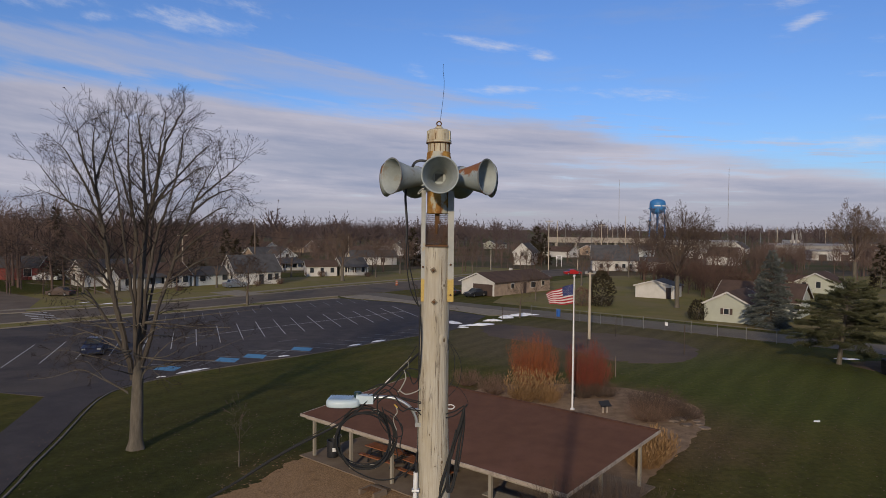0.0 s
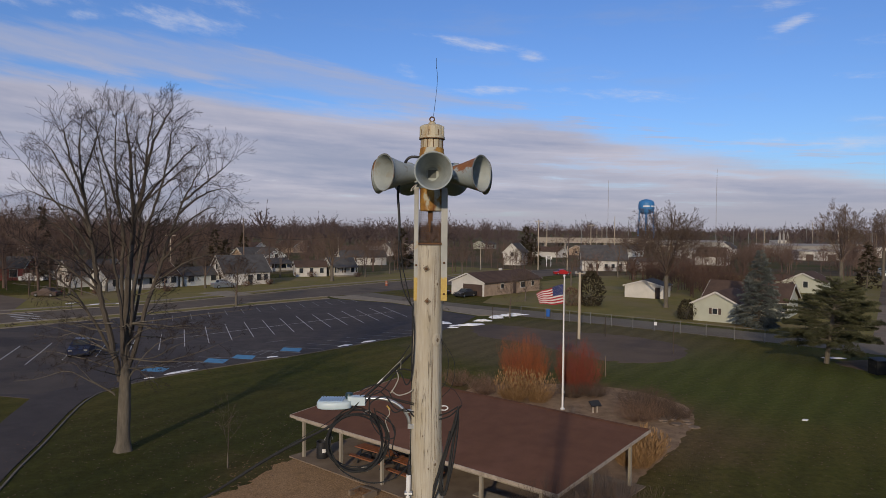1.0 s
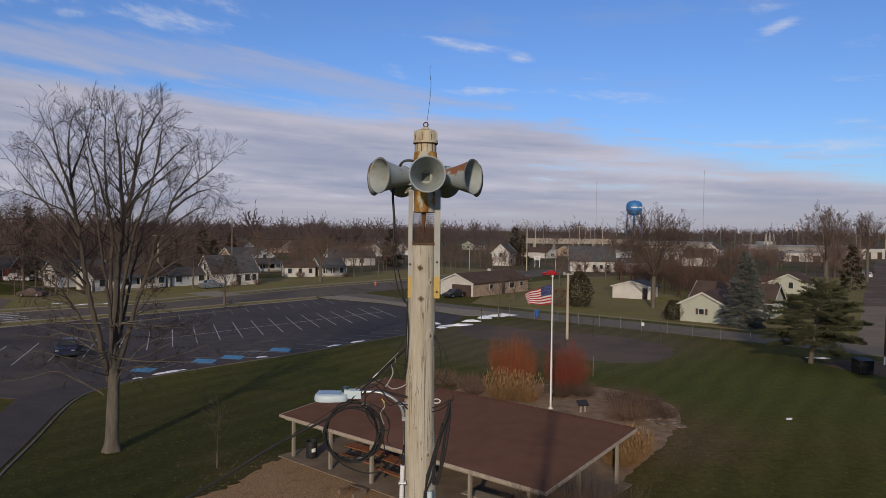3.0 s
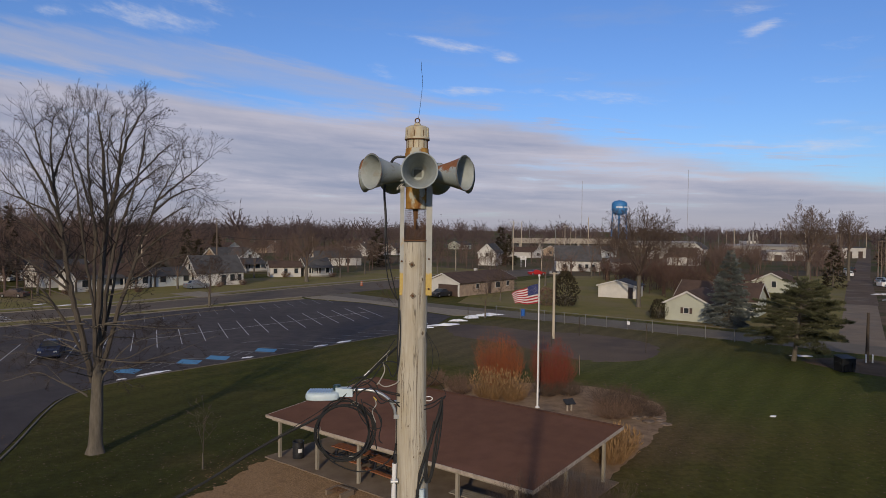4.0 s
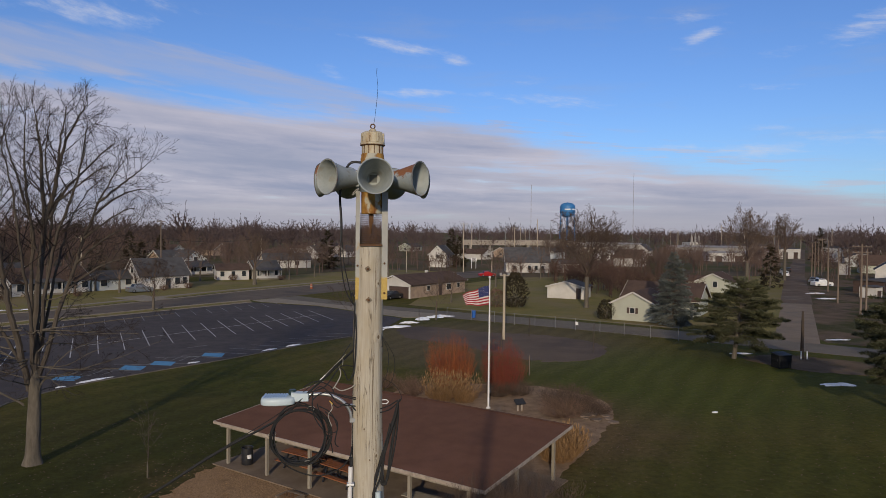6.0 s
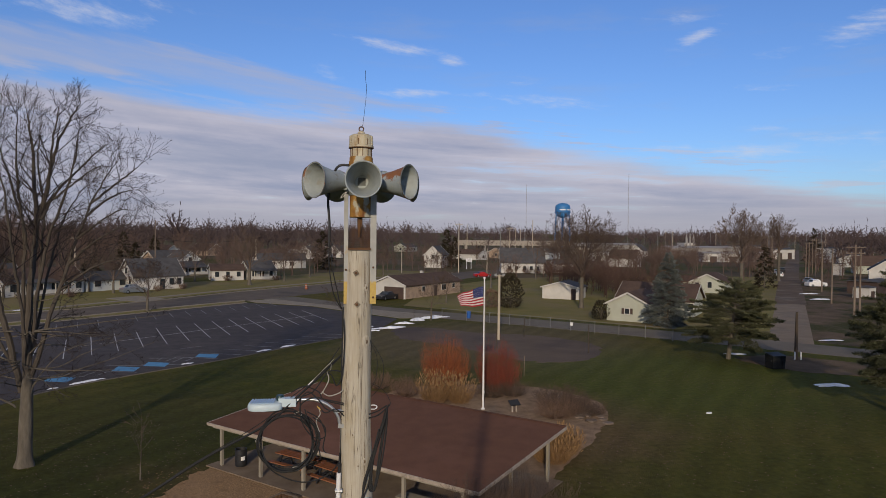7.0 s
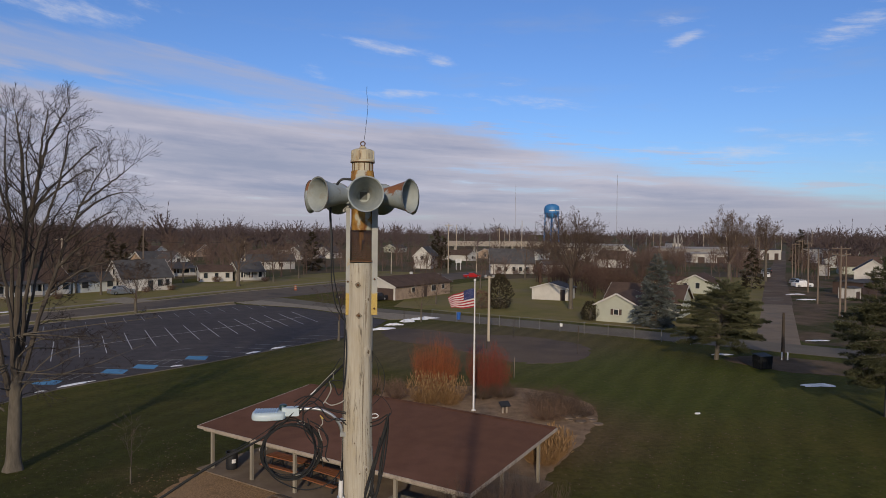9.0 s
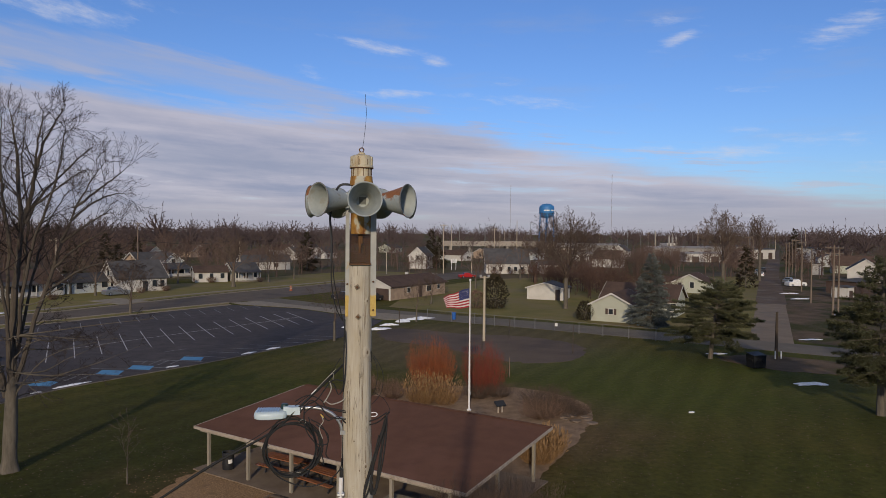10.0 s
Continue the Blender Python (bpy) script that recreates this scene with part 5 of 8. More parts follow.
# thin plate put in for the dark gap at the pole top
part("cap_plate", Geo().box((AX - 0.008, AY - 0.01, 12.104), (0.19, 0.17, 0.012)), "rustdark", mount, "dark brown plate on the pole top")
part("spindle", Geo().lathe([(0.010, 12.20), (0.013, 12.26), (0.016, 12.37)], 8, Matrix.Translation((AX - 0.012, AY - 0.02, 0))).box((AX + 0.006, AY - 0.02, 12.33), (0.012, 0.02, 0.09)), "rustdark", mount, "rusted drive spindle")

g = Geo()
for i in range(24):
    x = -0.062 + 0.0075 * i
    g.tube([(x, AY + 0.02, 12.11), (x, AY + 0.02, 12.38)], 0.0016, 3, False)
for i in range(16):
    z = 12.115 + 0.017 * i
    g.tube([(-0.066, AY + 0.0216, z), (0.116, AY + 0.0216, z)], 0.0016, 3, False)
tagged(part("wire_screen", g, "rustdark", mount), "rusty brown wire screen", kind="stuff")

siren = thing("siren", "grey outdoor warning siren with flared horns and rust", "siren", pose(AX, AY, 0))
part("skirt", Geo().lathe([(0.086, 12.365), (0.092, 12.37), (0.093, 12.46), (0.093, 12.56), (0.10, 12.58)], 32), "rust", siren, "orange rusted steel skirt", True)
part("hub", Geo().lathe([(0.10, 12.55), (0.13, 12.58), (0.135, 12.66), (0.13, 12.735), (0.095, 12.76)], 32), "siren", siren, smooth=True)
part("motor_housing", Geo().lathe([(0.088, 12.74), (0.088, 12.80), (0.092, 12.805)], 32), "cream", siren, smooth=True)
part("rust_band", Geo().lathe([(0.094, 12.790), (0.101, 12.795), (0.101, 12.835), (0.097, 12.842), (0.097, 12.868), (0.092, 12.875)], 32), "rust", siren, "rusted steel band", True)
neck = part("neck", Geo().lathe([(0.088, 12.868), (0.088, 12.955)], 32), "cream", siren, smooth=True)
for j in range(12):
    a = 2 * math.pi * (j + 0.3) / 12
    part("rib", Geo().box((0.089 * math.cos(a), 0.089 * math.sin(a), 12.912), (0.006, 0.005, 0.08), math.degrees(a)), "rustdark", neck, "rust-stained rib")
part("seam", Geo().lathe([(0.100, 12.943), (0.105, 12.945), (0.105, 12.950), (0.100, 12.952)], 32, caps=False), "rustdark", siren, "dark rusty seam")
cap = part("cap", Geo().lathe([(0.098, 12.948), (0.104, 12.952), (0.104, 12.966), (0.098, 12.972), (0.097, 13.030), (0.090, 13.052), (0.070, 13.062), (0.03, 13.070), (0.03, 13.078), (0.02, 13.088)], 32), "cream", siren, smooth=True)
for j in range(8):
    a = 2 * math.pi * (j + 0.5) / 8
    lug = part("cap_lug", Geo().box((0.095 * math.cos(a), 0.095 * math.sin(a), 13.008), (0.018, 0.022, 0.075), math.degrees(a), taper=0.8), "cream", cap)
    part("stain", Geo().box((0.0975 * math.cos(a + 0.16), 0.0975 * math.sin(a + 0.16), 12.995), (0.003, 0.006, 0.05), math.degrees(a)), "rustdark", cap, "rust run")
g = Geo()
g.tube([(0.019 * math.cos(2 * math.pi * i / 16), 0, 13.108 + 0.019 * math.sin(2 * math.pi * i / 16)) for i in range(17)], 0.0055, 8)
part("eye_bolt", g, "rustdark", siren, "rusty lifting eye", True)
part("whip_wire", Geo().tube(smooth_line([(0.008, 0, 13.12), (0.020, 0, 13.21), (0.034, 0.0, 13.34), (0.040, 0, 13.45), (0.030, 0, 13.545), (0.032, 0, 13.60)], 4), 0.0017, 5), "cable", siren, "thin bent wire")
for k, a in enumerate((3, 57, 107, 157, -152, -107, -51)):
    m = Matrix.Rotation(radians(a - 90), 4, "Z") @ Matrix.Translation((0, 0, 12.655)) @ Matrix.Rotation(radians(90), 4, "Y")
    prof = [(0.050, 0.10), (0.058, 0.17), (0.074, 0.245), (0.094, 0.325), (0.112, 0.39), (0.126, 0.437), (0.136, 0.457), (0.1405, 0.462), (0.142, 0.467)]
    horn = part("horn", Geo().lathe(prof, 40, m, caps=False), "hornrust" if k in (1, 5) else "siren", siren, "grey horn streaked with orange rust" if k in (1, 5) else "", True)
    part("lining", Geo().lathe([(0.142, 0.467), (0.1395, 0.471), (0.134, 0.468), (0.122, 0.437), (0.108, 0.39), (0.090, 0.325), (0.072, 0.250), (0.060, 0.200), (0.053, 0.156)], 40, m, caps=False), "lining", horn, "grey inside of the horn", True)
    t, k40 = 0.032, 40
    rings = []
    for depth, shape in ((0.156, 0), (0.152, 1), (0.139, 1)):
        ring40 = []
        for i in range(k40):
            c, d = math.cos(2 * math.pi * i / k40), math.sin(2 * math.pi * i / k40)
            f = t / max(abs(c), abs(d)) if shape else 0.053
            ring40.append(tuple(m @ Vector((f * c, f * d, depth))))
        rings.append(ring40)
    quads = [(i, (i + 1) % k40, k40 + (i + 1) % k40, k40 + i) for i in range(k40)]
    part("throat_plate", Geo().add(rings[0] + rings[1], quads), "lining", horn)
    part("throat", Geo().add(rings[1] + rings[2], quads + [tuple(range(k40, 2 * k40))]), "throat", horn, "square throat, recess shade in its colour")
    part("rim", Geo().tube([m @ Vector((0.141 * math.cos(2 * math.pi * i / 40), 0.141 * math.sin(2 * math.pi * i / 40), 0.467)) for i in range(41)], 0.0042, 6), "siren" if k == 0 else "rimdark", horn, "rolled lip", True)
part("wire_tie", Geo().tube(smooth_line([(-0.11, -0.145, 12.575), (-0.135, -0.155, 12.540), (-0.160, -0.155, 12.520), (-0.150, -0.150, 12.545), (-0.120, -0.145, 12.570)], 4), 0.0022, 6), "pvc", siren, "white wire tie")
part("bracket", Geo().box((-0.125, -0.13, 12.655), (0.03, 0.02, 0.13)).box((-0.125, -0.10, 12.60), (0.025, 0.06, 0.02)), "siren", siren)
part("cable_gland", Geo().tube(smooth_line([(-0.27, 0.05, 12.60), (-0.20, -0.02, 12.78), (-0.10, -0.02, 12.80), (-0.05, 0, 12.78)], 5), 0.011, 8), "black", siren)

# ---- lamp, coils and cables on the pole ----
lamp = thing("street_lamp", "pale grey LED street lamp on a bent steel arm", "street lamp", pose(0, 6.93, 0))
g = Geo()
k = 36
ring = []
for i in range(k):
    c, d = math.cos(2 * math.pi * i / k), math.sin(2 * math.pi * i / k)
    ring.append((-0.732 + 0.142 * math.copysign(abs(c) ** 0.62, c), 0.107 * math.copysign(abs(d) ** 0.62, d) * (0.90 if c > 0 else 1.0)))
cx, z0, z1 = -0.73, 10.775, 10.835
vs = []
for s, z in ((0.90, z0), (0.98, z0 + 0.006), (1.0, z0 + 0.018), (0.99, z1 - 0.018), (0.95, z1 - 0.006), (0.88, z1)):
    vs += [(cx + (x - cx) * s, y * s, z) for x, y in ring]
fs = [tuple(range(k - 1, -1, -1)), tuple(range(5 * k, 6 * k))] + [(i * k + j, i * k + (j + 1) % k, (i + 1) * k + (j + 1) % k, (i + 1) * k + j) for i in range(5) for j in range(k)]
g.add(vs, fs)
head = part("head", g, "lamphead", lamp, smooth=True)
for i in range(9):
    part("fin", Geo().box((-0.845 + 0.022 * i, 0, z1 + 0.005), (0.012, 0.150, 0.007)), "lampfin", head, "bluish cooling fin")
part("lens", Geo().box((-0.74, 0, z0 - 0.003), (0.20, 0.13, 0.006)), "glass", head)
g = Geo().box((-0.540, 0, 10.832), (0.115, 0.085, 0.066)).box((-0.60, 0, 10.85), (0.05, 0.06, 0.035))
part("driver_box", g, "lamphead", lamp)
part("photocell", Geo().lathe([(0.028, 10.838), (0.032, 10.842), (0.032, 10.876), (0.026, 10.884)], 16, Matrix.Translation((-0.62, 0.03, 0))), "photocell", lamp, "dark green photocell", True)
arm = part("arm", Geo().tube(smooth_line([(-0.48, 0, 10.845), (-0.36, 0, 10.848), (-0.27, 0.0, 10.825), (-0.19, 0.0, 10.775), (-0.145, 0.0, 10.71), (-0.130, 0, 10.66), (-0.128, 0, 10.615)], 5), 0.0135, 10), "steel", lamp, smooth=True)
part("clamp", Geo().box((-0.115, 0.01, 10.625), (0.05, 0.05, 0.035)), "steel", lamp)
part("clamp", Geo().box((-0.125, 0.01, 10.745), (0.07, 0.035, 0.02)), "steel", lamp)


def loop(c, rx, rz, tilt, r, rng, wob=0.012, a0=0.0, a1=6.283):
    pts = []
    ph = rng.uniform(0, 6.28)
    for i in range(33):
        a = a0 + (a1 - a0) * i / 32
        k = 1 + wob * 2 * math.sin(2 * a + ph) + wob * math.sin(3 * a + 2 * ph)
        x, z = rx * k * math.cos(a), rz * k * math.sin(a)
        pts.append((c[0] + x, c[1] + tilt * x + 0.02 * math.sin(a * 1.5 + ph), c[2] + z))
    return Geo().tube(pts, r, 6)


coil = thing("cable_coil", "hanging coil of spare black cable", "cable")
rng = random.Random(8)
for k in range(9):
    part("turn", loop((-0.548 + rng.uniform(-0.014, 0.014), 6.90 + rng.uniform(-0.03, 0.03), 10.512 + rng.uniform(-0.016, 0.010)), 0.232 + rng.uniform(-0.022, 0.014), 0.245 + rng.uniform(-0.022, 0.012), 0.05, rng.uniform(0.0045, 0.0075), rng, 0.016), "cable", coil, smooth=True)
for k in range(3):
    part("tie", loop((-0.548 + 0.23 * math.cos(1.2 + 1.9 * k), 6.905, 10.512 + 0.24 * math.sin(1.2 + 1.9 * k)), 0.028, 0.02, 0.0, 0.003, rng), "cablegrey", coil, smooth=True)


def cable(name, pts, r, material, label, steps=6):
    return solo(name, Geo().tube(smooth_line(pts, steps), r, 6), material, label, "cable", smooth=True)


cable("lower_loop_cable", [(-0.765, 6.900, 10.444), (-0.708, 6.900, 10.303), (-0.576, 6.900, 10.211), (-0.413, 6.900, 10.167), (-0.250, 6.900, 10.207), (-0.143, 6.900, 10.303), (-0.121, 6.900, 10.407)], 0.006, "cable", "grey-black cable sagging in a loop to the pole")
cable("service_drop", [(-0.106, 7.120, 11.199), (-0.309, 6.980, 11.019), (-0.510, 6.900, 10.846), (-0.719, 6.900, 10.656), (-1.233, 6.900, 10.375), (-1.845, 6.900, 9.991), (-3.2, 7.0, 9.2), (-7, 7.4, 6.6), (-13, 8, 2.4), (-16.5, 8.4, 0.02)], 0.0105, "cable", "black twisted overhead cable running down to the ground")
cable("service_messenger", [(-0.140, 7.120, 11.247), (-0.300, 6.980, 11.042), (-0.538, 6.940, 10.859), (-0.765, 6.900, 10.669), (-1.327, 6.900, 10.331), (-1.893, 6.900, 9.981), (-3.4, 7.05, 9.2), (-7.2, 7.5, 6.55), (-13.2, 8.1, 2.3), (-16.8, 8.5, 0.02)], 0.0035, "cable", "thin dark wire strung along the overhead cable")
grip = thing("wire_grip", "white preformed wire grip with frayed ends", "wire grip")
part("sleeve", Geo().tube([(-0.390, 6.950, 10.963), (-0.349, 6.960, 11.004)], 0.0045, 8), "pvc", grip)
part("sleeve", Geo().tube([(-0.349, 6.960, 11.004), (-0.285, 6.970, 11.068)], 0.0022, 8), "cablegrey", grip)
part("strand", Geo().tube(smooth_line([(-0.294, 6.970, 11.059), (-0.234, 6.980, 11.119), (-0.179, 7.000, 11.173)], 4), 0.0024, 6), "cablegrey", grip)
part("strand", Geo().tube(smooth_line([(-0.253, 6.980, 11.100), (-0.204, 6.950, 11.144), (-0.204, 6.950, 11.088)], 4), 0.003, 6), "cablegrey", grip)
cable("splice_wire", [(-0.232, 6.900, 11.084), (-0.218, 6.900, 11.014), (-0.264, 6.900, 10.920), (-0.282, 6.900, 10.901)], 0.005, "cablegrey", "pale loose splice wire hanging beside the pole")
cable("splice_tail", [(-0.273, 6.900, 10.920), (-0.217, 6.900, 10.883), (-0.138, 6.900, 10.903), (-0.097, 6.900, 10.932)], 0.005, "cablegrey", "pale tail of wire curving to the pole")
for pts in ([(-0.524, 6.900, 10.916), (-0.417, 6.900, 10.964), (-0.301, 6.900, 10.919), (-0.254, 6.900, 10.850), (-0.091, 6.900, 10.805)], [(-0.486, 6.900, 10.814), (-0.394, 6.900, 10.918), (-0.310, 6.900, 10.863), (-0.230, 6.900, 10.771), (-0.091, 6.900, 10.749)], [(-0.430, 6.900, 10.660), (-0.449, 6.900, 10.800), (-0.347, 6.900, 10.872), (-0.231, 6.900, 10.850), (-0.091, 6.900, 10.819)],
            ):
    cable("tangled_cable", pts, 0.0052, "cable", "black cable tangled beside the lamp arm")
for pts in ([(-0.279, 6.900, 11.083), (-0.200, 6.900, 11.061), (-0.153, 6.900, 10.968), (-0.107, 6.900, 11.062), (-0.091, 6.900, 11.341), (-0.101, 6.900, 11.527)], [(-0.116, 6.900, 11.085), (-0.218, 6.900, 11.084), (-0.347, 6.900, 10.919), (-0.487, 6.900, 10.870)], [(-0.449, 6.900, 10.871), (-0.439, 6.900, 10.683), (-0.345, 6.900, 10.544), (-0.243, 6.900, 10.546), (-0.290, 6.900, 10.686), (-0.393, 6.900, 10.754)],
            [(-0.346, 6.900, 10.708), (-0.243, 6.900, 10.616), (-0.261, 6.900, 10.452), (-0.232, 6.900, 10.405)], [(-0.412, 6.900, 10.777), (-0.345, 6.900, 10.544), (-0.298, 6.900, 10.451), (-0.279, 6.900, 10.357)], [(-0.300, 6.900, 10.802), (-0.244, 6.900, 10.742), (-0.160, 6.900, 10.772), (-0.090, 6.900, 10.712)]):
    cable("tangled_cable", pts, 0.0052, "cable", "black cable tangled beside the lamp arm")
cable("lamp_wire", [(-0.300, 6.900, 10.788), (-0.286, 6.900, 10.732), (-0.318, 6.900, 10.676), (-0.289, 6.900, 10.583)], 0.004, "cablegrey", "thin wire with a yellow connector end")
solo("connector", Geo().tube([(-0.309, 6.900, 10.798), (-0.281, 6.900, 10.770)], 0.007, 8), "rustyellow", "small yellow wire connector", "connector")
cable("wire_clevis", [(0.132, 6.900, 10.799), (0.164, 6.900, 10.800), (0.183, 6.900, 10.784), (0.164, 6.900, 10.767), (0.132, 6.900, 10.767)], 0.0045, "pvc", "pale galvanised clevis on the pole")
for pts in ([(0.114, 6.900, 10.692), (0.193, 6.900, 10.716), (0.266, 6.900, 10.778), (0.284, 6.900, 10.806)], [(0.114, 6.900, 10.724), (0.188, 6.900, 10.749), (0.266, 6.900, 10.797)]):
    cable("cable_tie_in", pts, 0.006, "cable", "black cable from the pole to the hanging bundle")
bundle = thing("cable_bundle", "bundle of flat black cables hanging beside the pole", "cable")
rng = random.Random(21)
for k in range(10):
    if k < 6:
        pts = [(0.266, 6.900, 10.787)]
        end = [(0.24 + rng.uniform(-0.012, 0.012), 6.9 + rng.uniform(-0.02, 0.02), 10.66), (0.17 + rng.uniform(-0.02, 0.01), 6.87, 10.40 + rng.uniform(-0.03, 0.03)), (0.10 + rng.uniform(-0.03, 0.02), 6.87, 10.16), (0.045 + rng.uniform(-0.015, 0.03), 6.86, 9.98), (0.035, 6.87, 9.6)]
    else:
        pts = [(0.266, 6.900, 10.787)]
        end = [(0.25 + rng.uniform(-0.01, 0.015), 6.9, 10.62), (0.215 + rng.uniform(-0.02, 0.02), 6.88, 10.36), (0.165 + rng.uniform(-0.015, 0.02), 6.87, 10.13), (0.14 + rng.uniform(-0.02, 0.015), 6.87, 10.10), (0.15 + rng.uniform(-0.03, 0.0), 6.87, 10.3), (0.20, 6.89, 10.6)]
    part("cable", Geo().tube(smooth_line(pts + end, 6), rng.uniform(0.0048, 0.008), 6), "cable", bundle, smooth=True)
for pts in ([(0.121, 6.970, 11.318), (0.179, 6.970, 11.192), (0.171, 6.970, 11.004), (0.116, 6.970, 10.909)], [(0.130, 6.990, 11.320), (0.231, 6.990, 11.142), (0.218, 6.990, 10.953), (0.125, 6.990, 10.842)], [(0.115, 6.970, 10.979), (0.233, 6.950, 10.915), (0.294, 6.920, 10.820), (0.276, 6.900, 10.778)], [(0.126, 6.950, 11.336), (0.132, 6.950, 11.252), (0.118, 6.950, 11.242)]):
    cable("loose_wire", pts, 0.0026, "cable", "thin black wire looping off the pole")
cable("siren_conduit", [(-0.225, 6.98, 12.60), (-0.236, 6.97, 12.50), (-0.222, 6.96, 12.30), (-0.224, 6.96, 12.12)], 0.0105, "black", "thick black flexible conduit below the siren horn")
for o in (0.0, 0.012):
    cable("siren_lead", [(-0.224 + o, 6.96, 12.13), (-0.222 + o * 2, 6.95, 11.95), (-0.190 + o * 3, 6.94, 11.75), (-0.142 + o, 6.94, 11.64), (-0.115, 6.95, 11.60)], 0.005, "cable", "black lead sagging from siren to pole")
cable("pole_riser", [(-0.105, 6.94, 11.62), (-0.112, 6.94, 11.2), (-0.113, 6.95, 10.9), (-0.117, 6.94, 10.4), (-0.122, 6.92, 10.22)], 0.005, "cable", "thin black lead stapled down the pole")
cond = thing("white_conduit", "white plastic conduit strapped to the pole", "conduit")
part("pipe", Geo().tube([(-0.129, 6.900, 10.238), (-0.136, 6.900, 9.936), (-0.16, 6.86, 0.1)], 0.0195, 12), "pvc", cond, smooth=True)
part("weatherhead", Geo().tube([(-0.127, 6.900, 10.315), (-0.126, 6.900, 10.228)], 0.013, 10), "black", cond, "black sealing head")
part("strap", Geo().tube([(-0.160, 6.900, 10.086), (-0.099, 6.900, 10.087)], 0.0215, 10), "steel", cond)
cond = thing("grey_conduit", "pale grey conduit on the pole under the cable bundle", "conduit")
part("pipe", Geo().tube([(0.100, 6.87, 10.03), (0.105, 6.86, 9.85), (0.16, 6.83, 0.1)], 0.024, 12), "lamphead", cond, smooth=True)

# ---- the picnic shelter ----
A0, E, N = Vector((-8.15, 37.9, 0)), Vector((0.763, -0.647, 0)), Vector((0.647, 0.763, 0))
LEN, DEP, ZF, ZB = 16.5, 8.25, 2.15, 2.83
shel = thing("picnic_shelter", "open picnic shelter with a brown shingled roof", "shelter", Matrix.Translation(A0) @ Matrix.Rotation(math.atan2(E.y, E.x), 4, "Z"))
th = 0.10


def roof_z(d):
    return ZF + (ZB - ZF) * d / DEP


g = Geo()
nx = 24
for i in range(nx):
    x0, x1 = LEN * i / nx, LEN * (i + 1) / nx
    g.add([(x0, 0, ZF), (x1, 0, ZF), (x1, DEP, ZB), (x0, DEP, ZB)], [(0, 1, 2, 3)])
g.add([(0, 0, ZF - th), (LEN, 0, ZF - th), (LEN, DEP, ZB - th), (0, DEP, ZB - th), (0, 0, ZF), (LEN, 0, ZF), (LEN, DEP, ZB), (0, DEP, ZB)], [(3, 2, 1, 0), (0, 1, 5, 4), (1, 2, 6, 5), (2, 3, 7, 6), (3, 0, 4, 7)])
roof = part("roof", g, "shingle", shel, "weathered brown asphalt shingles")
part("fascia", Geo().box((LEN / 2, -0.025, ZF - 0.062), (LEN + 0.1, 0.045, 0.14)), "trimpaint", shel, "cream painted fascia board")
for x in (-0.025, LEN + 0.025):
    part("rake_board", Geo().beam((x, -0.0, ZF - 0.062), (x, DEP, ZB - 0.062), 0.045, 0.14), "trimpaint", shel, "cream painted rake board")
for i in range(80):
    x = LEN * (i + 0.5) / 80
    part("cap_shingle", Geo().box((x, DEP - 0.08, ZB + 0.012 + (0.008 if i % 2 else 0)), (LEN / 80 - 0.02, 0.2, 0.02)), "shingle", roof)
for k in range(6):
    for d, inset in ((0.14, 0), (DEP * 0.5, 0), (DEP - 0.35, 0)):
        x = 0.95 + 2.95 * k
        h = roof_z(d) - th - 0.12
        part("post", Geo().box((x, d, h / 2), (0.14, 0.14, h)), "post", shel)
for d in (0.14, DEP * 0.5, DEP - 0.35):
    part("beam", Geo().box((LEN / 2, d, roof_z(d) - th - 0.06), (LEN - 0.6, 0.09, 0.2)), "post", shel)
for k in range(12):
    x = 0.4 + (LEN - 0.8) * k / 11
    part("rafter", Geo().beam((x, 0.05, ZF - th - 0.04), (x, DEP - 0.05, ZB - th - 0.04), 0.05, 0.1), "post", shel)
m = shel.matrix_basis
solo("shelter_floor", Geo().slab([tuple((m @ Vector(p)).xy) for p in ((0.3, -0.35, 0), (LEN - 0.2, -0.35, 0), (LEN - 0.2, DEP + 0.1, 0), (0.3, DEP + 0.1, 0))], -0.1, 0.06), "slab", "stained concrete floor slab under the shelter", "floor", kind="structure")


def picnic_table(m, label, material):
    tb = thing("picnic_table", label, "picnic table", m, "tables in the shelter")
    for i in range(4):
        part("top_plank", Geo().box((0, -0.27 + 0.18 * i, 0.75), (2.4, 0.165, 0.04)), material, tb)
    for s in (-1, 1):
        part("bench_plank", Geo().box((0, s * 0.72, 0.44), (2.4, 0.26, 0.045)), material, tb)
        g = Geo().beam((s * 0.8, -0.72, 0.40), (s * 0.8, 0.72, 0.40), 0.06, 0.06)
        g.beam((s * 0.8, -0.55, 0.0), (s * 0.8, -0.22, 0.72), 0.06, 0.08).beam((s * 0.8, 0.55, 0.0), (s * 0.8, 0.22, 0.72), 0.06, 0.08)
        part("leg_frame", g, "black", tb, "black steel leg frame")
    return tb


rz = math.degrees(math.atan2(E.y, E.x))
for x, d, dz in ((4.6, 1.9, 2), (7.6, 1.6, -3), (4.2, 5.3, 0), (8.2, 5.6, 5)):
    p = m @ Vector((x, d, 0.06))
    picnic_table(pose(p.x, p.y, 0.06, 0, 0, rz + dz), "picnic table with orange-brown planks on the slab", "tablewood")
p = m @ Vector((13.2, 0.9, 0.06))
picnic_table(pose(p.x, p.y, 0.06, 0, 0, rz + 3), "picnic table with weathered grey planks on the slab", "post")

drum = thing("litter_drum", "black plastic drum litter bin with a white label", "litter bin", pose(-6.35, 37.25, 0.06))
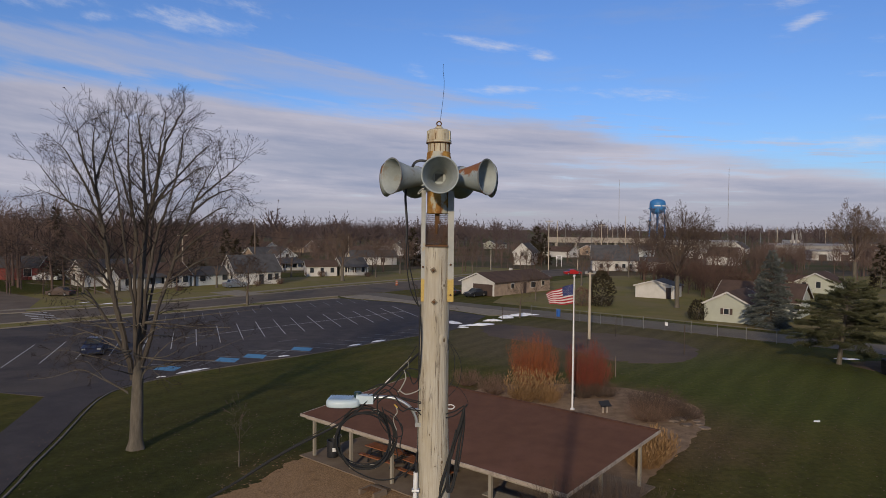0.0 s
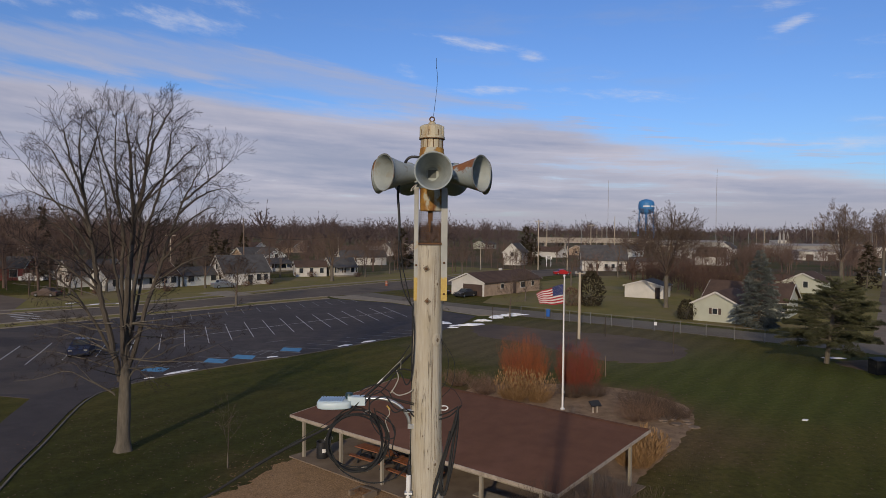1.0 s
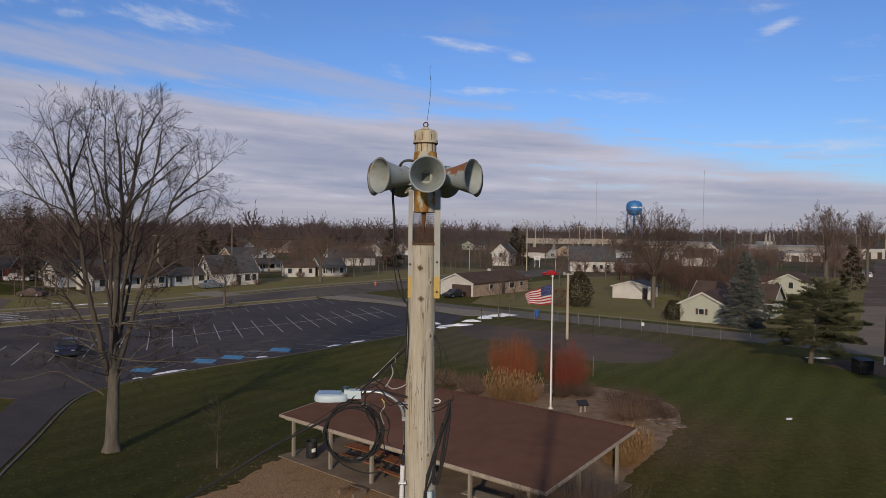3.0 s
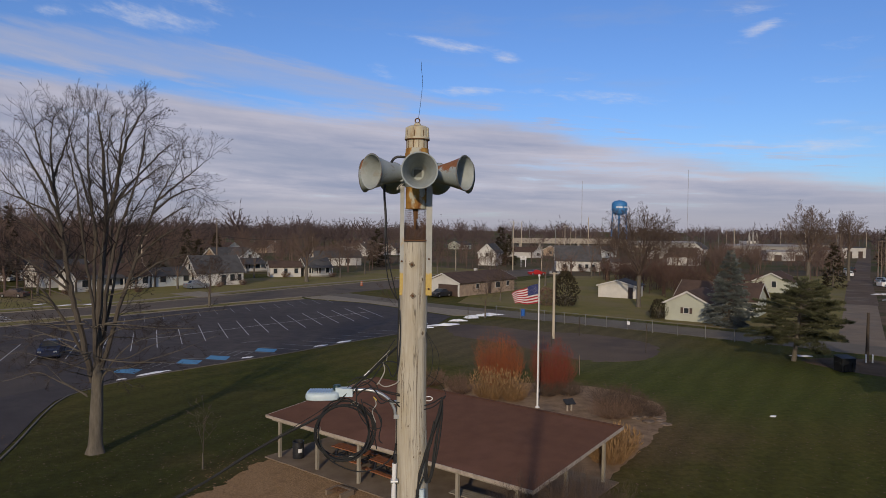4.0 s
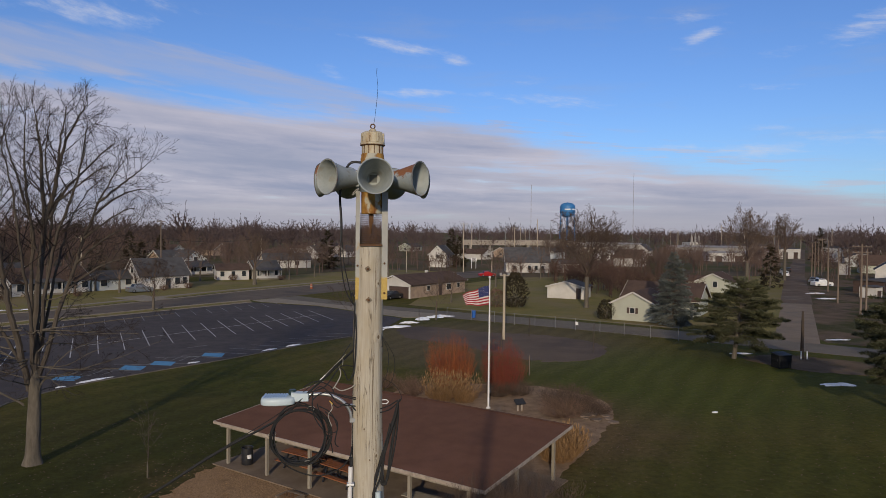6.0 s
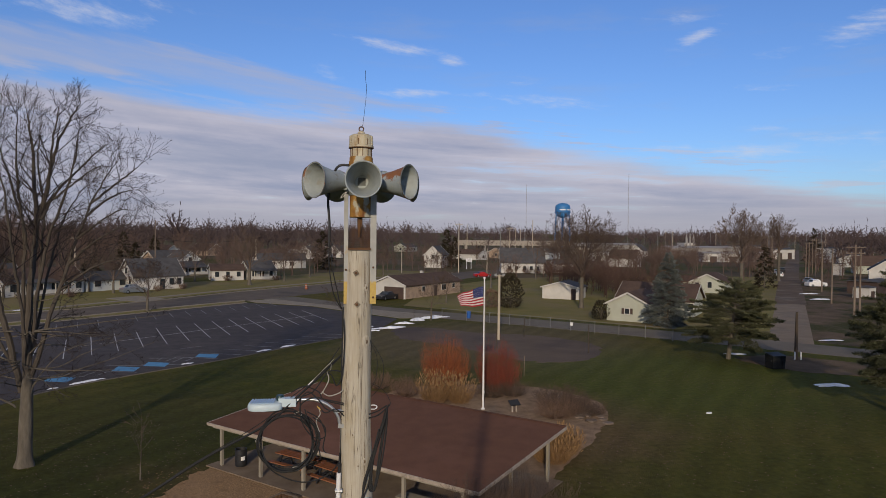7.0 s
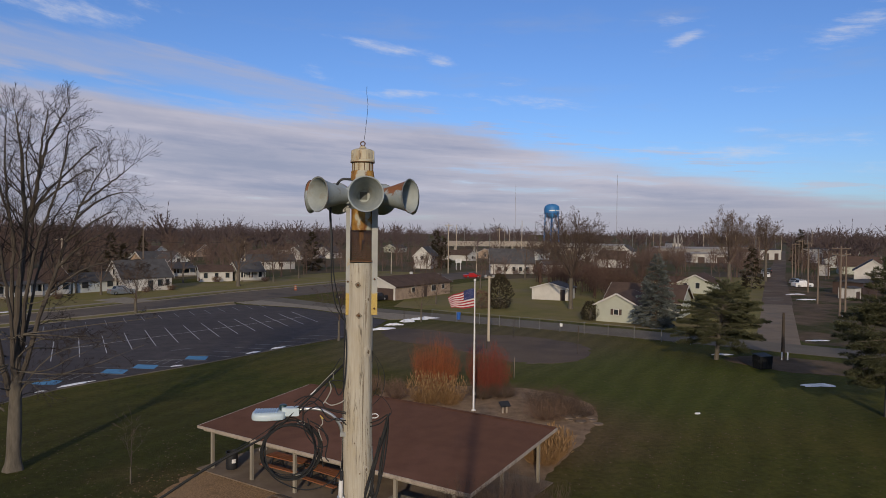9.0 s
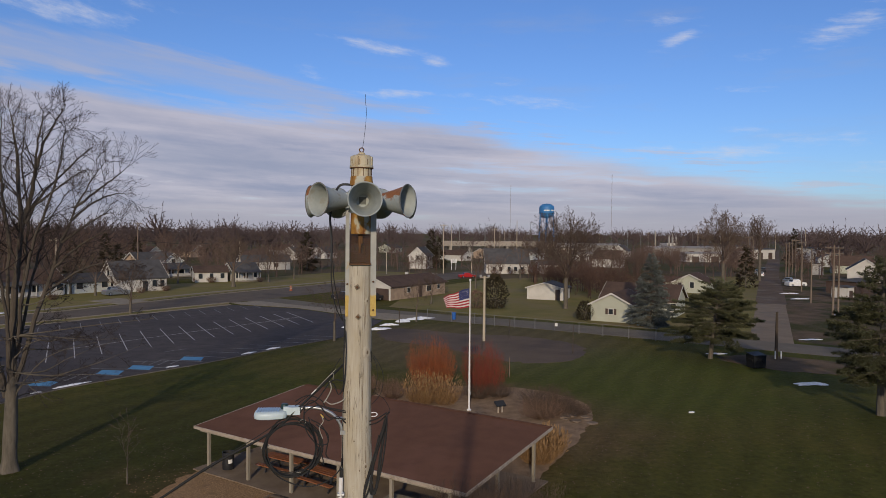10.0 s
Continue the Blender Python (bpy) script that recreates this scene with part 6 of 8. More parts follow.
part("drum", Geo().lathe([(0.28, 0), (0.295, 0.02), (0.295, 0.27), (0.305, 0.28), (0.305, 0.30), (0.295, 0.31), (0.295, 0.58), (0.305, 0.59), (0.305, 0.61), (0.295, 0.62), (0.295, 0.85), (0.305, 0.86), (0.305, 0.88), (0.27, 0.88), (0.27, 0.4)], 28), "black", drum, smooth=True)
part("label_plate", Geo().tube([(0.2975 * math.cos(a), 0.2975 * math.sin(a), 0.42) for a in [radians(-80 + 6 * i) for i in range(8)]], 0.006, 4).add([v for a in [radians(-80 + 6 * i) for i in range(8)] for v in ((0.3 * math.cos(a), 0.3 * math.sin(a), 0.34), (0.3 * math.cos(a), 0.3 * math.sin(a), 0.54))], [(2 * i, 2 * i + 2, 2 * i + 3, 2 * i + 1) for i in range(7)]), "pvc", drum, "white label")

# ---- flagpole ----
FX, FY = 8.07, 47.7
fp = thing("flagpole", "tall white flagpole in the planting bed", "flagpole", pose(FX, FY, 0))
part("pole", Geo().lathe([(0.07, 0), (0.068, 0.3), (0.058, 3), (0.035, 9.0)], 14), "polewhite", fp, smooth=True)
part("finial", Geo().lathe([(0.03, 9.0), (0.075, 9.03), (0.09, 9.08), (0.075, 9.14), (0.02, 9.17)], 14), "polewhite", fp, smooth=True)
part("base_collar", Geo().lathe([(0.16, 0), (0.16, 0.05), (0.10, 0.12)], 14), "polewhite", fp)
part("halyard", Geo().tube([(0.08, -0.06, 1.2), (0.06, -0.06, 8.9)], 0.006, 4), "cablegrey", fp)
part("cleat", Geo().box((0.09, -0.05, 1.2), (0.04, 0.05, 0.16)), "steel", fp)
flag = thing("flag", "striped red and white flag with a blue starred canton", "flag", pose(FX, FY, 0))
HOI, FLY, ZT = 1.30, 2.05, 8.52


def cloth(u, v):
    """The place of the flag's cloth, u along the fly and v down the hoist, both 0 to 1."""
    w = 0.13 * u * math.sin(7.5 * u + 1.2 * v + 0.5) + 0.05 * u * math.sin(15 * u - 2 * v)
    narrow = 1 - 0.42 * u ** 1.5
    return (-0.06 - FLY * 0.88 * u - 0.02 * math.sin(9 * u) + 0.28 * u * v, 0.35 * u - 1.5 * w, ZT - HOI * (v * narrow + 0.50 * u ** 1.1) + 0.06 * u * math.sin(9 * u + 0.6) + 0.05 * math.sin(6 * u) * (0.5 - v))


def cloth_patch(u0, u1, v0, v1, n, lift=0.0):
    g = Geo()
    for s in (1, -1):
        k = len(g.v)
        for i in range(n + 1):
            u = u0 + (u1 - u0) * i / n
            for v in (v0, v1):
                p = cloth(u, v)
                g.v.append((p[0], p[1] - s * (0.003 + lift), p[2]))
        g.f += [(k + 2 * i, k + 2 * i + 1, k + 2 * i + 3, k + 2 * i + 2)[::s] for i in range(n)]
    return g


for i in range(13):
    part("stripe", cloth_patch(0.40 if i < 7 else 0.0, 1.0, i / 13, (i + 1) / 13, 26), "flag_white" if i % 2 else "flag_red", flag, "white stripe" if i % 2 else "red stripe", True)
part("canton", cloth_patch(0.0, 0.40, 0.0, 7 / 13, 12), "flag_blue", flag, "dark blue canton", True)
g = Geo()
for r in range(9):
    for c in range(6 - r % 2):
        u, v = 0.40 * (c + 0.5 + 0.5 * (r % 2)) / 6, 7 / 13 * (r + 0.5) / 9
        for s in (1, -1):
            p = Vector(cloth(u, v)) - Vector((0, s * 0.008, 0))
            a = [(p.x + (0.016 if j % 2 == 0 else 0.006) * math.sin(j * math.pi / 5), p.y, p.z + (0.016 if j % 2 == 0 else 0.006) * math.cos(j * math.pi / 5)) for j in range(10)]
            g.add(a, [tuple(range(10))[::s]])
part("stars", g, "flag_white", flag, "rows of white stars")

# ---- posts and poles of the park ----
lp = thing("light_pole", "tan wooden light pole beside the ball field", "light pole", pose(14.9, 77.6, 0))
part("shaft", Geo().lathe([(0.17, -0.2), (0.16, 2), (0.13, 7.45)], 12), "lightpole", lp, smooth=True)
part("crossarm", Geo().box((0, 0, 7.3), (1.1, 0.1, 0.1)), "lightpole", lp)
for x in (-0.45, 0.45):
    part("floodlight", Geo().box((x, -0.12, 7.45), (0.3, 0.2, 0.22), taper=0.75), "fence", lp)
fence = thing("park_fence", "low grey chain-link fence along the lane", "fence", kind="")
FL = [(10.5, 96.8), (13.6, 94.3), (16.4, 91.9), (18.7, 89.8), (21.0, 88.0), (23.2, 86.2), (25.3, 84.4), (27.7, 82.2), (30.0, 80.2), (32.4, 78.1), (34.8, 76.0), (37.2, 73.8)]
for x, y in FL:
    part("post", Geo().lathe([(0.035, 0), (0.035, 1.5), (0.02, 1.53)], 8, Matrix.Translation((x, y, 0))), "fence", fence)
for (ax, ay), (bx, by) in zip(FL, FL[1:]):
    part("top_rail", Geo().tube([(ax, ay, 1.45), (bx, by, 1.45)], 0.022, 5), "fence", fence)
    g = Geo()
    L = math.hypot(bx - ax, by - ay)
    for i in range(int(L / 0.30)):
        f0, f1 = i * 0.30 / L, min((i * 0.30 + 1.4) / L, 1.0)
        h = (f1 - f0) * L
        g.tube([(ax + (bx - ax) * f0, ay + (by - ay) * f0, 0.05), (ax + (bx - ax) * f1, ay + (by - ay) * f1, 0.05 + h)], 0.004, 3, False)
        g.tube([(ax + (bx - ax) * f0, ay + (by - ay) * f0, 1.45), (ax + (bx - ax) * f1, ay + (by - ay) * f1, 1.45 - h)], 0.004, 3, False)
    part("mesh_wire", g, "fence", fence)
part("sign_plate", Geo().box((25.4, 84.2, 0.9), (0.36, 0.03, 0.4), -40), "pvc", fence, "white sign plate")
for x, y, h in ((22.5, 68.8, 2.9), (13.6, 72.0, 1.9), (6.2, 91.5, 2.2), (18.3, 79.6, 2.2)):
    solo("backstop_post", Geo().lathe([(0.04, -0.1), (0.04, h), (0.02, h + 0.04)], 8, Matrix.Translation((x, y, 0))), "darkpole", "dark steel post at the ball field", "post", group="ball field posts")
st = thing("marker_stake", "thin wooden stake in the grass", "stake", pose(13.4, 58.3, 0))
part("stake", Geo().box((0, 0, 0.85), (0.05, 0.05, 1.7)), "upole", st)
bn = thing("blue_bin", "bright blue plastic litter bin by the lane", "litter bin", pose(14.3, 97.0, 0))
part("body", Geo().lathe([(0.26, 0), (0.30, 0.85), (0.32, 0.87), (0.32, 0.92), (0.25, 0.94)], 18), "binblue", bn, smooth=True)
part("lid", Geo().lathe([(0.33, 0.92), (0.33, 0.96), (0.22, 1.03), (0.05, 1.05)], 18), "binblue", bn, smooth=True)
le = thing("plaque_stand", "dark slanted plaque on pale posts in the bed", "plaque", pose(10.1, 46.9, 0.015, 0, 0, 20))
part("plaque", Geo().box(None, (0.75, 0.5, 0.06), m=Matrix.Translation((0, 0, 0.62)) @ Matrix.Rotation(radians(32), 4, "X")), "black", le)
for s in (-1, 1):
    part("post", Geo().box((s * 0.16, 0, 0.28), (0.09, 0.09, 0.6)), "trimpaint", le)
solo("litter_scrap", Geo().slab(blob(23.4, 45.6, 0.25, 0.12, 10, 4, 10), 0.0, 0.06), "snow", "small scrap of old snow on grass", "snow")

gr = thing("park_grill", "low stained concrete block grill with a steel grate", "grill", pose(-3.6, 32.3, 0.012, 0, 0, -38))
for s in (-1, 1):
    part("side_block", Geo().box((s * 0.45, 0, 0.12), (0.14, 0.8, 0.24)), "slab", gr)
part("back_block", Geo().box((0, 0.35, 0.12), (0.76, 0.14, 0.24)), "slab", gr)
for k in range(7):
    part("grate_bar", Geo().tube([(-0.42, -0.3 + 0.09 * k, 0.23), (0.42, -0.3 + 0.09 * k, 0.23)], 0.012, 5), "rustdark", gr)
# fallen leaves and wood chips, too many to count
rng = random.Random(404)
for name, label, area, material, count in (("fallen_leaves", "dry brown leaves scattered over gravel and grass", ((-11, 4), (27, 37)), "reed", 1500), ("wood_chips", "loose wood chips and twigs on the bed", ((2, 16.5), (38, 54)), "brush", 1600), ("leaf_scatter", "dead leaves fallen under the bare tree", ((-24, -8), (31, 46)), "brush", 900), ("lawn_leaves", "dry leaves blown over the lawn", ((10, 34), (28, 60)), "brush", 1500)):
    g = Geo()
    for k in range(count):
        x, y = rng.uniform(*area[0]), rng.uniform(*area[1])
        a, s = rng.uniform(0, 6.28), rng.uniform(0.03, 0.075)
        c, d = math.cos(a) * s, math.sin(a) * s
        z = 0.02 + rng.uniform(0, 0.02)
        g.add([(x - c, y - d, z), (x + d * 0.6, y - c * 0.6, z + 0.02), (x + c, y + d, z + 0.005), (x - d * 0.6, y + c * 0.6, z + 0.015)], [(0, 1, 2, 3)])
    solo(name, g, material, label, "leaves", kind="stuff")

# ---- the large bare tree by the car park ----
rng = random.Random(12)
big = thing("maple_tree", "large leafless tree with many upright limbs on the grass", "tree", pose(-17.35, 38.2, 0))
g = Geo()
levels, n = 18, 22
for i in range(levels + 1):
    z = -0.2 + 5.5 * i / levels
    flare = 0.325 + 0.20 * math.exp(-max(z, 0) * 3.6) - 0.02 * max(0, z - 2.0) - 0.22 * max(0, z - 4.3)
    for j in range(n):
        a = 2 * math.pi * j / n
        k = 1 + 0.05 * math.cos(3 * a + 0.6 * z) + 0.04 * noise.noise((math.cos(a) * 2, math.sin(a) * 2, z * 1.3)) + 0.10 * math.exp(-max(z, 0) * 3) * math.cos(5 * a + 1)
        g.v.append((flare * k * math.cos(a) + 0.04 * z, flare * k * math.sin(a), z))
for i in range(levels):
    for j in range(n):
        a, b = i * n + j, i * n + (j + 1) % n
        g.f.append((a, b, b + n, a + n))
g.f.append(tuple(range(levels * n, (levels + 1) * n)))
part("trunk", g, "bark", big, smooth=True)
def bough(r0, *pts):
    BOUGHS.append((r0, pts))


BOUGHS = []
bough(0.17, (-0.11, 0.0, 3.81), (-0.69, -0.11, 6.67), (-1.1, -0.2, 8.53), (-1.36, -0.27, 10.67), (-1.56, -0.34, 12.5), (-1.76, -0.41, 14.01), (-1.96, -0.48, 15.81), (-1.91, -0.54, 17.61), (-1.74, -0.6, 18.75))
bough(0.07, (-1.61, -0.25, 12.5), (-1.9, -0.83, 14.14), (-2.32, -1.26, 15.44), (-2.83, -1.64, 16.71), (-2.99, -2.0, 17.09))
bough(0.06, (-1.45, -0.2, 11.58), (-2.46, 0.36, 13.12), (-3.78, 0.78, 13.74), (-5.27, 1.15, 14.38), (-6.1, 1.5, 14.61))
bough(0.06, (-1.76, -0.3, 13.71), (-2.04, -1.21, 16.03), (-1.95, -1.89, 17.26), (-1.84, -2.5, 17.87))
bough(0.05, (-1.88, -0.4, 15.22), (-1.77, 0.6, 17.16), (-1.82, 1.34, 18.52), (-1.88, 2.0, 19.3))
bough(0.2, (0.11, 0.0, 3.81), (0.19, 0.06, 7.9), (0.43, 0.11, 10.67), (0.55, 0.15, 12.67), (0.48, 0.19, 14.67), (0.35, 0.23, 16.82), (0.15, 0.27, 18.35), (-0.03, 0.3, 19.43))
bough(0.13, (0.57, 0.1, 12.52), (0.97, 0.35, 14.53), (1.2, 0.53, 16.25), (1.51, 0.7, 17.66), (2.14, 0.85, 19.08), (2.46, 1.0, 19.76))
bough(0.06, (1.14, 0.1, 14.67), (1.65, -0.56, 16.73), (2.09, -1.06, 18.44), (2.44, -1.5, 19.08))
bough(0.07, (0.82, 0.1, 12.98), (1.23, 0.89, 14.57), (2.1, 1.48, 15.88), (3.03, 2.01, 17.22), (3.17, 2.5, 17.55))
bough(0.05, (1.01, 0.1, 13.75), (2.49, -0.98, 14.61), (4.0, -1.78, 15.58), (4.8, -2.5, 15.78))
bough(0.09, (0.02, 0.0, 5.05), (-0.27, 0.52, 9.09), (-0.38, 0.91, 12.21), (-0.92, 1.26, 14.1), (-1.71, 1.59, 16.34), (-2.27, 1.9, 18.13), (-2.51, 2.2, 19.06))
bough(0.06, (0.19, 0.1, 11.29), (0.17, -0.72, 14.01), (0.3, -1.34, 16.33), (0.63, -1.89, 18.0), (0.79, -2.4, 18.57))
bough(0.11, (0.33, 0.0, 4.44), (1.17, 0.24, 7.73), (1.79, 0.42, 9.74), (2.3, 0.57, 11.76), (2.93, 0.72, 13.79), (3.77, 0.86, 15.52), (4.42, 1.0, 16.67))
bough(0.055, (2.96, 0.1, 13.15), (3.88, 0.97, 14.28), (4.61, 1.62, 14.74), (5.01, 2.2, 14.81))
bough(0.055, (2.55, 0.1, 11.92), (3.6, -0.36, 12.69), (4.78, -0.7, 13.45), (5.44, -1.0, 13.6))
bough(0.07, (-0.45, 0.0, 5.05), (-1.6, -0.33, 7.46), (-2.44, -0.57, 8.79), (-3.47, -0.79, 9.77), (-4.05, -1.0, 10.43))
bough(0.07, (-0.36, 0.0, 4.74), (-1.33, 0.55, 7.82), (-2.32, 0.96, 9.67), (-3.47, 1.33, 11.55), (-4.95, 1.67, 12.81), (-6.0, 2.0, 13.43))
bough(0.07, (0.27, 0.0, 5.06), (0.53, 0.83, 8.44), (0.78, 1.44, 10.94), (1.07, 1.99, 12.87), (1.68, 2.51, 14.51), (1.98, 3.0, 15.13))
bough(0.08, (0.08, 0.0, 4.43), (0.28, -0.76, 7.99), (0.23, -1.33, 10.43), (0.2, -1.84, 12.79), (0.15, -2.31, 14.78), (0.02, -2.77, 16.44), (0.19, -3.2, 17.15))
bough(0.08, (0.21, 0.0, 5.06), (0.38, 0.76, 9.08), (0.32, 1.33, 11.58), (0.17, 1.84, 13.82), (-0.3, 2.31, 16.11), (-0.39, 2.77, 18.28), (-0.49, 3.2, 19.34))
bough(0.08, (0.34, 0.0, 6.3), (1.18, -0.72, 10.11), (1.85, -1.25, 12.22), (2.65, -1.72, 13.97), (3.37, -2.17, 15.96), (3.75, -2.59, 17.47), (4.33, -3.0, 17.87))
bough(0.034, (0.18, 0.0, 5.68), (1.23, -0.25, 6.62), (2.39, -0.43, 6.76), (3.74, -0.6, 6.74))
bough(0.034, (0.33, 0.0, 3.97), (1.74, -0.37, 5.67), (3.08, -0.65, 6.34), (4.54, -0.9, 6.7))
bough(0.032, (0.17, 0.0, 3.35), (0.93, -0.5, 4.55), (1.8, -0.87, 4.15), (2.63, -1.2, 3.81))
bough(0.038, (-0.36, 0.0, 3.03), (-2.03, -0.26, 4.06), (-2.85, -0.46, 4.4), (-4.29, -0.64, 4.02), (-5.42, -0.8, 3.92))
bough(0.032, (-0.43, 0.0, 3.12), (-1.38, -0.62, 3.99), (-2.04, -1.08, 4.99), (-2.86, -1.5, 4.91))
bough(0.032, (-0.35, 0.0, 5.2), (-2.65, 0.33, 6.27), (-3.89, 0.58, 6.06), (-5.3, 0.8, 6.17))
bough(0.03, (-0.42, 0.0, 4.49), (-2.75, 0.5, 4.99), (-4.54, 0.87, 5.21), (-6.04, 1.2, 4.75))
bough(0.06, (2.0, 0.45, 10.4), (3.2, 0.1, 11.6), (4.5, -0.3, 12.4), (5.6, -0.6, 12.9))
bough(0.06, (1.6, 0.35, 9.0), (2.9, 0.9, 10.2), (4.0, 1.4, 10.7), (5.0, 1.7, 10.9))
bough(0.055, (3.0, 0.72, 13.9), (4.3, 0.4, 15.0), (5.3, 0.0, 15.7), (6.0, -0.2, 16.3))
bough(0.06, (-1.1, -0.2, 8.6), (-2.5, -0.7, 10.0), (-3.9, -1.1, 11.1), (-5.3, -1.4, 11.9))
bough(0.055, (-1.4, -0.3, 11.0), (-2.6, -0.9, 13.2), (-3.7, -1.4, 15.0), (-4.5, -1.7, 16.3))
for k in range(28):       # thin low branches that wander outwards
    a, z0, ln = k * 2.4 + rng.uniform(-0.4, 0.4), rng.uniform(3.4, 8.8), rng.uniform(3.2, 6.6)
    c, d, lift = math.cos(a), math.sin(a), rng.uniform(-0.16, 0.35)
    ln *= 0.72 if lift < 0.02 else 1.0
    r = 0.25 + 0.10 * (z0 - 4)
    bough(0.043, *[((r + ln * f) * c + rng.gauss(0, 0.12), (r + ln * f) * d * 0.8 + rng.gauss(0, 0.12), z0 + ln * lift * f + rng.gauss(0, 0.15)) for f in (0, 0.3, 0.6, 1.0)])
for r0, pts in BOUGHS:
    g, tw = Geo(), Geo()
    line = smooth_line(pts, 5)
    line = [Vector((p.x + rng.gauss(0, 0.025), p.y + rng.gauss(0, 0.025), p.z if p.z < 9 else 9 + (p.z - 9) * 0.92)) for p in line]
    m = len(line)
    r0 *= 1.25 if 0.045 < r0 < 0.12 else 1.0
    rs = [max(r0 * (1 - i / (m - 1)) ** 0.8, 0.011) for i in range(m)]
    g.tube(line, rs, 8 if r0 > 0.045 else 5, False)
    total = sum((line[i + 1] - line[i]).length for i in range(m - 1))
    kids = int(total * (2.05 if r0 > 0.045 else 1.15))
    for j in range(kids):
        s = 0.26 + 0.74 * (j + rng.random()) / kids
        i = min(int(s * (m - 1)), m - 2)
        q = line[i].lerp(line[i + 1], s * (m - 1) - i)
        axis = (line[i + 1] - line[i]).normalized()
        side = axis.orthogonal().normalized()
        side.rotate(Matrix.Rotation(rng.uniform(0, 6.283), 3, axis))
        a = radians(rng.uniform(30, 64))
        ln = rng.uniform(1.7, 3.9) * (1.15 - 0.70 * s) * (0.9 if r0 > 0.045 else 0.5)
        limb(tw, q, axis * math.cos(a) + side * math.sin(a) + Vector((0, 0, 0.06)), ln, max(min(rs[i] * 0.40, 0.05), 0.015), 2, rng, (5, 3), 0.015, 0.03, (26, 52), (0.46, 0.80), 0.0082)
    li = part("limb", g, "limb_bark" if r0 > 0.045 else "bark", big, "bare grey limb", True)
    tagged(part("twig_spray", tw, "twig", li), "fine dark twigs", kind="stuff")

# two trees behind the camera, never in view, added to shade the left lawn
for x, y, h, k in ((-25.0, -16.0, 19.0, 901), (-14.0, -22.0, 18.0, 902)):
    bare_tree("unseen_shade_tree", x, y, h, 13.0, 0.38, 4.5, k, 12, (7, 5, 2), "unseen leafless tree added to shade the lawn", 0.02, "park trees")
bare_tree("sapling", -10.85, 35.7, 4.2, 1.5, 0.03, 0.8, 5, 3, (5, 3, 2), "thin leafless sapling on the grass", 0.006)
bare_tree("street_tree", -32.4, 106.9, 9.0, 9.5, 0.20, 1.8, 6, 10, (7, 5, 4), "small leafless street tree on the verge", 0.020)
bare_tree("yard_tree", -25.9, 156.0, 13.5, 10, 0.40, 3.5, 7, 9, (7, 5, 4), "leafless yard tree in front of a white house", 0.035)
bare_tree("shade_tree", 34.7, 109.6, 17.6, 17.0, 0.34, 5.0, 8, 24, (9, 7, 5), "tall leafless shade tree beside the garage", 0.014)
bare_tree("tall_tree", 81.5, 143.5, 19.8, 13.0, 0.42, 6.0, 9, 17, (9, 7, 5), "tall leafless tree behind the cream house", 0.018)
bare_tree("tall_tree", 109.5, 174.0, 19.5, 9.5, 0.40, 7.5, 10, 12, (9, 7, 4), "tall leafless tree beside the back street", 0.02)
bare_tree("young_tree", 8.8, 95.1, 6.5, 4.2, 0.10, 1.6, 14, 6, (6, 4, 3), "young leafless tree beside the snow heap", 0.014)
bare_tree("lot_tree", -2.0, 79.1, 8.0, 6.5, 0.13, 2.2, 16, 6, (6, 5, 4), "leafless tree at the edge of the car park", 0.012)
bare_tree("young_tree", 13.5, 118, 6.5, 6.5, 0.12, 1.4, 15, 6, (6, 5, 3), "young leafless tree in front of the ranch house", 0.018)


for k, (x, y, h, s) in enumerate(((-47.5, 136, 9.5, 7), (-66, 121, 8.5, 6.5), (-62.5, 127, 7, 5), (-53, 139, 9, 7), (-20, 170, 11, 8), (-40, 166, 10, 7), (-15, 182, 12, 9), (4, 178, 12, 9), (16, 162, 9, 7), (27, 150, 10, 8), (44, 178, 13, 9), (52, 168, 11, 8), (62, 160, 12, 9), (-84, 122, 12, 9))):
    bare_tree("yard_tree", x, y, h, s, 0.2, h * 0.22, 500 + k, 7, (5, 4, 3), "leafless brown tree in a front yard", 0.028, "yard trees")


# ---- evergreens and shrubs ----
def needles(g, p, d, length, width, rng):
    """A flat spray of needles: a bent leaf-like plate along d."""
    d = d.normalized()
    side = d.cross(Vector((0, 0, 1)))
    side = side.normalized() if side.length > 0.01 else Vector((1, 0, 0))
    up = side.cross(d)
    side = (side + up * rng.uniform(-0.6, 0.6)).normalized() * width
    q = p + d * length
    mid = p + d * length * 0.5 + up * width * 0.35
    g.add([p, mid + side, q, mid - side], [(0, 1, 2), (0, 2, 3)])


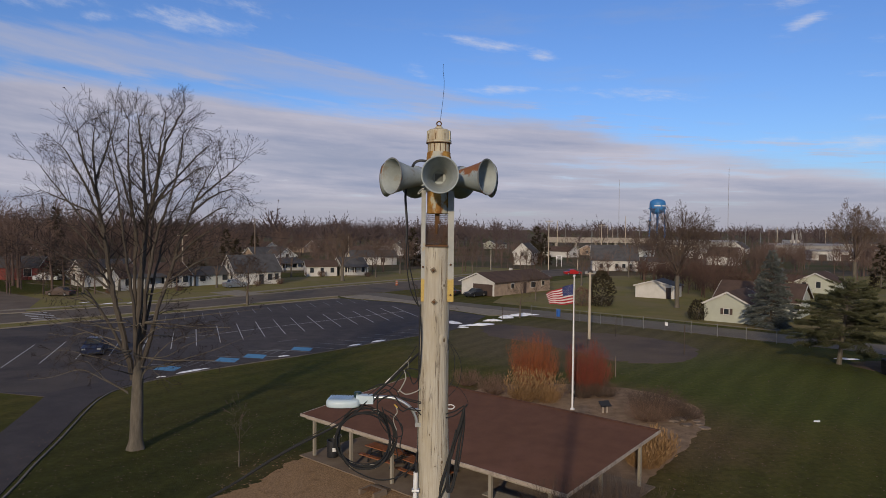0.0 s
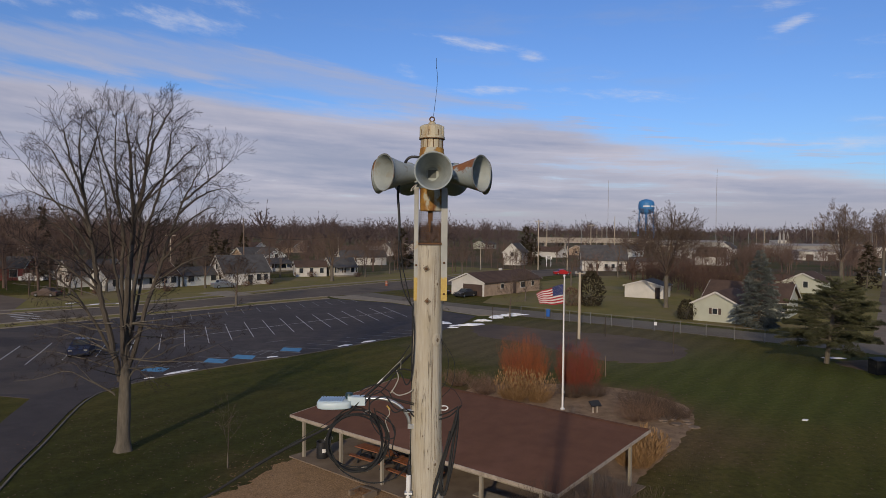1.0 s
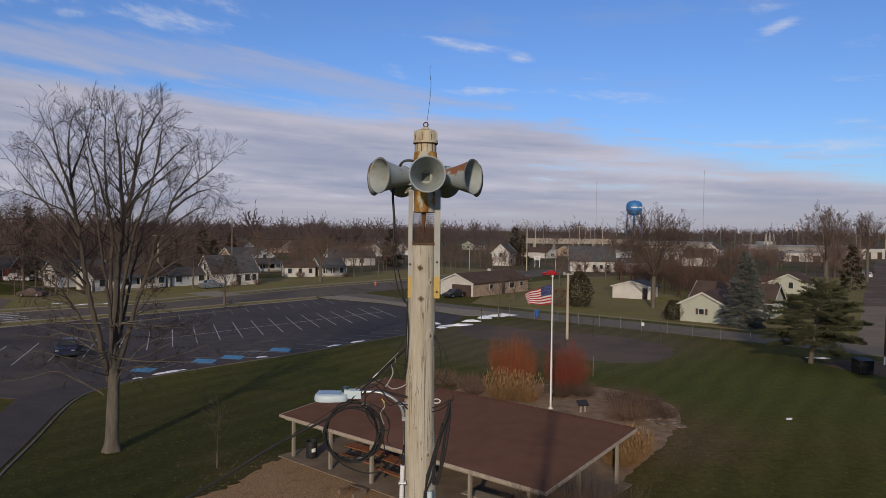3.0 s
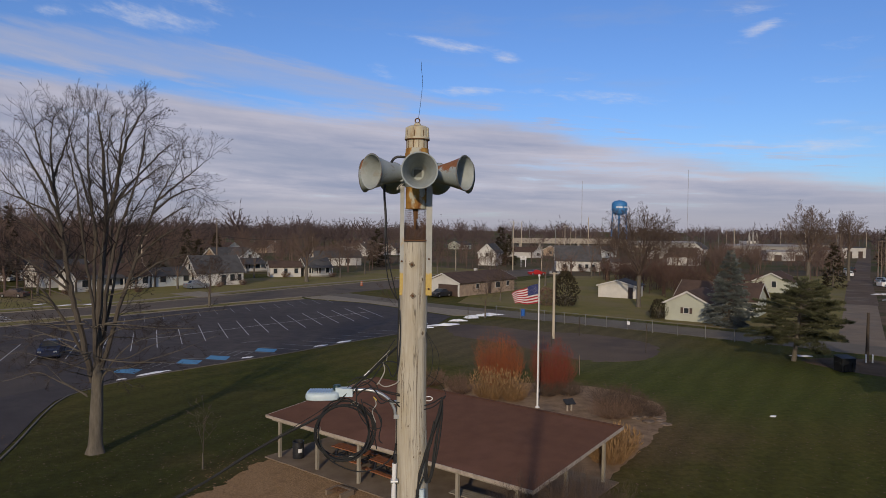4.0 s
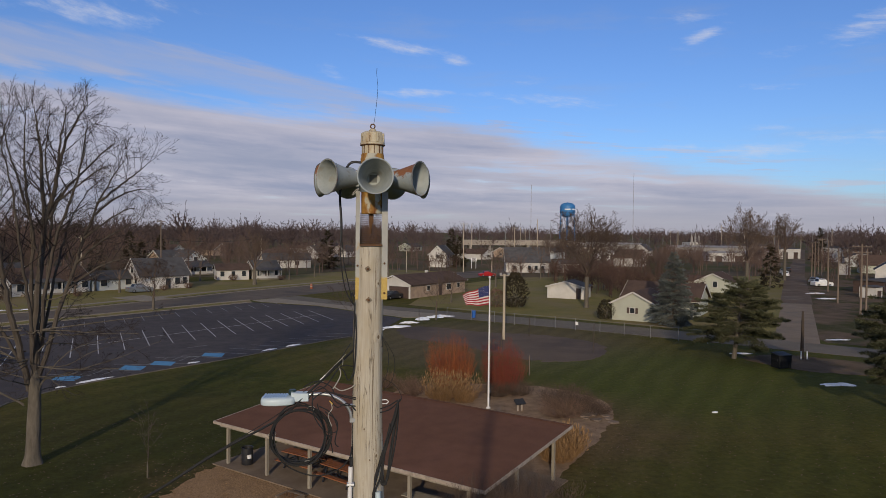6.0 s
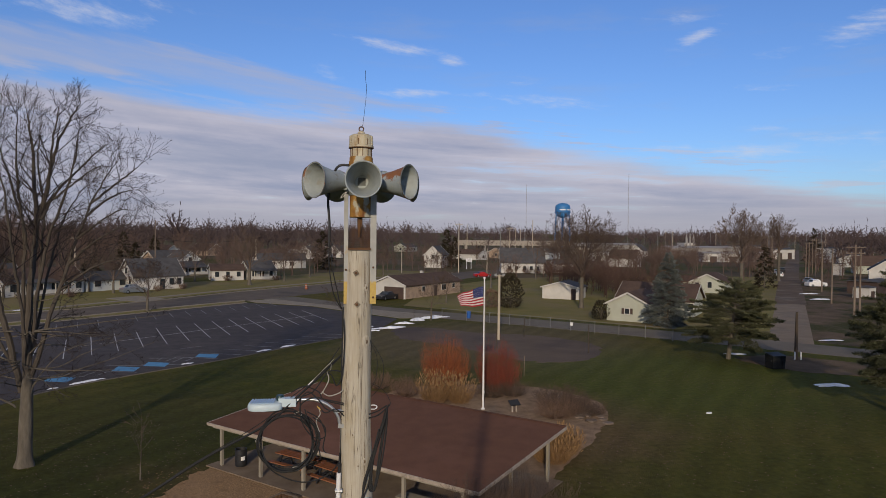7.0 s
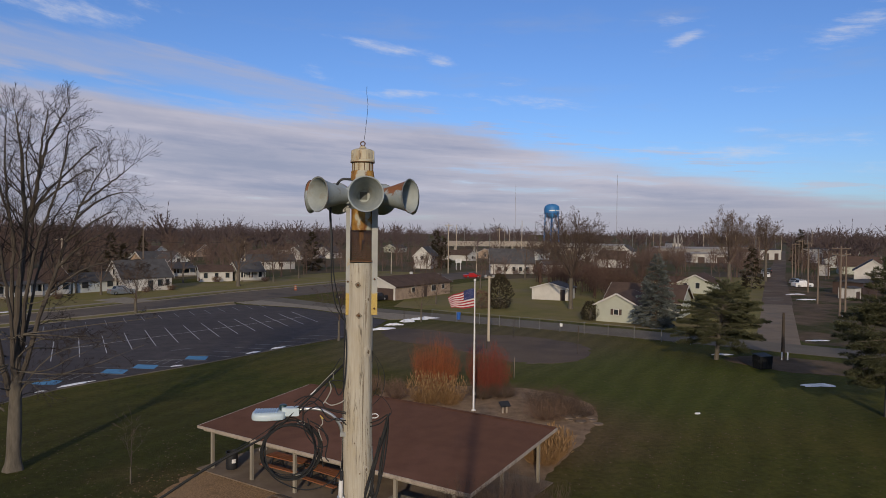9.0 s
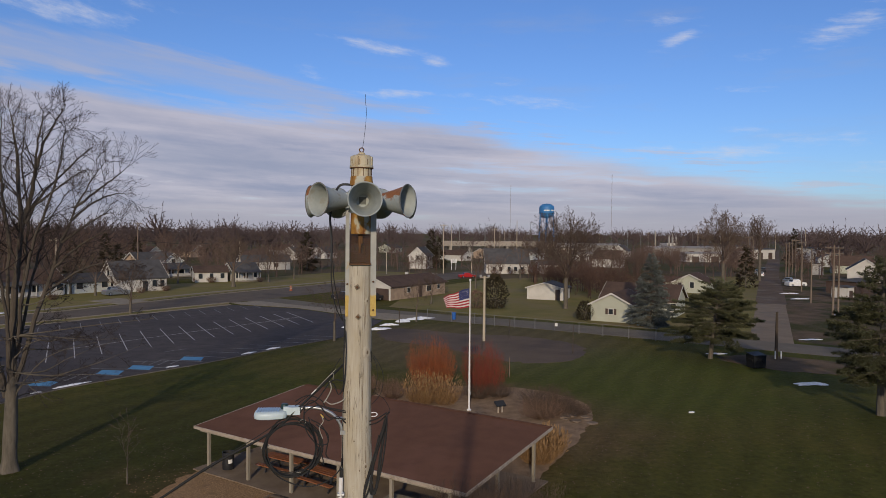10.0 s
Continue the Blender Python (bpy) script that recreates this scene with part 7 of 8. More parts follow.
def conifer(name, label, x, y, height, spread, seed, material, bare=0.6, dense=1.0, droop=-0.15, ragged=0.15, trunk_r=0.18, shape=1.0, spray=0.5, group="", lean=0.0, tuft=0.3, slim=0.22, loose=0.7):
    """An evergreen: boughs round a trunk, each clothed in loose tufts of needles."""
    rng = random.Random(seed)
    tr = thing(name, label, "tree", pose(x, y, 0), group)
    part("trunk", Geo().tube([(0, 0, -0.2), (lean * 0.5, 0, height * 0.5), (lean, 0, height * 0.97)], [trunk_r, trunk_r * 0.6, 0.02], 8), "bark", tr, smooth=True)
    g, b = Geo(), Geo()
    z = bare
    while z < height * 0.985:
        f = (z - bare) / (height - bare)
        R = spread * 0.5 * ((1 - f) ** shape) * (0.6 + 0.4 * min(f * 6, 1)) + 0.12
        for k in range(int((5 + 4 * (1 - f)) * dense)):
            a = rng.uniform(0, 6.283)
            L = R * rng.uniform(1 - ragged * 2, 1 + ragged)
            d = Vector((math.cos(a), math.sin(a), droop + 0.35 * f + rng.uniform(-0.14, 0.14)))
            across = Vector((-math.sin(a), math.cos(a), 0))
            p0 = Vector((lean * z / height, 0, z + rng.uniform(-0.15, 0.15)))
            if L > 0.7:
                b.tube([p0, p0 + d * L * 0.9], [0.03, 0.008], 3, False)
            m = max(3, int(L * L / tuft * 0.45 + L / tuft))
            for i in range(m):
                s = 0.15 + 0.85 * math.sqrt(rng.random())
                wide = 0.32 * L * (1.08 - s)
                q = p0 + d * L * s + across * rng.uniform(-1, 1) * (wide + 0.08) + Vector((0, 0, -0.10 * L * s * s + rng.gauss(0, 0.06)))
                for _ in range(3):
                    dd = d + Vector((rng.gauss(0, loose), rng.gauss(0, loose), rng.gauss(0.22, 0.38 * loose / 0.7)))
                    needles(g, q, dd, spray * rng.uniform(0.6, 1.2), spray * slim, rng)
        z += 0.36 * (0.6 + 0.4 * (1 - f)) / dense
    part("branch_frame", b, "bark", tr)
    part("foliage", g, material, tr)
    return tr


conifer("blue_spruce", "blue-grey spruce with dense branches to the ground", 39.8, 88.4, 9.9, 7.0, 31, "needle_blue", 0.15, 1.35, -0.12, 0.12, 0.18, 0.88, 0.27, tuft=0.115, slim=0.20, loose=0.55)
conifer("pine_tree", "broad dark green pine on the lawn", 35.4, 65.0, 7.7, 10.2, 32, "needle", 1.9, 1.2, 0.02, 0.28, 0.24, 0.66, 0.27, lean=0.9, tuft=0.052, slim=0.12, loose=0.6)
conifer("pine_tree", "tall dark pine at the edge of the lawn", 36.2, 43.6, 11.0, 8.4, 33, "needle", 2.4, 1.2, 0.0, 0.28, 0.30, 0.8, 0.27, tuft=0.062, slim=0.12, loose=0.6)
# stands out of view; added for the tree shadow over lane and bin
conifer("pine_tree", "tall dark pine out of view, added for its shadow", 46.0, 39.0, 12.0, 9.0, 44, "needle", 2.0, 0.8, 0.0, 0.28, 0.30, 0.8, 0.34, tuft=0.2, slim=0.18)
for x, y, h, s, k in ((-66, 196, 11, 7, 34), (-60, 203, 10, 8, 35), (-72, 190, 9, 6, 36), (-14, 218, 12, 9, 37), (30, 262, 13, 9, 38), (172, 250, 15, 8, 39), (91.2, 150.5, 9.6, 5.4, 41), (-48, 150, 9, 4, 42), (29.8, 236, 10, 7, 43), (-88, 150, 16, 6, 40)):
    conifer("yard_evergreen", "dark evergreen behind the houses", x, y, h, s, k, "needle_dark", 0.5, 0.62, -0.1, 0.2, 0.2, 0.9, 0.8, "far evergreens", tuft=0.5)


def shrub(name, label, x, y, rx, rz, seed, material, leaf=0.28, count=900, up=False):
    rng = random.Random(seed)
    sh = thing(name, label, "shrub", pose(x, y, 0))
    b = Geo()
    for k in range(9):
        a = rng.uniform(0, 6.28)
        b.tube([(0, 0, -0.05), (0.3 * rx * math.cos(a), 0.3 * rx * math.sin(a), rz * 0.7)], [0.04, 0.015], 4)
    part("stem_clump", b, "bark", sh)
    g = Geo()
    for k in range(count):
        a, s = rng.uniform(0, 6.28), math.sqrt(rng.random())
        zz = rng.random()
        R = rx * (1 - abs(zz - 0.38) ** 2 * 1.9) * (0.7 + 0.3 * s) * (1 + 0.14 * math.sin(3 * a + zz * 5))
        p = Vector((R * math.cos(a), R * math.sin(a), zz * rz))
        d = Vector((p.x, p.y, (rz if up else 0.3 * rz)))
        needles(g, p, d + Vector((rng.gauss(0, 0.3), rng.gauss(0, 0.3), rng.gauss(0, 0.3))) * rx, leaf * rng.uniform(0.6, 1.3), leaf * 0.28, rng)
    part("foliage", g, material, sh)


shrub("evergreen_shrub", "large dark rounded evergreen shrub", 23.1, 110.5, 1.9, 5.4, 51, "needle_dark", 0.4, 1500)
shrub("evergreen_shrub", "dark clipped evergreen at the house corner", 33.0, 95.2, 1.25, 2.6, 52, "needle_dark", 0.3, 900)
shrub("rusty_shrub", "rust-brown leafy shrub by the lane", 20.2, 111.5, 1.6, 2.7, 53, "brush", 0.35, 700)


def stems(name, label, x, y, spread, height, count, seed, material, base=0.35, lean=0.35, r=0.007, plume=False, category="shrub"):
    """A clump of upright stems that fan out from the ground."""
    rng = random.Random(seed)
    sh = thing(name, label, category, pose(x, y, 0.01))
    g, h = Geo(), Geo()
    for k in range(count):
        a, s = rng.uniform(0, 6.283), math.sqrt(rng.random())
        p = Vector((math.cos(a) * s * spread * base, math.sin(a) * s * spread * base, -0.02))
        out = Vector((math.cos(a), math.sin(a), 0)) * s * spread * (1 - base)
        H = height * rng.uniform(0.35, 1.0) ** 0.8 * (1 - 0.25 * s * s) * (1 + 0.10 * math.sin(3 * a + seed))
        m1 = p + out * 0.72 + Vector((rng.gauss(0, 0.08), rng.gauss(0, 0.08), H * 0.5))
        q = p + out * (1 + lean * rng.uniform(-0.3, 0.5)) + Vector((rng.gauss(0, 0.10), rng.gauss(0, 0.10), H))
        g.tube([p, m1, q], [r, r * 0.8, r * 0.35], 3, False)
        if plume:
            needles(h, q - Vector((0, 0, 0.12)), (q - m1) + Vector((rng.gauss(0, 0.1), rng.gauss(0, 0.1), 0)), 0.26, 0.035, rng)
            for j in range(2):
                f = rng.uniform(0.2, 0.8)
                needles(h, p.lerp(m1, f), out * 0.5 + Vector((rng.gauss(0, 0.3), rng.gauss(0, 0.3), 0.6)), 0.5, 0.014, rng)
        else:
            for j in range(3):
                f = rng.uniform(0.2, 0.9)
                w = m1.lerp(q, f)
                g.tube([w, w + Vector((rng.gauss(0, 0.14), rng.gauss(0, 0.14), 0.42 * rng.uniform(0.5, 1.2)))], [r * 0.6, r * 0.3], 3, False)
    part("stem_clump", g, material, sh)
    if plume:
        part("plume_clump", h, material, sh)
    return sh


stems("dogwood_shrub", "dense orange-red leafless dogwood shrub", 6.1, 53.6, 2.0, 4.6, 1150, 61, "dogwood", 0.42, 0.4, 0.0042)
stems("dogwood_shrub", "dense dark red leafless dogwood shrub", 10.05, 52.6, 1.8, 4.3, 950, 62, "dogwood_red", 0.40, 0.4, 0.0042)
stems("bare_shrub", "low brown leafless shrub under the dogwood", 9.3, 51.2, 1.2, 1.0, 260, 73, "brush_dark", 0.4, 0.6, 0.006)
stems("bare_shrub", "low brown leafless shrub under the dogwood", 11.0, 51.4, 1.2, 1.1, 260, 74, "brush_dark", 0.4, 0.6, 0.006)
stems("ornamental_grass", "tall dry tan ornamental grass with plumes", 5.0, 50.1, 1.5, 2.3, 420, 63, "reed", 0.5, 0.5, 0.005, True, "grass")
stems("ornamental_grass", "tall dry tan ornamental grass with plumes", 6.7, 49.7, 1.2, 2.1, 330, 64, "reed", 0.5, 0.5, 0.005, True, "grass")
stems("ornamental_grass", "dry tan ornamental grass beside the shelter", 10.05, 36.9, 1.3, 1.75, 650, 65, "reed", 0.6, 0.4, 0.005, True, "grass")
stems("ornamental_grass", "dry tan ornamental grass beside the shelter", 11.0, 38.1, 1.1, 1.6, 450, 66, "reed", 0.6, 0.4, 0.005, True, "grass")
stems("bare_shrub", "low brown leafless shrub beside the tall grass", 2.9, 51.6, 1.3, 1.5, 350, 67, "brush", 0.3, 0.6, 0.006)
stems("bare_shrub", "low brown leafless shrub beside the tall grass", 1.0, 54.5, 1.2, 1.3, 250, 68, "brush", 0.3, 0.6, 0.006)
stems("bare_shrub", "tangled grey-brown leafless shrub in the bed", 13.5, 47.4, 2.1, 1.6, 620, 69, "brush_dark", 0.3, 0.7, 0.006)
stems("bare_shrub", "tangled grey-brown leafless shrub in the bed", 12.6, 45.3, 1.6, 1.2, 420, 70, "brush", 0.3, 0.7, 0.006)
stems("bare_shrub", "low dark bramble among the stones of the bed", 14.6, 46.0, 1.7, 0.9, 520, 75, "brush_dark", 0.5, 0.8, 0.006)
stems("bare_shrub", "leafless shrub in front of the shelter eave", 4.5, 26.4, 2.0, 3.0, 900, 71, "brush_dark", 0.3, 0.6, 0.006)
stems("bare_shrub", "leafless shrub in front of the shelter eave", 6.3, 26.8, 2.0, 3.2, 900, 72, "brush_dark", 0.3, 0.6, 0.005)
rng = random.Random(77)
for k in range(30):
    x, y = 14.5 + max(-1.5, min(1.0, rng.gauss(0, 0.7))), 45.4 + max(-1.8, min(2.2, rng.gauss(0, 1.2)))
    s = rng.uniform(0.10, 0.34)
    g = Geo()
    bm = bmesh.new()
    bmesh.ops.create_icosphere(bm, subdivisions=2, radius=s)
    for v in bm.verts:
        v.co *= 1 + 0.55 * noise.noise(v.co * (1.5 / s) + Vector((k * 3, 0, 0)))
        v.co.x *= 1.25
        v.co.z = min(v.co.z * 0.45, 0.2 * s)
    me = bpy.data.meshes.new("rock")
    bm.to_mesh(me)
    bm.free()
    me.materials.append(M["stone"])
    tagged(new("rock", me), "grey fieldstone in the planting bed", "rock", "rocks in the bed").matrix_basis = pose(x, y, 0.02 + 0.1 * s, 0, 0, rng.uniform(0, 360))

# ---- heaps of old snow ----


def snow(x, y, rx, ry, h, rz, seed):
    rng = random.Random(seed)
    g, n, m = Geo(), 28, 7
    out = blob(0, 0, rx, ry, rz, seed, n, 0.6)
    for i in range(m + 1):
        f = i / m
        for a, b in out:
            w = 1 - f * 0.98
            z = h * math.sin(f * math.pi / 2) * (0.75 + 0.45 * noise.noise((a * w * 1.3 + seed, b * w * 1.3, f)))
            g.v.append((a * w, b * w, max(z, 0) if i else -0.03))
    for i in range(m):
        for j in range(n):
            a, b = i * n + j, i * n + (j + 1) % n
            g.f.append((a, b, b + n, a + n))
    g.f.append(tuple(range(m * n, (m + 1) * n)))
    solo("snow_patch", g, "snow", "melting heap of ploughed snow on the ground", "snow", pose(x, y, 0.035), "snow heaps", smooth=True)


for q in ((-0.4, 89.3, 1.1, 0.8, 0.35, 0, 1), (2.9, 87.6, 1.6, 0.7, 0.3, 20, 2), (4.9, 91.8, 1.0, 0.6, 0.3, 10, 3), (6.9, 95.4, 1.3, 0.8, 0.4, 30, 4), (9.3, 97.8, 2.0, 0.8, 0.35, 15, 5), (0.9, 85.4, 0.6, 0.35, 0.15, 0, 6),
          (-22.1, 58.2, 1.6, 0.3, 0.12, 48, 7), (-16.1, 65.3, 0.7, 0.2, 0.10, 45, 8), (-10.3, 71.8, 0.9, 0.25, 0.12, 50, 9), (-8.2, 74.4, 1.2, 0.25, 0.12, 50, 10),
          ):
    snow(*q)
for q in ((38.1, 53.3, 1.35, 0.5, 0.14, -8, 11), (37.2, 53.0, 0.5, 0.3, 0.08, 20, 21), (91.9, 135.3, 1.6, 0.6, 0.2, 10, 22), (75.6, 98.6, 1.2, 0.5, 0.15, 0, 23), (86.5, 105.8, 1.6, 0.5, 0.15, 0, 24), (37.6, 67.6, 1.0, 0.4, 0.08, -10, 12), (86.4, 123.8, 2.0, 0.7, 0.2, 10, 13), (53.9, 75.6, 0.9, 0.4, 0.12, 0, 15), (-58.3, 107.5, 0.9, 0.25, 0.1, 45, 31), (-53.6, 106.3, 1.3, 0.3, 0.12, 45, 32), (-50.8, 108.0, 0.9, 0.25, 0.1, 50, 33), (-23.6, 55.9, 0.4, 0.2, 0.08, 45, 17)):
    snow(*q)


# ---- vehicles ----
def car(name, label, x, y, rz, paint, length=4.5, width=1.78, height=1.45, boxy=0.0, group=""):
    c = thing(name, label, "car", pose(x, y, 0.035, 0, 0, rz), group)
    L, W, H = length / 2, width / 2, height
    b = 0.62 * H
    side = [(-L, 0.32), (-L, 0.55 * H), (-L + 0.15, b), (-0.28 * length - 0.25 * boxy, b + 0.03), (-0.18 * length - 0.42 * boxy, H - 0.02), (0.05 * length + 0.1 * boxy, H), (0.22 * length, b + 0.05), (L - 0.25, b - 0.08), (L - 0.02, 0.48 * H), (L, 0.32), (L - 0.2, 0.2), (-L + 0.2, 0.2)]
    g = Geo()
    k = len(side)
    vs = []
    for s, w in ((-1, 1.0), (-1, 0.97), (1, 0.97), (1, 1.0)):
        vs += [(px, s * W * w * (0.80 if pz > b + 0.1 else 1.0), pz) for px, pz in side]
    faces = [tuple(range(k)), tuple(range(4 * k - 1, 3 * k - 1, -1))]
    for r in range(3):
        faces += [(r * k + j, (r + 1) * k + j, (r + 1) * k + (j + 1) % k, r * k + (j + 1) % k) for j in range(k)]
    g.add(vs, faces)
    part("body", g, paint, c)
    a0, a1 = side[3], side[4]
    f0, f1 = side[6], side[5]
    for s in (-1, 1):
        yw, yb = s * (W * 0.80 + 0.012), s * (W * 0.93)
        pts = [(a0[0] + 0.18, yb, b + 0.06), (f0[0] - 0.12, yb, b + 0.06), (f1[0] + 0.0, yw, H - 0.09), (a1[0] + 0.08, yw, H - 0.09)]
        g = Geo().add([(p[0], p[1] + s * 0.02, p[2]) for p in pts] + [(p[0], p[1] - s * 0.05, p[2]) for p in pts], [(0, 1, 2, 3), (7, 6, 5, 4), (0, 4, 5, 1), (1, 5, 6, 2), (2, 6, 7, 3), (3, 7, 4, 0)])
        part("side_window", g, "glass", c)
    for (p0, p1, nm) in ((f0, f1, "windscreen"), (a0, a1, "rear_window")):
        d = Vector((p1[0] - p0[0], 0, p1[1] - p0[1]))
        nn = Vector((-d.z, 0, d.x)).normalized() * (0.02 if nm == "rear_window" else -0.02)
        q0, q1 = Vector((p0[0], 0, p0[1])) + d * 0.12 + nn, Vector((p0[0], 0, p0[1])) + d * 0.9 + nn
        part(nm, Geo().add([(q0.x, -W * 0.78, q0.z), (q0.x, W * 0.78, q0.z), (q1.x, W * 0.7, q1.z), (q1.x, -W * 0.7, q1.z), (q0.x - nn.x * 2, -W * 0.78, q0.z - nn.z * 2), (q0.x - nn.x * 2, W * 0.78, q0.z - nn.z * 2), (q1.x - nn.x * 2, W * 0.7, q1.z - nn.z * 2), (q1.x - nn.x * 2, -W * 0.7, q1.z - nn.z * 2)],
                           [(0, 1, 2, 3), (7, 6, 5, 4), (0, 4, 5, 1), (1, 5, 6, 2), (2, 6, 7, 3), (3, 7, 4, 0)]), "glass", c)
    for px in (-0.30 * length, 0.31 * length):
        for s in (-1, 1):
            mm = Matrix.Translation((px, s * (W - 0.09), 0.32)) @ Matrix.Rotation(radians(90), 4, "X")
            wh = part("wheel", Geo().lathe([(0.2, -0.1), (0.31, -0.1), (0.325, -0.06), (0.325, 0.06), (0.31, 0.1), (0.2, 0.1)], 18, mm), "tyre", c, smooth=True)
            part("rim", Geo().lathe([(0.2, -0.105), (0.2, 0.105)], 14, mm), "chrome", wh)
    for s in (-1, 1):
        part("headlight", Geo().box((L - 0.03, s * W * 0.72, 0.5 * H - 0.02), (0.06, 0.3, 0.13)), "chrome", c)
        part("tail_light", Geo().box((-L + 0.02, s * W * 0.78, 0.55 * H), (0.05, 0.22, 0.14)), "car_red", c)
    return c


car("hatchback", "dark blue compact car in a parking bay", -34.2, 65.6, -72, "car_blue", 4.2, 1.78, 1.48, 0.6)
car("sedan", "bright red sedan parked on the street", 31.0, 185.0, 8, "car_red", 4.7, 1.8, 1.4)
car("suv", "silver grey car in a driveway", -44.0, 136.5, 40, "car_grey", 4.6, 1.85, 1.65, 0.6)
car("sedan", "black car in front of the garage", -1.5, 126.0, 140, "car_dark", 4.6, 1.8, 1.5)
car("sedan", "black car in front of the garage", 3.4, 123.6, 230, "car_dark", 4.5, 1.8, 1.45)
car("sedan", "dark brown car on the side street", -68, 117.5, 175, "doorbrown", 4.5, 1.8, 1.45)
car("pickup", "white van parked by the red house", -89.2, 148.6, 4, "car_white", 5.2, 1.9, 1.7, 0.8)
car("suv", "white and dark off-road car beside the back street", 106, 153.5, 0, "car_white", 4.6, 1.9, 1.8, 0.7)
for k, (x, y, rz, p) in enumerate(((120, 190, 60, "car_white"), (128, 204, 60, "car_grey"), (136, 214, 60, "car_dark"), (112, 165, 40, "car_grey"))):
    car("parked_car", "small parked car beside the back street", x, y, rz, p, group="far parked cars")

du = thing("dumpster", "dark steel dumpster at the edge of the lawn", "dumpster", pose(37.4, 60.3, 0.02, 0, 0, 8))
part("bin", Geo().box((0, 0, 0.62), (1.3, 1.0, 1.2), taper=1.06).box((0, -0.52, 0.45), (0.06, 0.06, 0.8)).box((-0.4, -0.52, 0.45), (0.06, 0.06, 0.8)).box((0.4, -0.52, 0.45), (0.06, 0.06, 0.8)), "dumpster", du)
part("lid", Geo().box(None, (1.42, 1.14, 0.06), m=Matrix.Translation((0, 0, 1.27)) @ Matrix.Rotation(radians(8), 4, "X")), "black", du)
for s in (-1, 1):
    part("pocket", Geo().box((s * 0.72, 0, 0.75), (0.12, 0.8, 0.2)), "dumpster", du)


# ---- overhead line poles ----
def line_pole(x, y, h, r=0.14, arms=1, material="upole", label="brown wooden power pole", arm=2.4, rz=0.0, group="power poles"):
    p = thing("power_pole", label, "power pole", pose(x, y, 0, 0, 0, rz), group)
    part("shaft", Geo().lathe([(r * 1.3, -0.2), (r, h * 0.6), (r * 0.75, h)], 9), material, p, smooth=True)
    for k in range(arms):
        part("crossarm", Geo().box((0, -0.12, h - 0.4 - 0.9 * k), (arm, 0.1, 0.13)), material, p)
        for s in (-0.45, -0.2, 0.2, 0.45):
            part("insulator", Geo().lathe([(0.05, 0), (0.06, 0.08), (0.03, 0.18)], 8, Matrix.Translation((s * arm, -0.12, h - 0.34 - 0.9 * k))), "fence", p)
    return p


line_pole(-50.0, 170.0, 14.2, 0.15, 1, "upole", "tall brown utility pole behind the cottage", 2.0, 20)
line_pole(73.6, 97.8, 10.9, 0.15, 2, "upole", "pale power pole with crossarms beside the back street", 2.6, -30)
line_pole(75.4, 99.0, 10.2, 0.13, 0, "upole", "pale power pole with crossarms beside the back street")
line_pole(83.0, 116.0, 10.0, 0.13, 0, "upole", "pale service pole beside the back street")
line_pole(42.2, 64.5, 4.7, 0.14, 0, "darkpole", "short dark wooden post with white guards")
for gx, gy in ((41.9, 64.2), (42.5, 64.15)):
    solo("guard_sleeve", Geo().lathe([(0.07, -0.02), (0.07, 0.76), (0.05, 0.80)], 10, Matrix.Translation((gx, gy, 0))), "pvc", "white plastic guard beside the dark post", "guard", group="post guards", smooth=True)
for x, y, h in ((27.1, 205.0, 14.8), (36.0, 206.5, 7.2), (9.9, 202.0, 6.4), (107, 153, 11), (109.3, 158.5, 11.5), (98, 140, 10), (114, 168, 10.5), (122, 181, 10), (137, 200, 11), (116, 190, 12), (130, 210, 12), (145, 235, 12), (-28, 178, 10), (-60, 150, 10.5), (52, 250, 14), (90, 290, 14)):
    line_pole(x, y, h, 0.13, 1 if h > 10 else 0, "lightpole" if x < 60 else "upole")
for a, b, z in (((73.6, 97.8), (109.3, 158.5), 10.6), ((109.3, 158.5), (145, 235), 11), ((-50, 170), (-28, 178), 10), ((27.1, 205), (52, 250), 14)):
    for o in (-0.9, 0.0, 0.9):
        pts = [(a[0] + (b[0] - a[0]) * i / 10 + o * 0.8, a[1] + (b[1] - a[1]) * i / 10 - o * 0.5, z - 1.0 * math.sin(math.pi * i / 10)) for i in range(11)]
        solo("power_line", Geo().tube(pts, 0.018, 4), "cable", "black overhead power line", "wire", group="power lines")

br = thing("traffic_barrel", "orange traffic barrel with pale bands at the kerb", "traffic barrel", pose(-12.6, 145.5, 0.02))
part("body", Geo().lathe([(0.32, 0), (0.32, 0.08), (0.28, 0.1), (0.24, 1.0), (0.1, 1.04)], 14), "orange", br, smooth=True)
for z in (0.35, 0.7):
    part("band", Geo().lathe([(0.285 - 0.045 * z, z), (0.28 - 0.045 * z, z + 0.14)], 14, caps=False), "trimpaint", br, "pale reflective band")
sg = thing("roadside_sign", "white roadside sign board on two posts", "sign", pose(33.2, 225, 0, 0, 0, 5))
bo = part("board", Geo().box((0, 0, 2.95), (2.0, 0.1, 1.2)), "pvc", sg)
for z, w in ((3.28, 1.4), (2.95, 1.1), (2.62, 1.5)):
    part("lettering_bar", Geo().box((0, -0.06, z), (w, 0.02, 0.14)), "car_dark", bo, "dark bar of unreadable lettering")
for s in (-1, 1):
    part("post", Geo().box((s * 0.75, 0.08, 1.3), (0.14, 0.12, 3.0)), "pvc", sg)

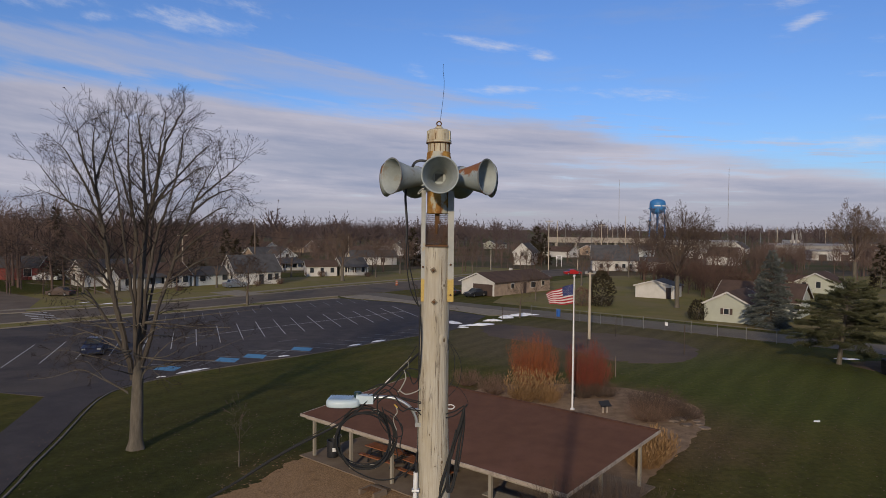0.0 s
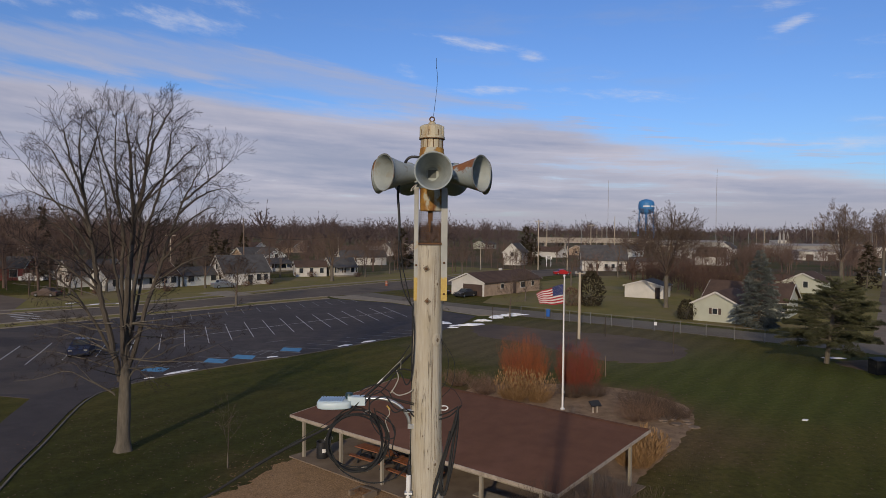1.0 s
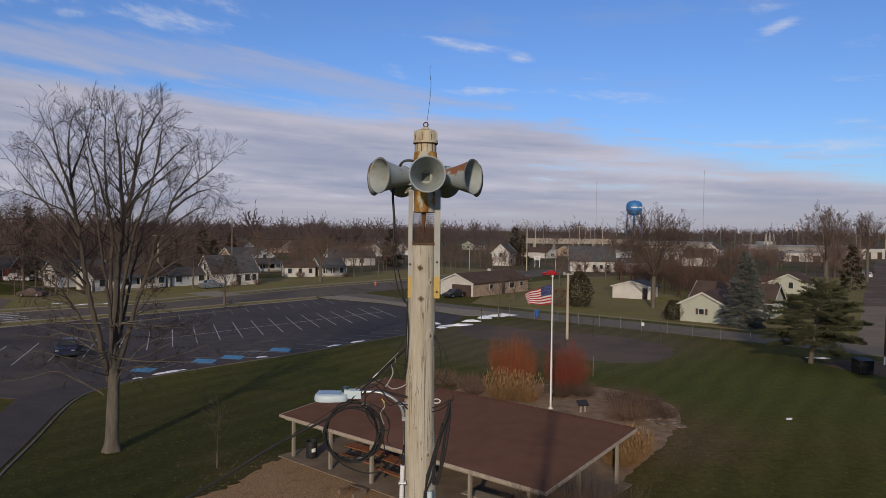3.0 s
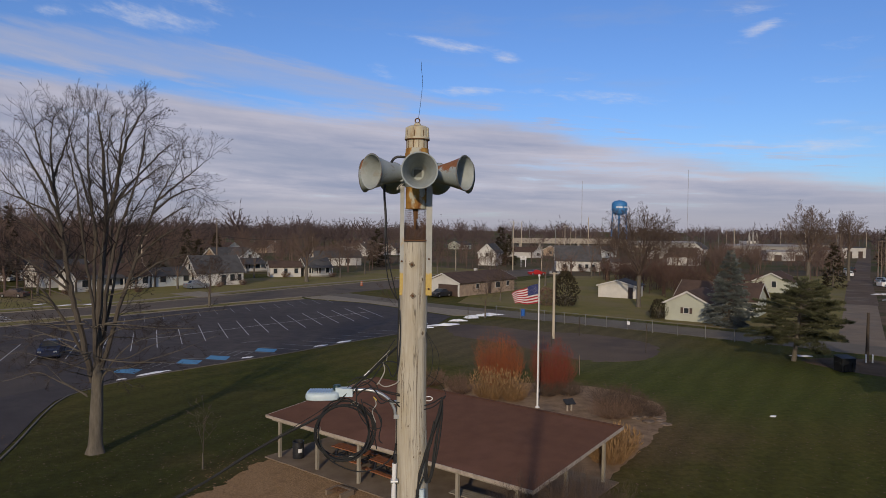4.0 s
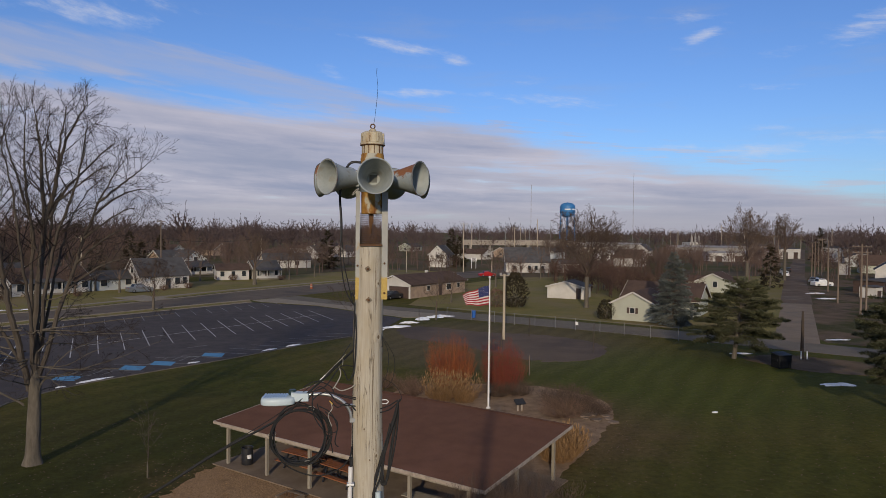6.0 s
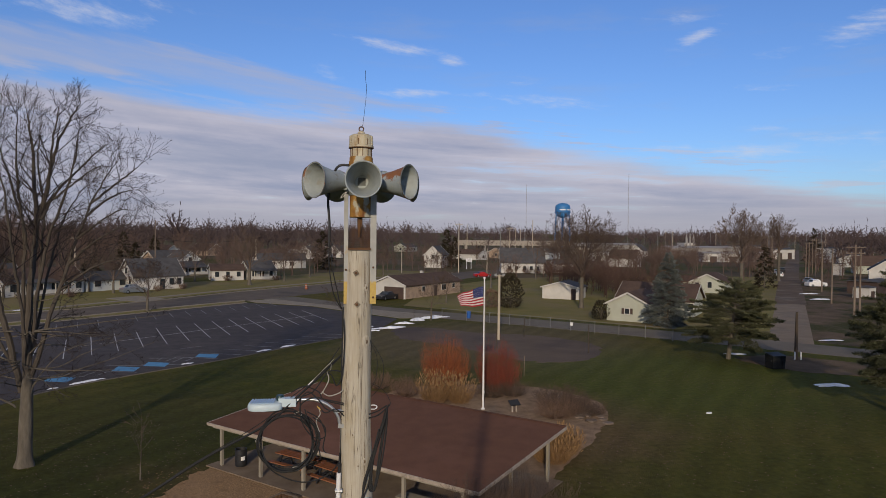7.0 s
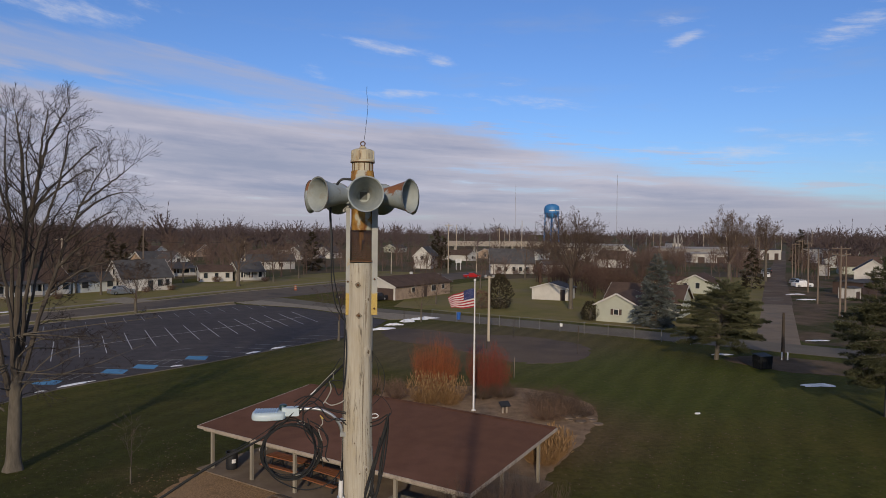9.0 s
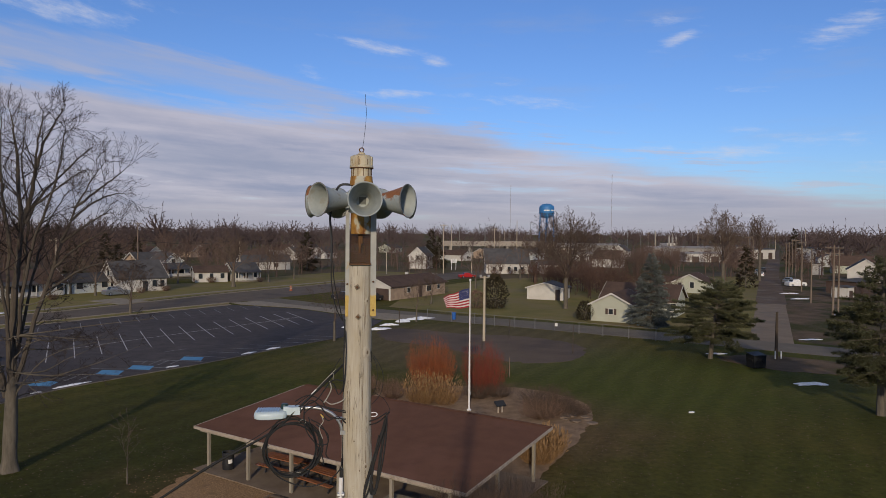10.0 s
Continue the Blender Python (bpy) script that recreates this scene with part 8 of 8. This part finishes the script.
# ---- the town and the horizon ----
tw = thing("water_tower", "blue water tower on tall legs", "water tower", pose(155.5, 540, 0))
part("tank", Geo().lathe([(1.0, 24.2), (3.5, 24.8), (5.6, 26.6), (6.1, 28.6), (6.1, 32.4), (5.6, 34.2), (3.6, 35.6), (0.4, 36.2)], 32), "towerblue", tw, smooth=True)
part("balcony", Geo().lathe([(6.2, 28.4), (6.9, 28.4), (6.9, 28.7), (6.2, 28.7)], 32, caps=False), "towerblue", tw)
part("riser", Geo().lathe([(0.9, 0), (0.9, 24.6)], 12), "towerblue", tw)
for j in range(6):
    a = 6.283 * (j + 0.3) / 6
    part("leg", Geo().tube([(7.2 * math.cos(a), 7.2 * math.sin(a), 0), (5.9 * math.cos(a), 5.9 * math.sin(a), 28)], 0.32, 8), "towerblue", tw)
    b = a + 6.283 / 6
    for z0, z1 in ((1, 10), (10, 19), (19, 27)):
        r0, r1 = 7.2 - 1.3 * z0 / 28, 7.2 - 1.3 * z1 / 28
        part("brace", Geo().tube([(r0 * math.cos(a), r0 * math.sin(a), z0), (r1 * math.cos(b), r1 * math.sin(b), z1)], 0.09, 5), "towerblue", tw)
for a0 in (-2.2, -1.2):
    g = Geo()
    for i in range(9):
        a = a0 + 0.09 * i
        g.box((6.12 * math.cos(a), 6.12 * math.sin(a), 30.6), (0.1, 0.5, 0.9), math.degrees(a))
    part("lettering_bar", g, "pvc", tw, "pale bar of unreadable lettering")
for x, y, h in ((161.5, 694, 62), (276, 709, 76)):
    ma = thing("radio_mast", "thin grey lattice radio mast", "mast", pose(x, y, 0), "radio masts")
    for j in range(3):
        a = 2.094 * j
        part("leg", Geo().tube([(0.5 * math.cos(a), 0.5 * math.sin(a), 0), (0.15 * math.cos(a), 0.15 * math.sin(a), h)], 0.055, 4), "industrial", ma)
    part("lattice", Geo().tube([(0.45 * math.cos(2.094 * i) * (1 - i / (h * 1.2)), 0.45 * math.sin(2.094 * i) * (1 - i / (h * 1.2)), i) for i in range(int(h))], 0.035, 3), "industrial", ma)

ov = thing("overpass", "pale concrete road bridge in the distance", "bridge")
part("deck", Geo().box((90, 424, 5.0), (72, 9, 2.2)), "bridge", ov)
part("parapet", Geo().box((90, 419.3, 6.6), (72, 0.3, 1.0)), "bridge", ov)
for k in range(6):
    part("pier", Geo().box((60 + 12.0 * k, 424, 2.0), (1.2, 7, 4.0)), "bridge", ov)


def warehouse(name, label, x, y, w, d, h, wall, rz=0, doors=3):
    b = thing(name, label, "building", pose(x, y, 0, 0, 0, rz), "far buildings")
    HOUSES.append((x, y, max(w, d) * 0.55 + 3))
    part("wall", Geo().box((0, 0, h / 2), (w, d, h)), wall, b)
    part("roof", Geo().add([(-w / 2 - 0.4, -d / 2 - 0.4, h), (w / 2 + 0.4, -d / 2 - 0.4, h), (w / 2 + 0.4, d / 2 + 0.4, h), (-w / 2 - 0.4, d / 2 + 0.4, h), (-w / 2 - 0.4, 0, h + d * 0.07), (w / 2 + 0.4, 0, h + d * 0.07)],
                            [(0, 1, 5, 4), (2, 3, 4, 5), (1, 2, 5), (3, 0, 4), (3, 2, 1, 0)]), "roof_grey" if doors % 2 else "industrial", b)
    for k in range(doors):
        part("door", Geo().box((w * ((k + 0.5) / doors - 0.5), -d / 2 - 0.04, h * 0.33), (min(3.0, w / doors * 0.5), 0.1, h * 0.66)), "doorbrown", b)


rng = random.Random(17)
for x, y, rx, h, k in ((-41, 141.5, 0.9, 1.1, 1), (-37.5, 146, 0.9, 1.2, 2), (-52, 128.5, 0.8, 1.0, 3), (-62, 122.5, 0.8, 1.0, 4), (-33, 168.6, 1.2, 1.5, 5), (-36.5, 169.5, 1.0, 1.4, 6), (-22, 170.6, 0.9, 1.2, 7), (42, 201.5, 1.4, 1.8, 8), (47, 201.2, 1.5, 2.0, 9), (50.5, 201.4, 1.4, 1.8, 10), (15, 135.5, 0.8, 1.0, 11)):
    stems("yard_shrub", "brown leafless shrub in front of a house", x, y, rx, h, 130, 800 + k, "brush", 0.4, 0.5, 0.012)
for q in (("warehouse", "long white metal warehouse", 157, 294, 17, 9, 3.8, "white_siding", -8, 2), ("warehouse", "pale grey industrial hall", 185, 372, 36, 14, 4.6, "industrial", -5, 4), ("workshop", "white workshop with dark doors", 104, 300, 9, 7, 3.4, "white_siding", 0, 2),
          ("warehouse", "pale industrial hall near the water tower", 160, 455, 44, 14, 4.6, "industrial", 0, 4), ("workshop", "low cream workshop with dark doors", 128, 395, 16, 8, 3.8, "bridge", 5, 3), ("depot", "low pale depot building", 245, 430, 40, 12, 4.6, "industrial", -10, 3),
          ("cabin", "small white kiosk beside the back street", 145, 199, 2.2, 2.4, 3.6, "white_siding", 30, 1), ("shop", "white gabled shop far down the street", 209, 293, 9, 8, 6.5, "white_siding", 30, 3), ("cabin", "low white annexe of the shop", 219, 293, 8, 6, 3.6, "white_siding", 10, 1), ("cabin", "small pale shed behind the poles", 97.5, 126.5, 3.0, 3.0, 2.2, "white_siding", 30, 1), ("shed", "dark low shed behind the poles", 108, 138, 9, 6, 2.6, "doorbrown", 30, 1),
          ("shop", "white low building at the street end", 205, 330, 22, 8, 5, "white_siding", 20, 3), ("workshop", "tan workshop at the street end", 175, 300, 14, 8, 4, "bridge", 10, 2), ("carport", "white carport behind the pine", 92, 96, 6, 5, 2.6, "white_siding", 30, 1)):
    warehouse(*q)
ch = thing("church", "white church with small pointed spires", "church", pose(226, 470, 0), "far buildings")
part("nave", Geo().box((0, 0, 3), (8, 12, 6)), "white_siding", ch)
for s in (-1, 0, 1):
    part("spire", Geo().box((s * 2.6, -6, 4.5 + (s == 0) * 1), (1.2, 1.2, 9)).lathe([(0.8, 9), (0.1, 12)], 6, Matrix.Translation((s * 2.6, -6, (s == 0) * 1))), "industrial", ch)
rng = random.Random(91)
for k in range(34):
    a = rng.uniform(0.10, 0.62)
    d = rng.uniform(330, 620)
    x, y = d * math.sin(a), d * math.cos(a)
    ph = rng.uniform(11, 19)
    solo("yard_pole", Geo().lathe([(0.22, 0), (0.16, ph)], 6, Matrix.Translation((x, y, 0))), "fence" if k % 2 else "lightpole", "pale pole in the distant industrial yard", "pole", group="far yard poles")
for k in range(24):
    for _ in range(30):
        a, d = rng.uniform(-0.75, 0.72), rng.uniform(205, 420)
        x, y = d * math.sin(a), d * math.cos(a)
        if clear(x, y):
            break
    w, dd, hh = rng.uniform(8, 14), rng.uniform(7, 9), rng.uniform(2.6, 3.4)
    house("far_house", "small pale house among far trees", x, y, STREET + 90 * (k % 2) + rng.uniform(-8, 8), w, dd, hh, hh + rng.uniform(1.5, 3), ("white_siding", "grey_siding", "beige_siding", "white_siding", "tan_brick")[k % 5], ("roof_grey", "roof_brown")[k % 2],
          [("f", -w / 4, 0.9, 1.1, 1.2, "window"), ("f", w / 4, 0.9, 1.1, 1.2, "window"), ("l", 0, 0.9, 1.0, 1.2, "window")], group="far houses")

# bare woods: nearer ones of finer twigs, further ones coarser
near_kinds = [rough_tree(200 + i, 0.055, (6, 7), 25, 15.0, 12.5) for i in range(5)]
mid_kinds = [rough_tree(250 + i, 0.10, (5, 6), 21, 15.0, 13.0) for i in range(5)]
far_kinds = [rough_tree(300 + i, 0.19, (4, 5), 22, 15.0, 14.0) for i in range(4)]
horizon_kinds = [rough_tree(350 + i, 0.32, (3, 3), 16, 15.0, 16.0) for i in range(4)]
rng = random.Random(44)
places = []
while len(places) < 760:
    a, d = rng.uniform(-0.85, 0.80), rng.uniform(125, 345)
    x, y = d * math.sin(a), d * math.cos(a)
    if 0.11 < a < 0.30 and d > 215 and rng.random() < 0.75:
        continue
    if clear(x, y) and (a < 0.02 or rng.random() < 0.7):
        tall = rng.uniform(0.50, 0.98) * (1.15 if a < -0.25 else 0.80) * (1.0 + 0.55 * noise.noise((x / 45, y / 90, 3.0)))
        places.append((x, y, tall * (0.42 if rng.random() < 0.42 else 1.0), rng.uniform(0, 6.28), rng.randrange(5)))
for k in range(60):      # trees in front of the industrial yards
    for _ in range(30):
        a, d = rng.uniform(0.27, 0.56), rng.uniform(195, 330)
        x, y = d * math.sin(a), d * math.cos(a)
        if clear(x, y):
            break
    places.append((x, y, rng.uniform(0.40, 0.72), rng.uniform(0, 6.28), rng.randrange(5)))
for k in range(46):      # taller trees beyond the corner
    for _ in range(30):
        a, d = rng.uniform(-0.80, -0.44), rng.uniform(172, 240)
        x, y = d * math.sin(a), d * math.cos(a)
        if clear(x, y):
            break
    places.append((x, y, rng.uniform(1.2, 1.55), rng.uniform(0, 6.28), rng.randrange(5)))
for k in range(34):      # between and behind the houses
    i = rng.randrange(1, 7)
    a, b = Vector(FAR[i]), Vector(FAR[i + 1])
    d = (b - a).normalized()
    p = a.lerp(b, rng.random()) + Vector((-d.y, d.x)) * rng.uniform(19.0, 38.0)
    if all(math.hypot(p.x - hx, p.y - hy) > hr * 0.75 for hx, hy, hr in HOUSES):
        places.append((p.x, p.y, rng.uniform(0.35, 0.62), rng.uniform(0, 6.28), rng.randrange(5)))
thicket = []
for k in range(120):     # behind the beige house
    thicket.append((rng.uniform(44, 60), rng.uniform(118, 172), rng.uniform(0.28, 0.58), rng.uniform(0, 6.28), rng.randrange(5)))
for k in range(60):      # round the store
    x, y = rng.uniform(16, 76), rng.uniform(178, 222)
    if clear(x, y):
        thicket.append((x, y, rng.uniform(0.3, 0.6), rng.uniform(0, 6.28), rng.randrange(5)))
for k in range(16):
    thicket.append((rng.uniform(126, 152), rng.uniform(238, 278), rng.uniform(0.35, 0.7), rng.uniform(0, 6.28), rng.randrange(5)))
bushy = [rough_tree(400 + i, 0.07, (6, 7), 18, 12.0, 12.0) for i in range(5)]
woods("thicket", "dense reddish-brown leafless thicket between the yards", bushy, thicket, "wood_thicket")
woods("town_trees", "leafless brown trees between the houses", near_kinds, [p for p in places if math.hypot(p[0], p[1]) < 225], "wood_far")
woods("town_woods", "leafless brown trees behind the houses", mid_kinds, [p for p in places if math.hypot(p[0], p[1]) >= 225], "wood_far")
places = []
while len(places) < 1450:
    a, d = rng.uniform(-0.85, 0.85), 330 + 1000 * rng.random() ** 1.25
    x, y = d * math.sin(a), d * math.cos(a)
    if 0.10 < a < 0.55 and d < 640 and rng.random() < (0.85 if a < 0.30 and d < 424 else 0.60):
        continue
    if clear(x, y):
        places.append((x, y, (1.0 + 0.45 * noise.noise((x / 80, y / 200, 8.0))) * rng.uniform(0.8, 1.25) * (rng.uniform(0.55, 1.0) if a > 0.08 and d < 480 else 1.15), rng.uniform(0, 6.28), rng.randrange(4)))
woods("far_woods", "brown leafless woods towards the horizon", far_kinds, [p for p in places if math.hypot(p[0], p[1]) < 580], "wood_hazed")
woods("horizon_woods", "leafless woods along the horizon, greyed for haze", horizon_kinds, [p for p in places if math.hypot(p[0], p[1]) >= 580], "wood_hazed")
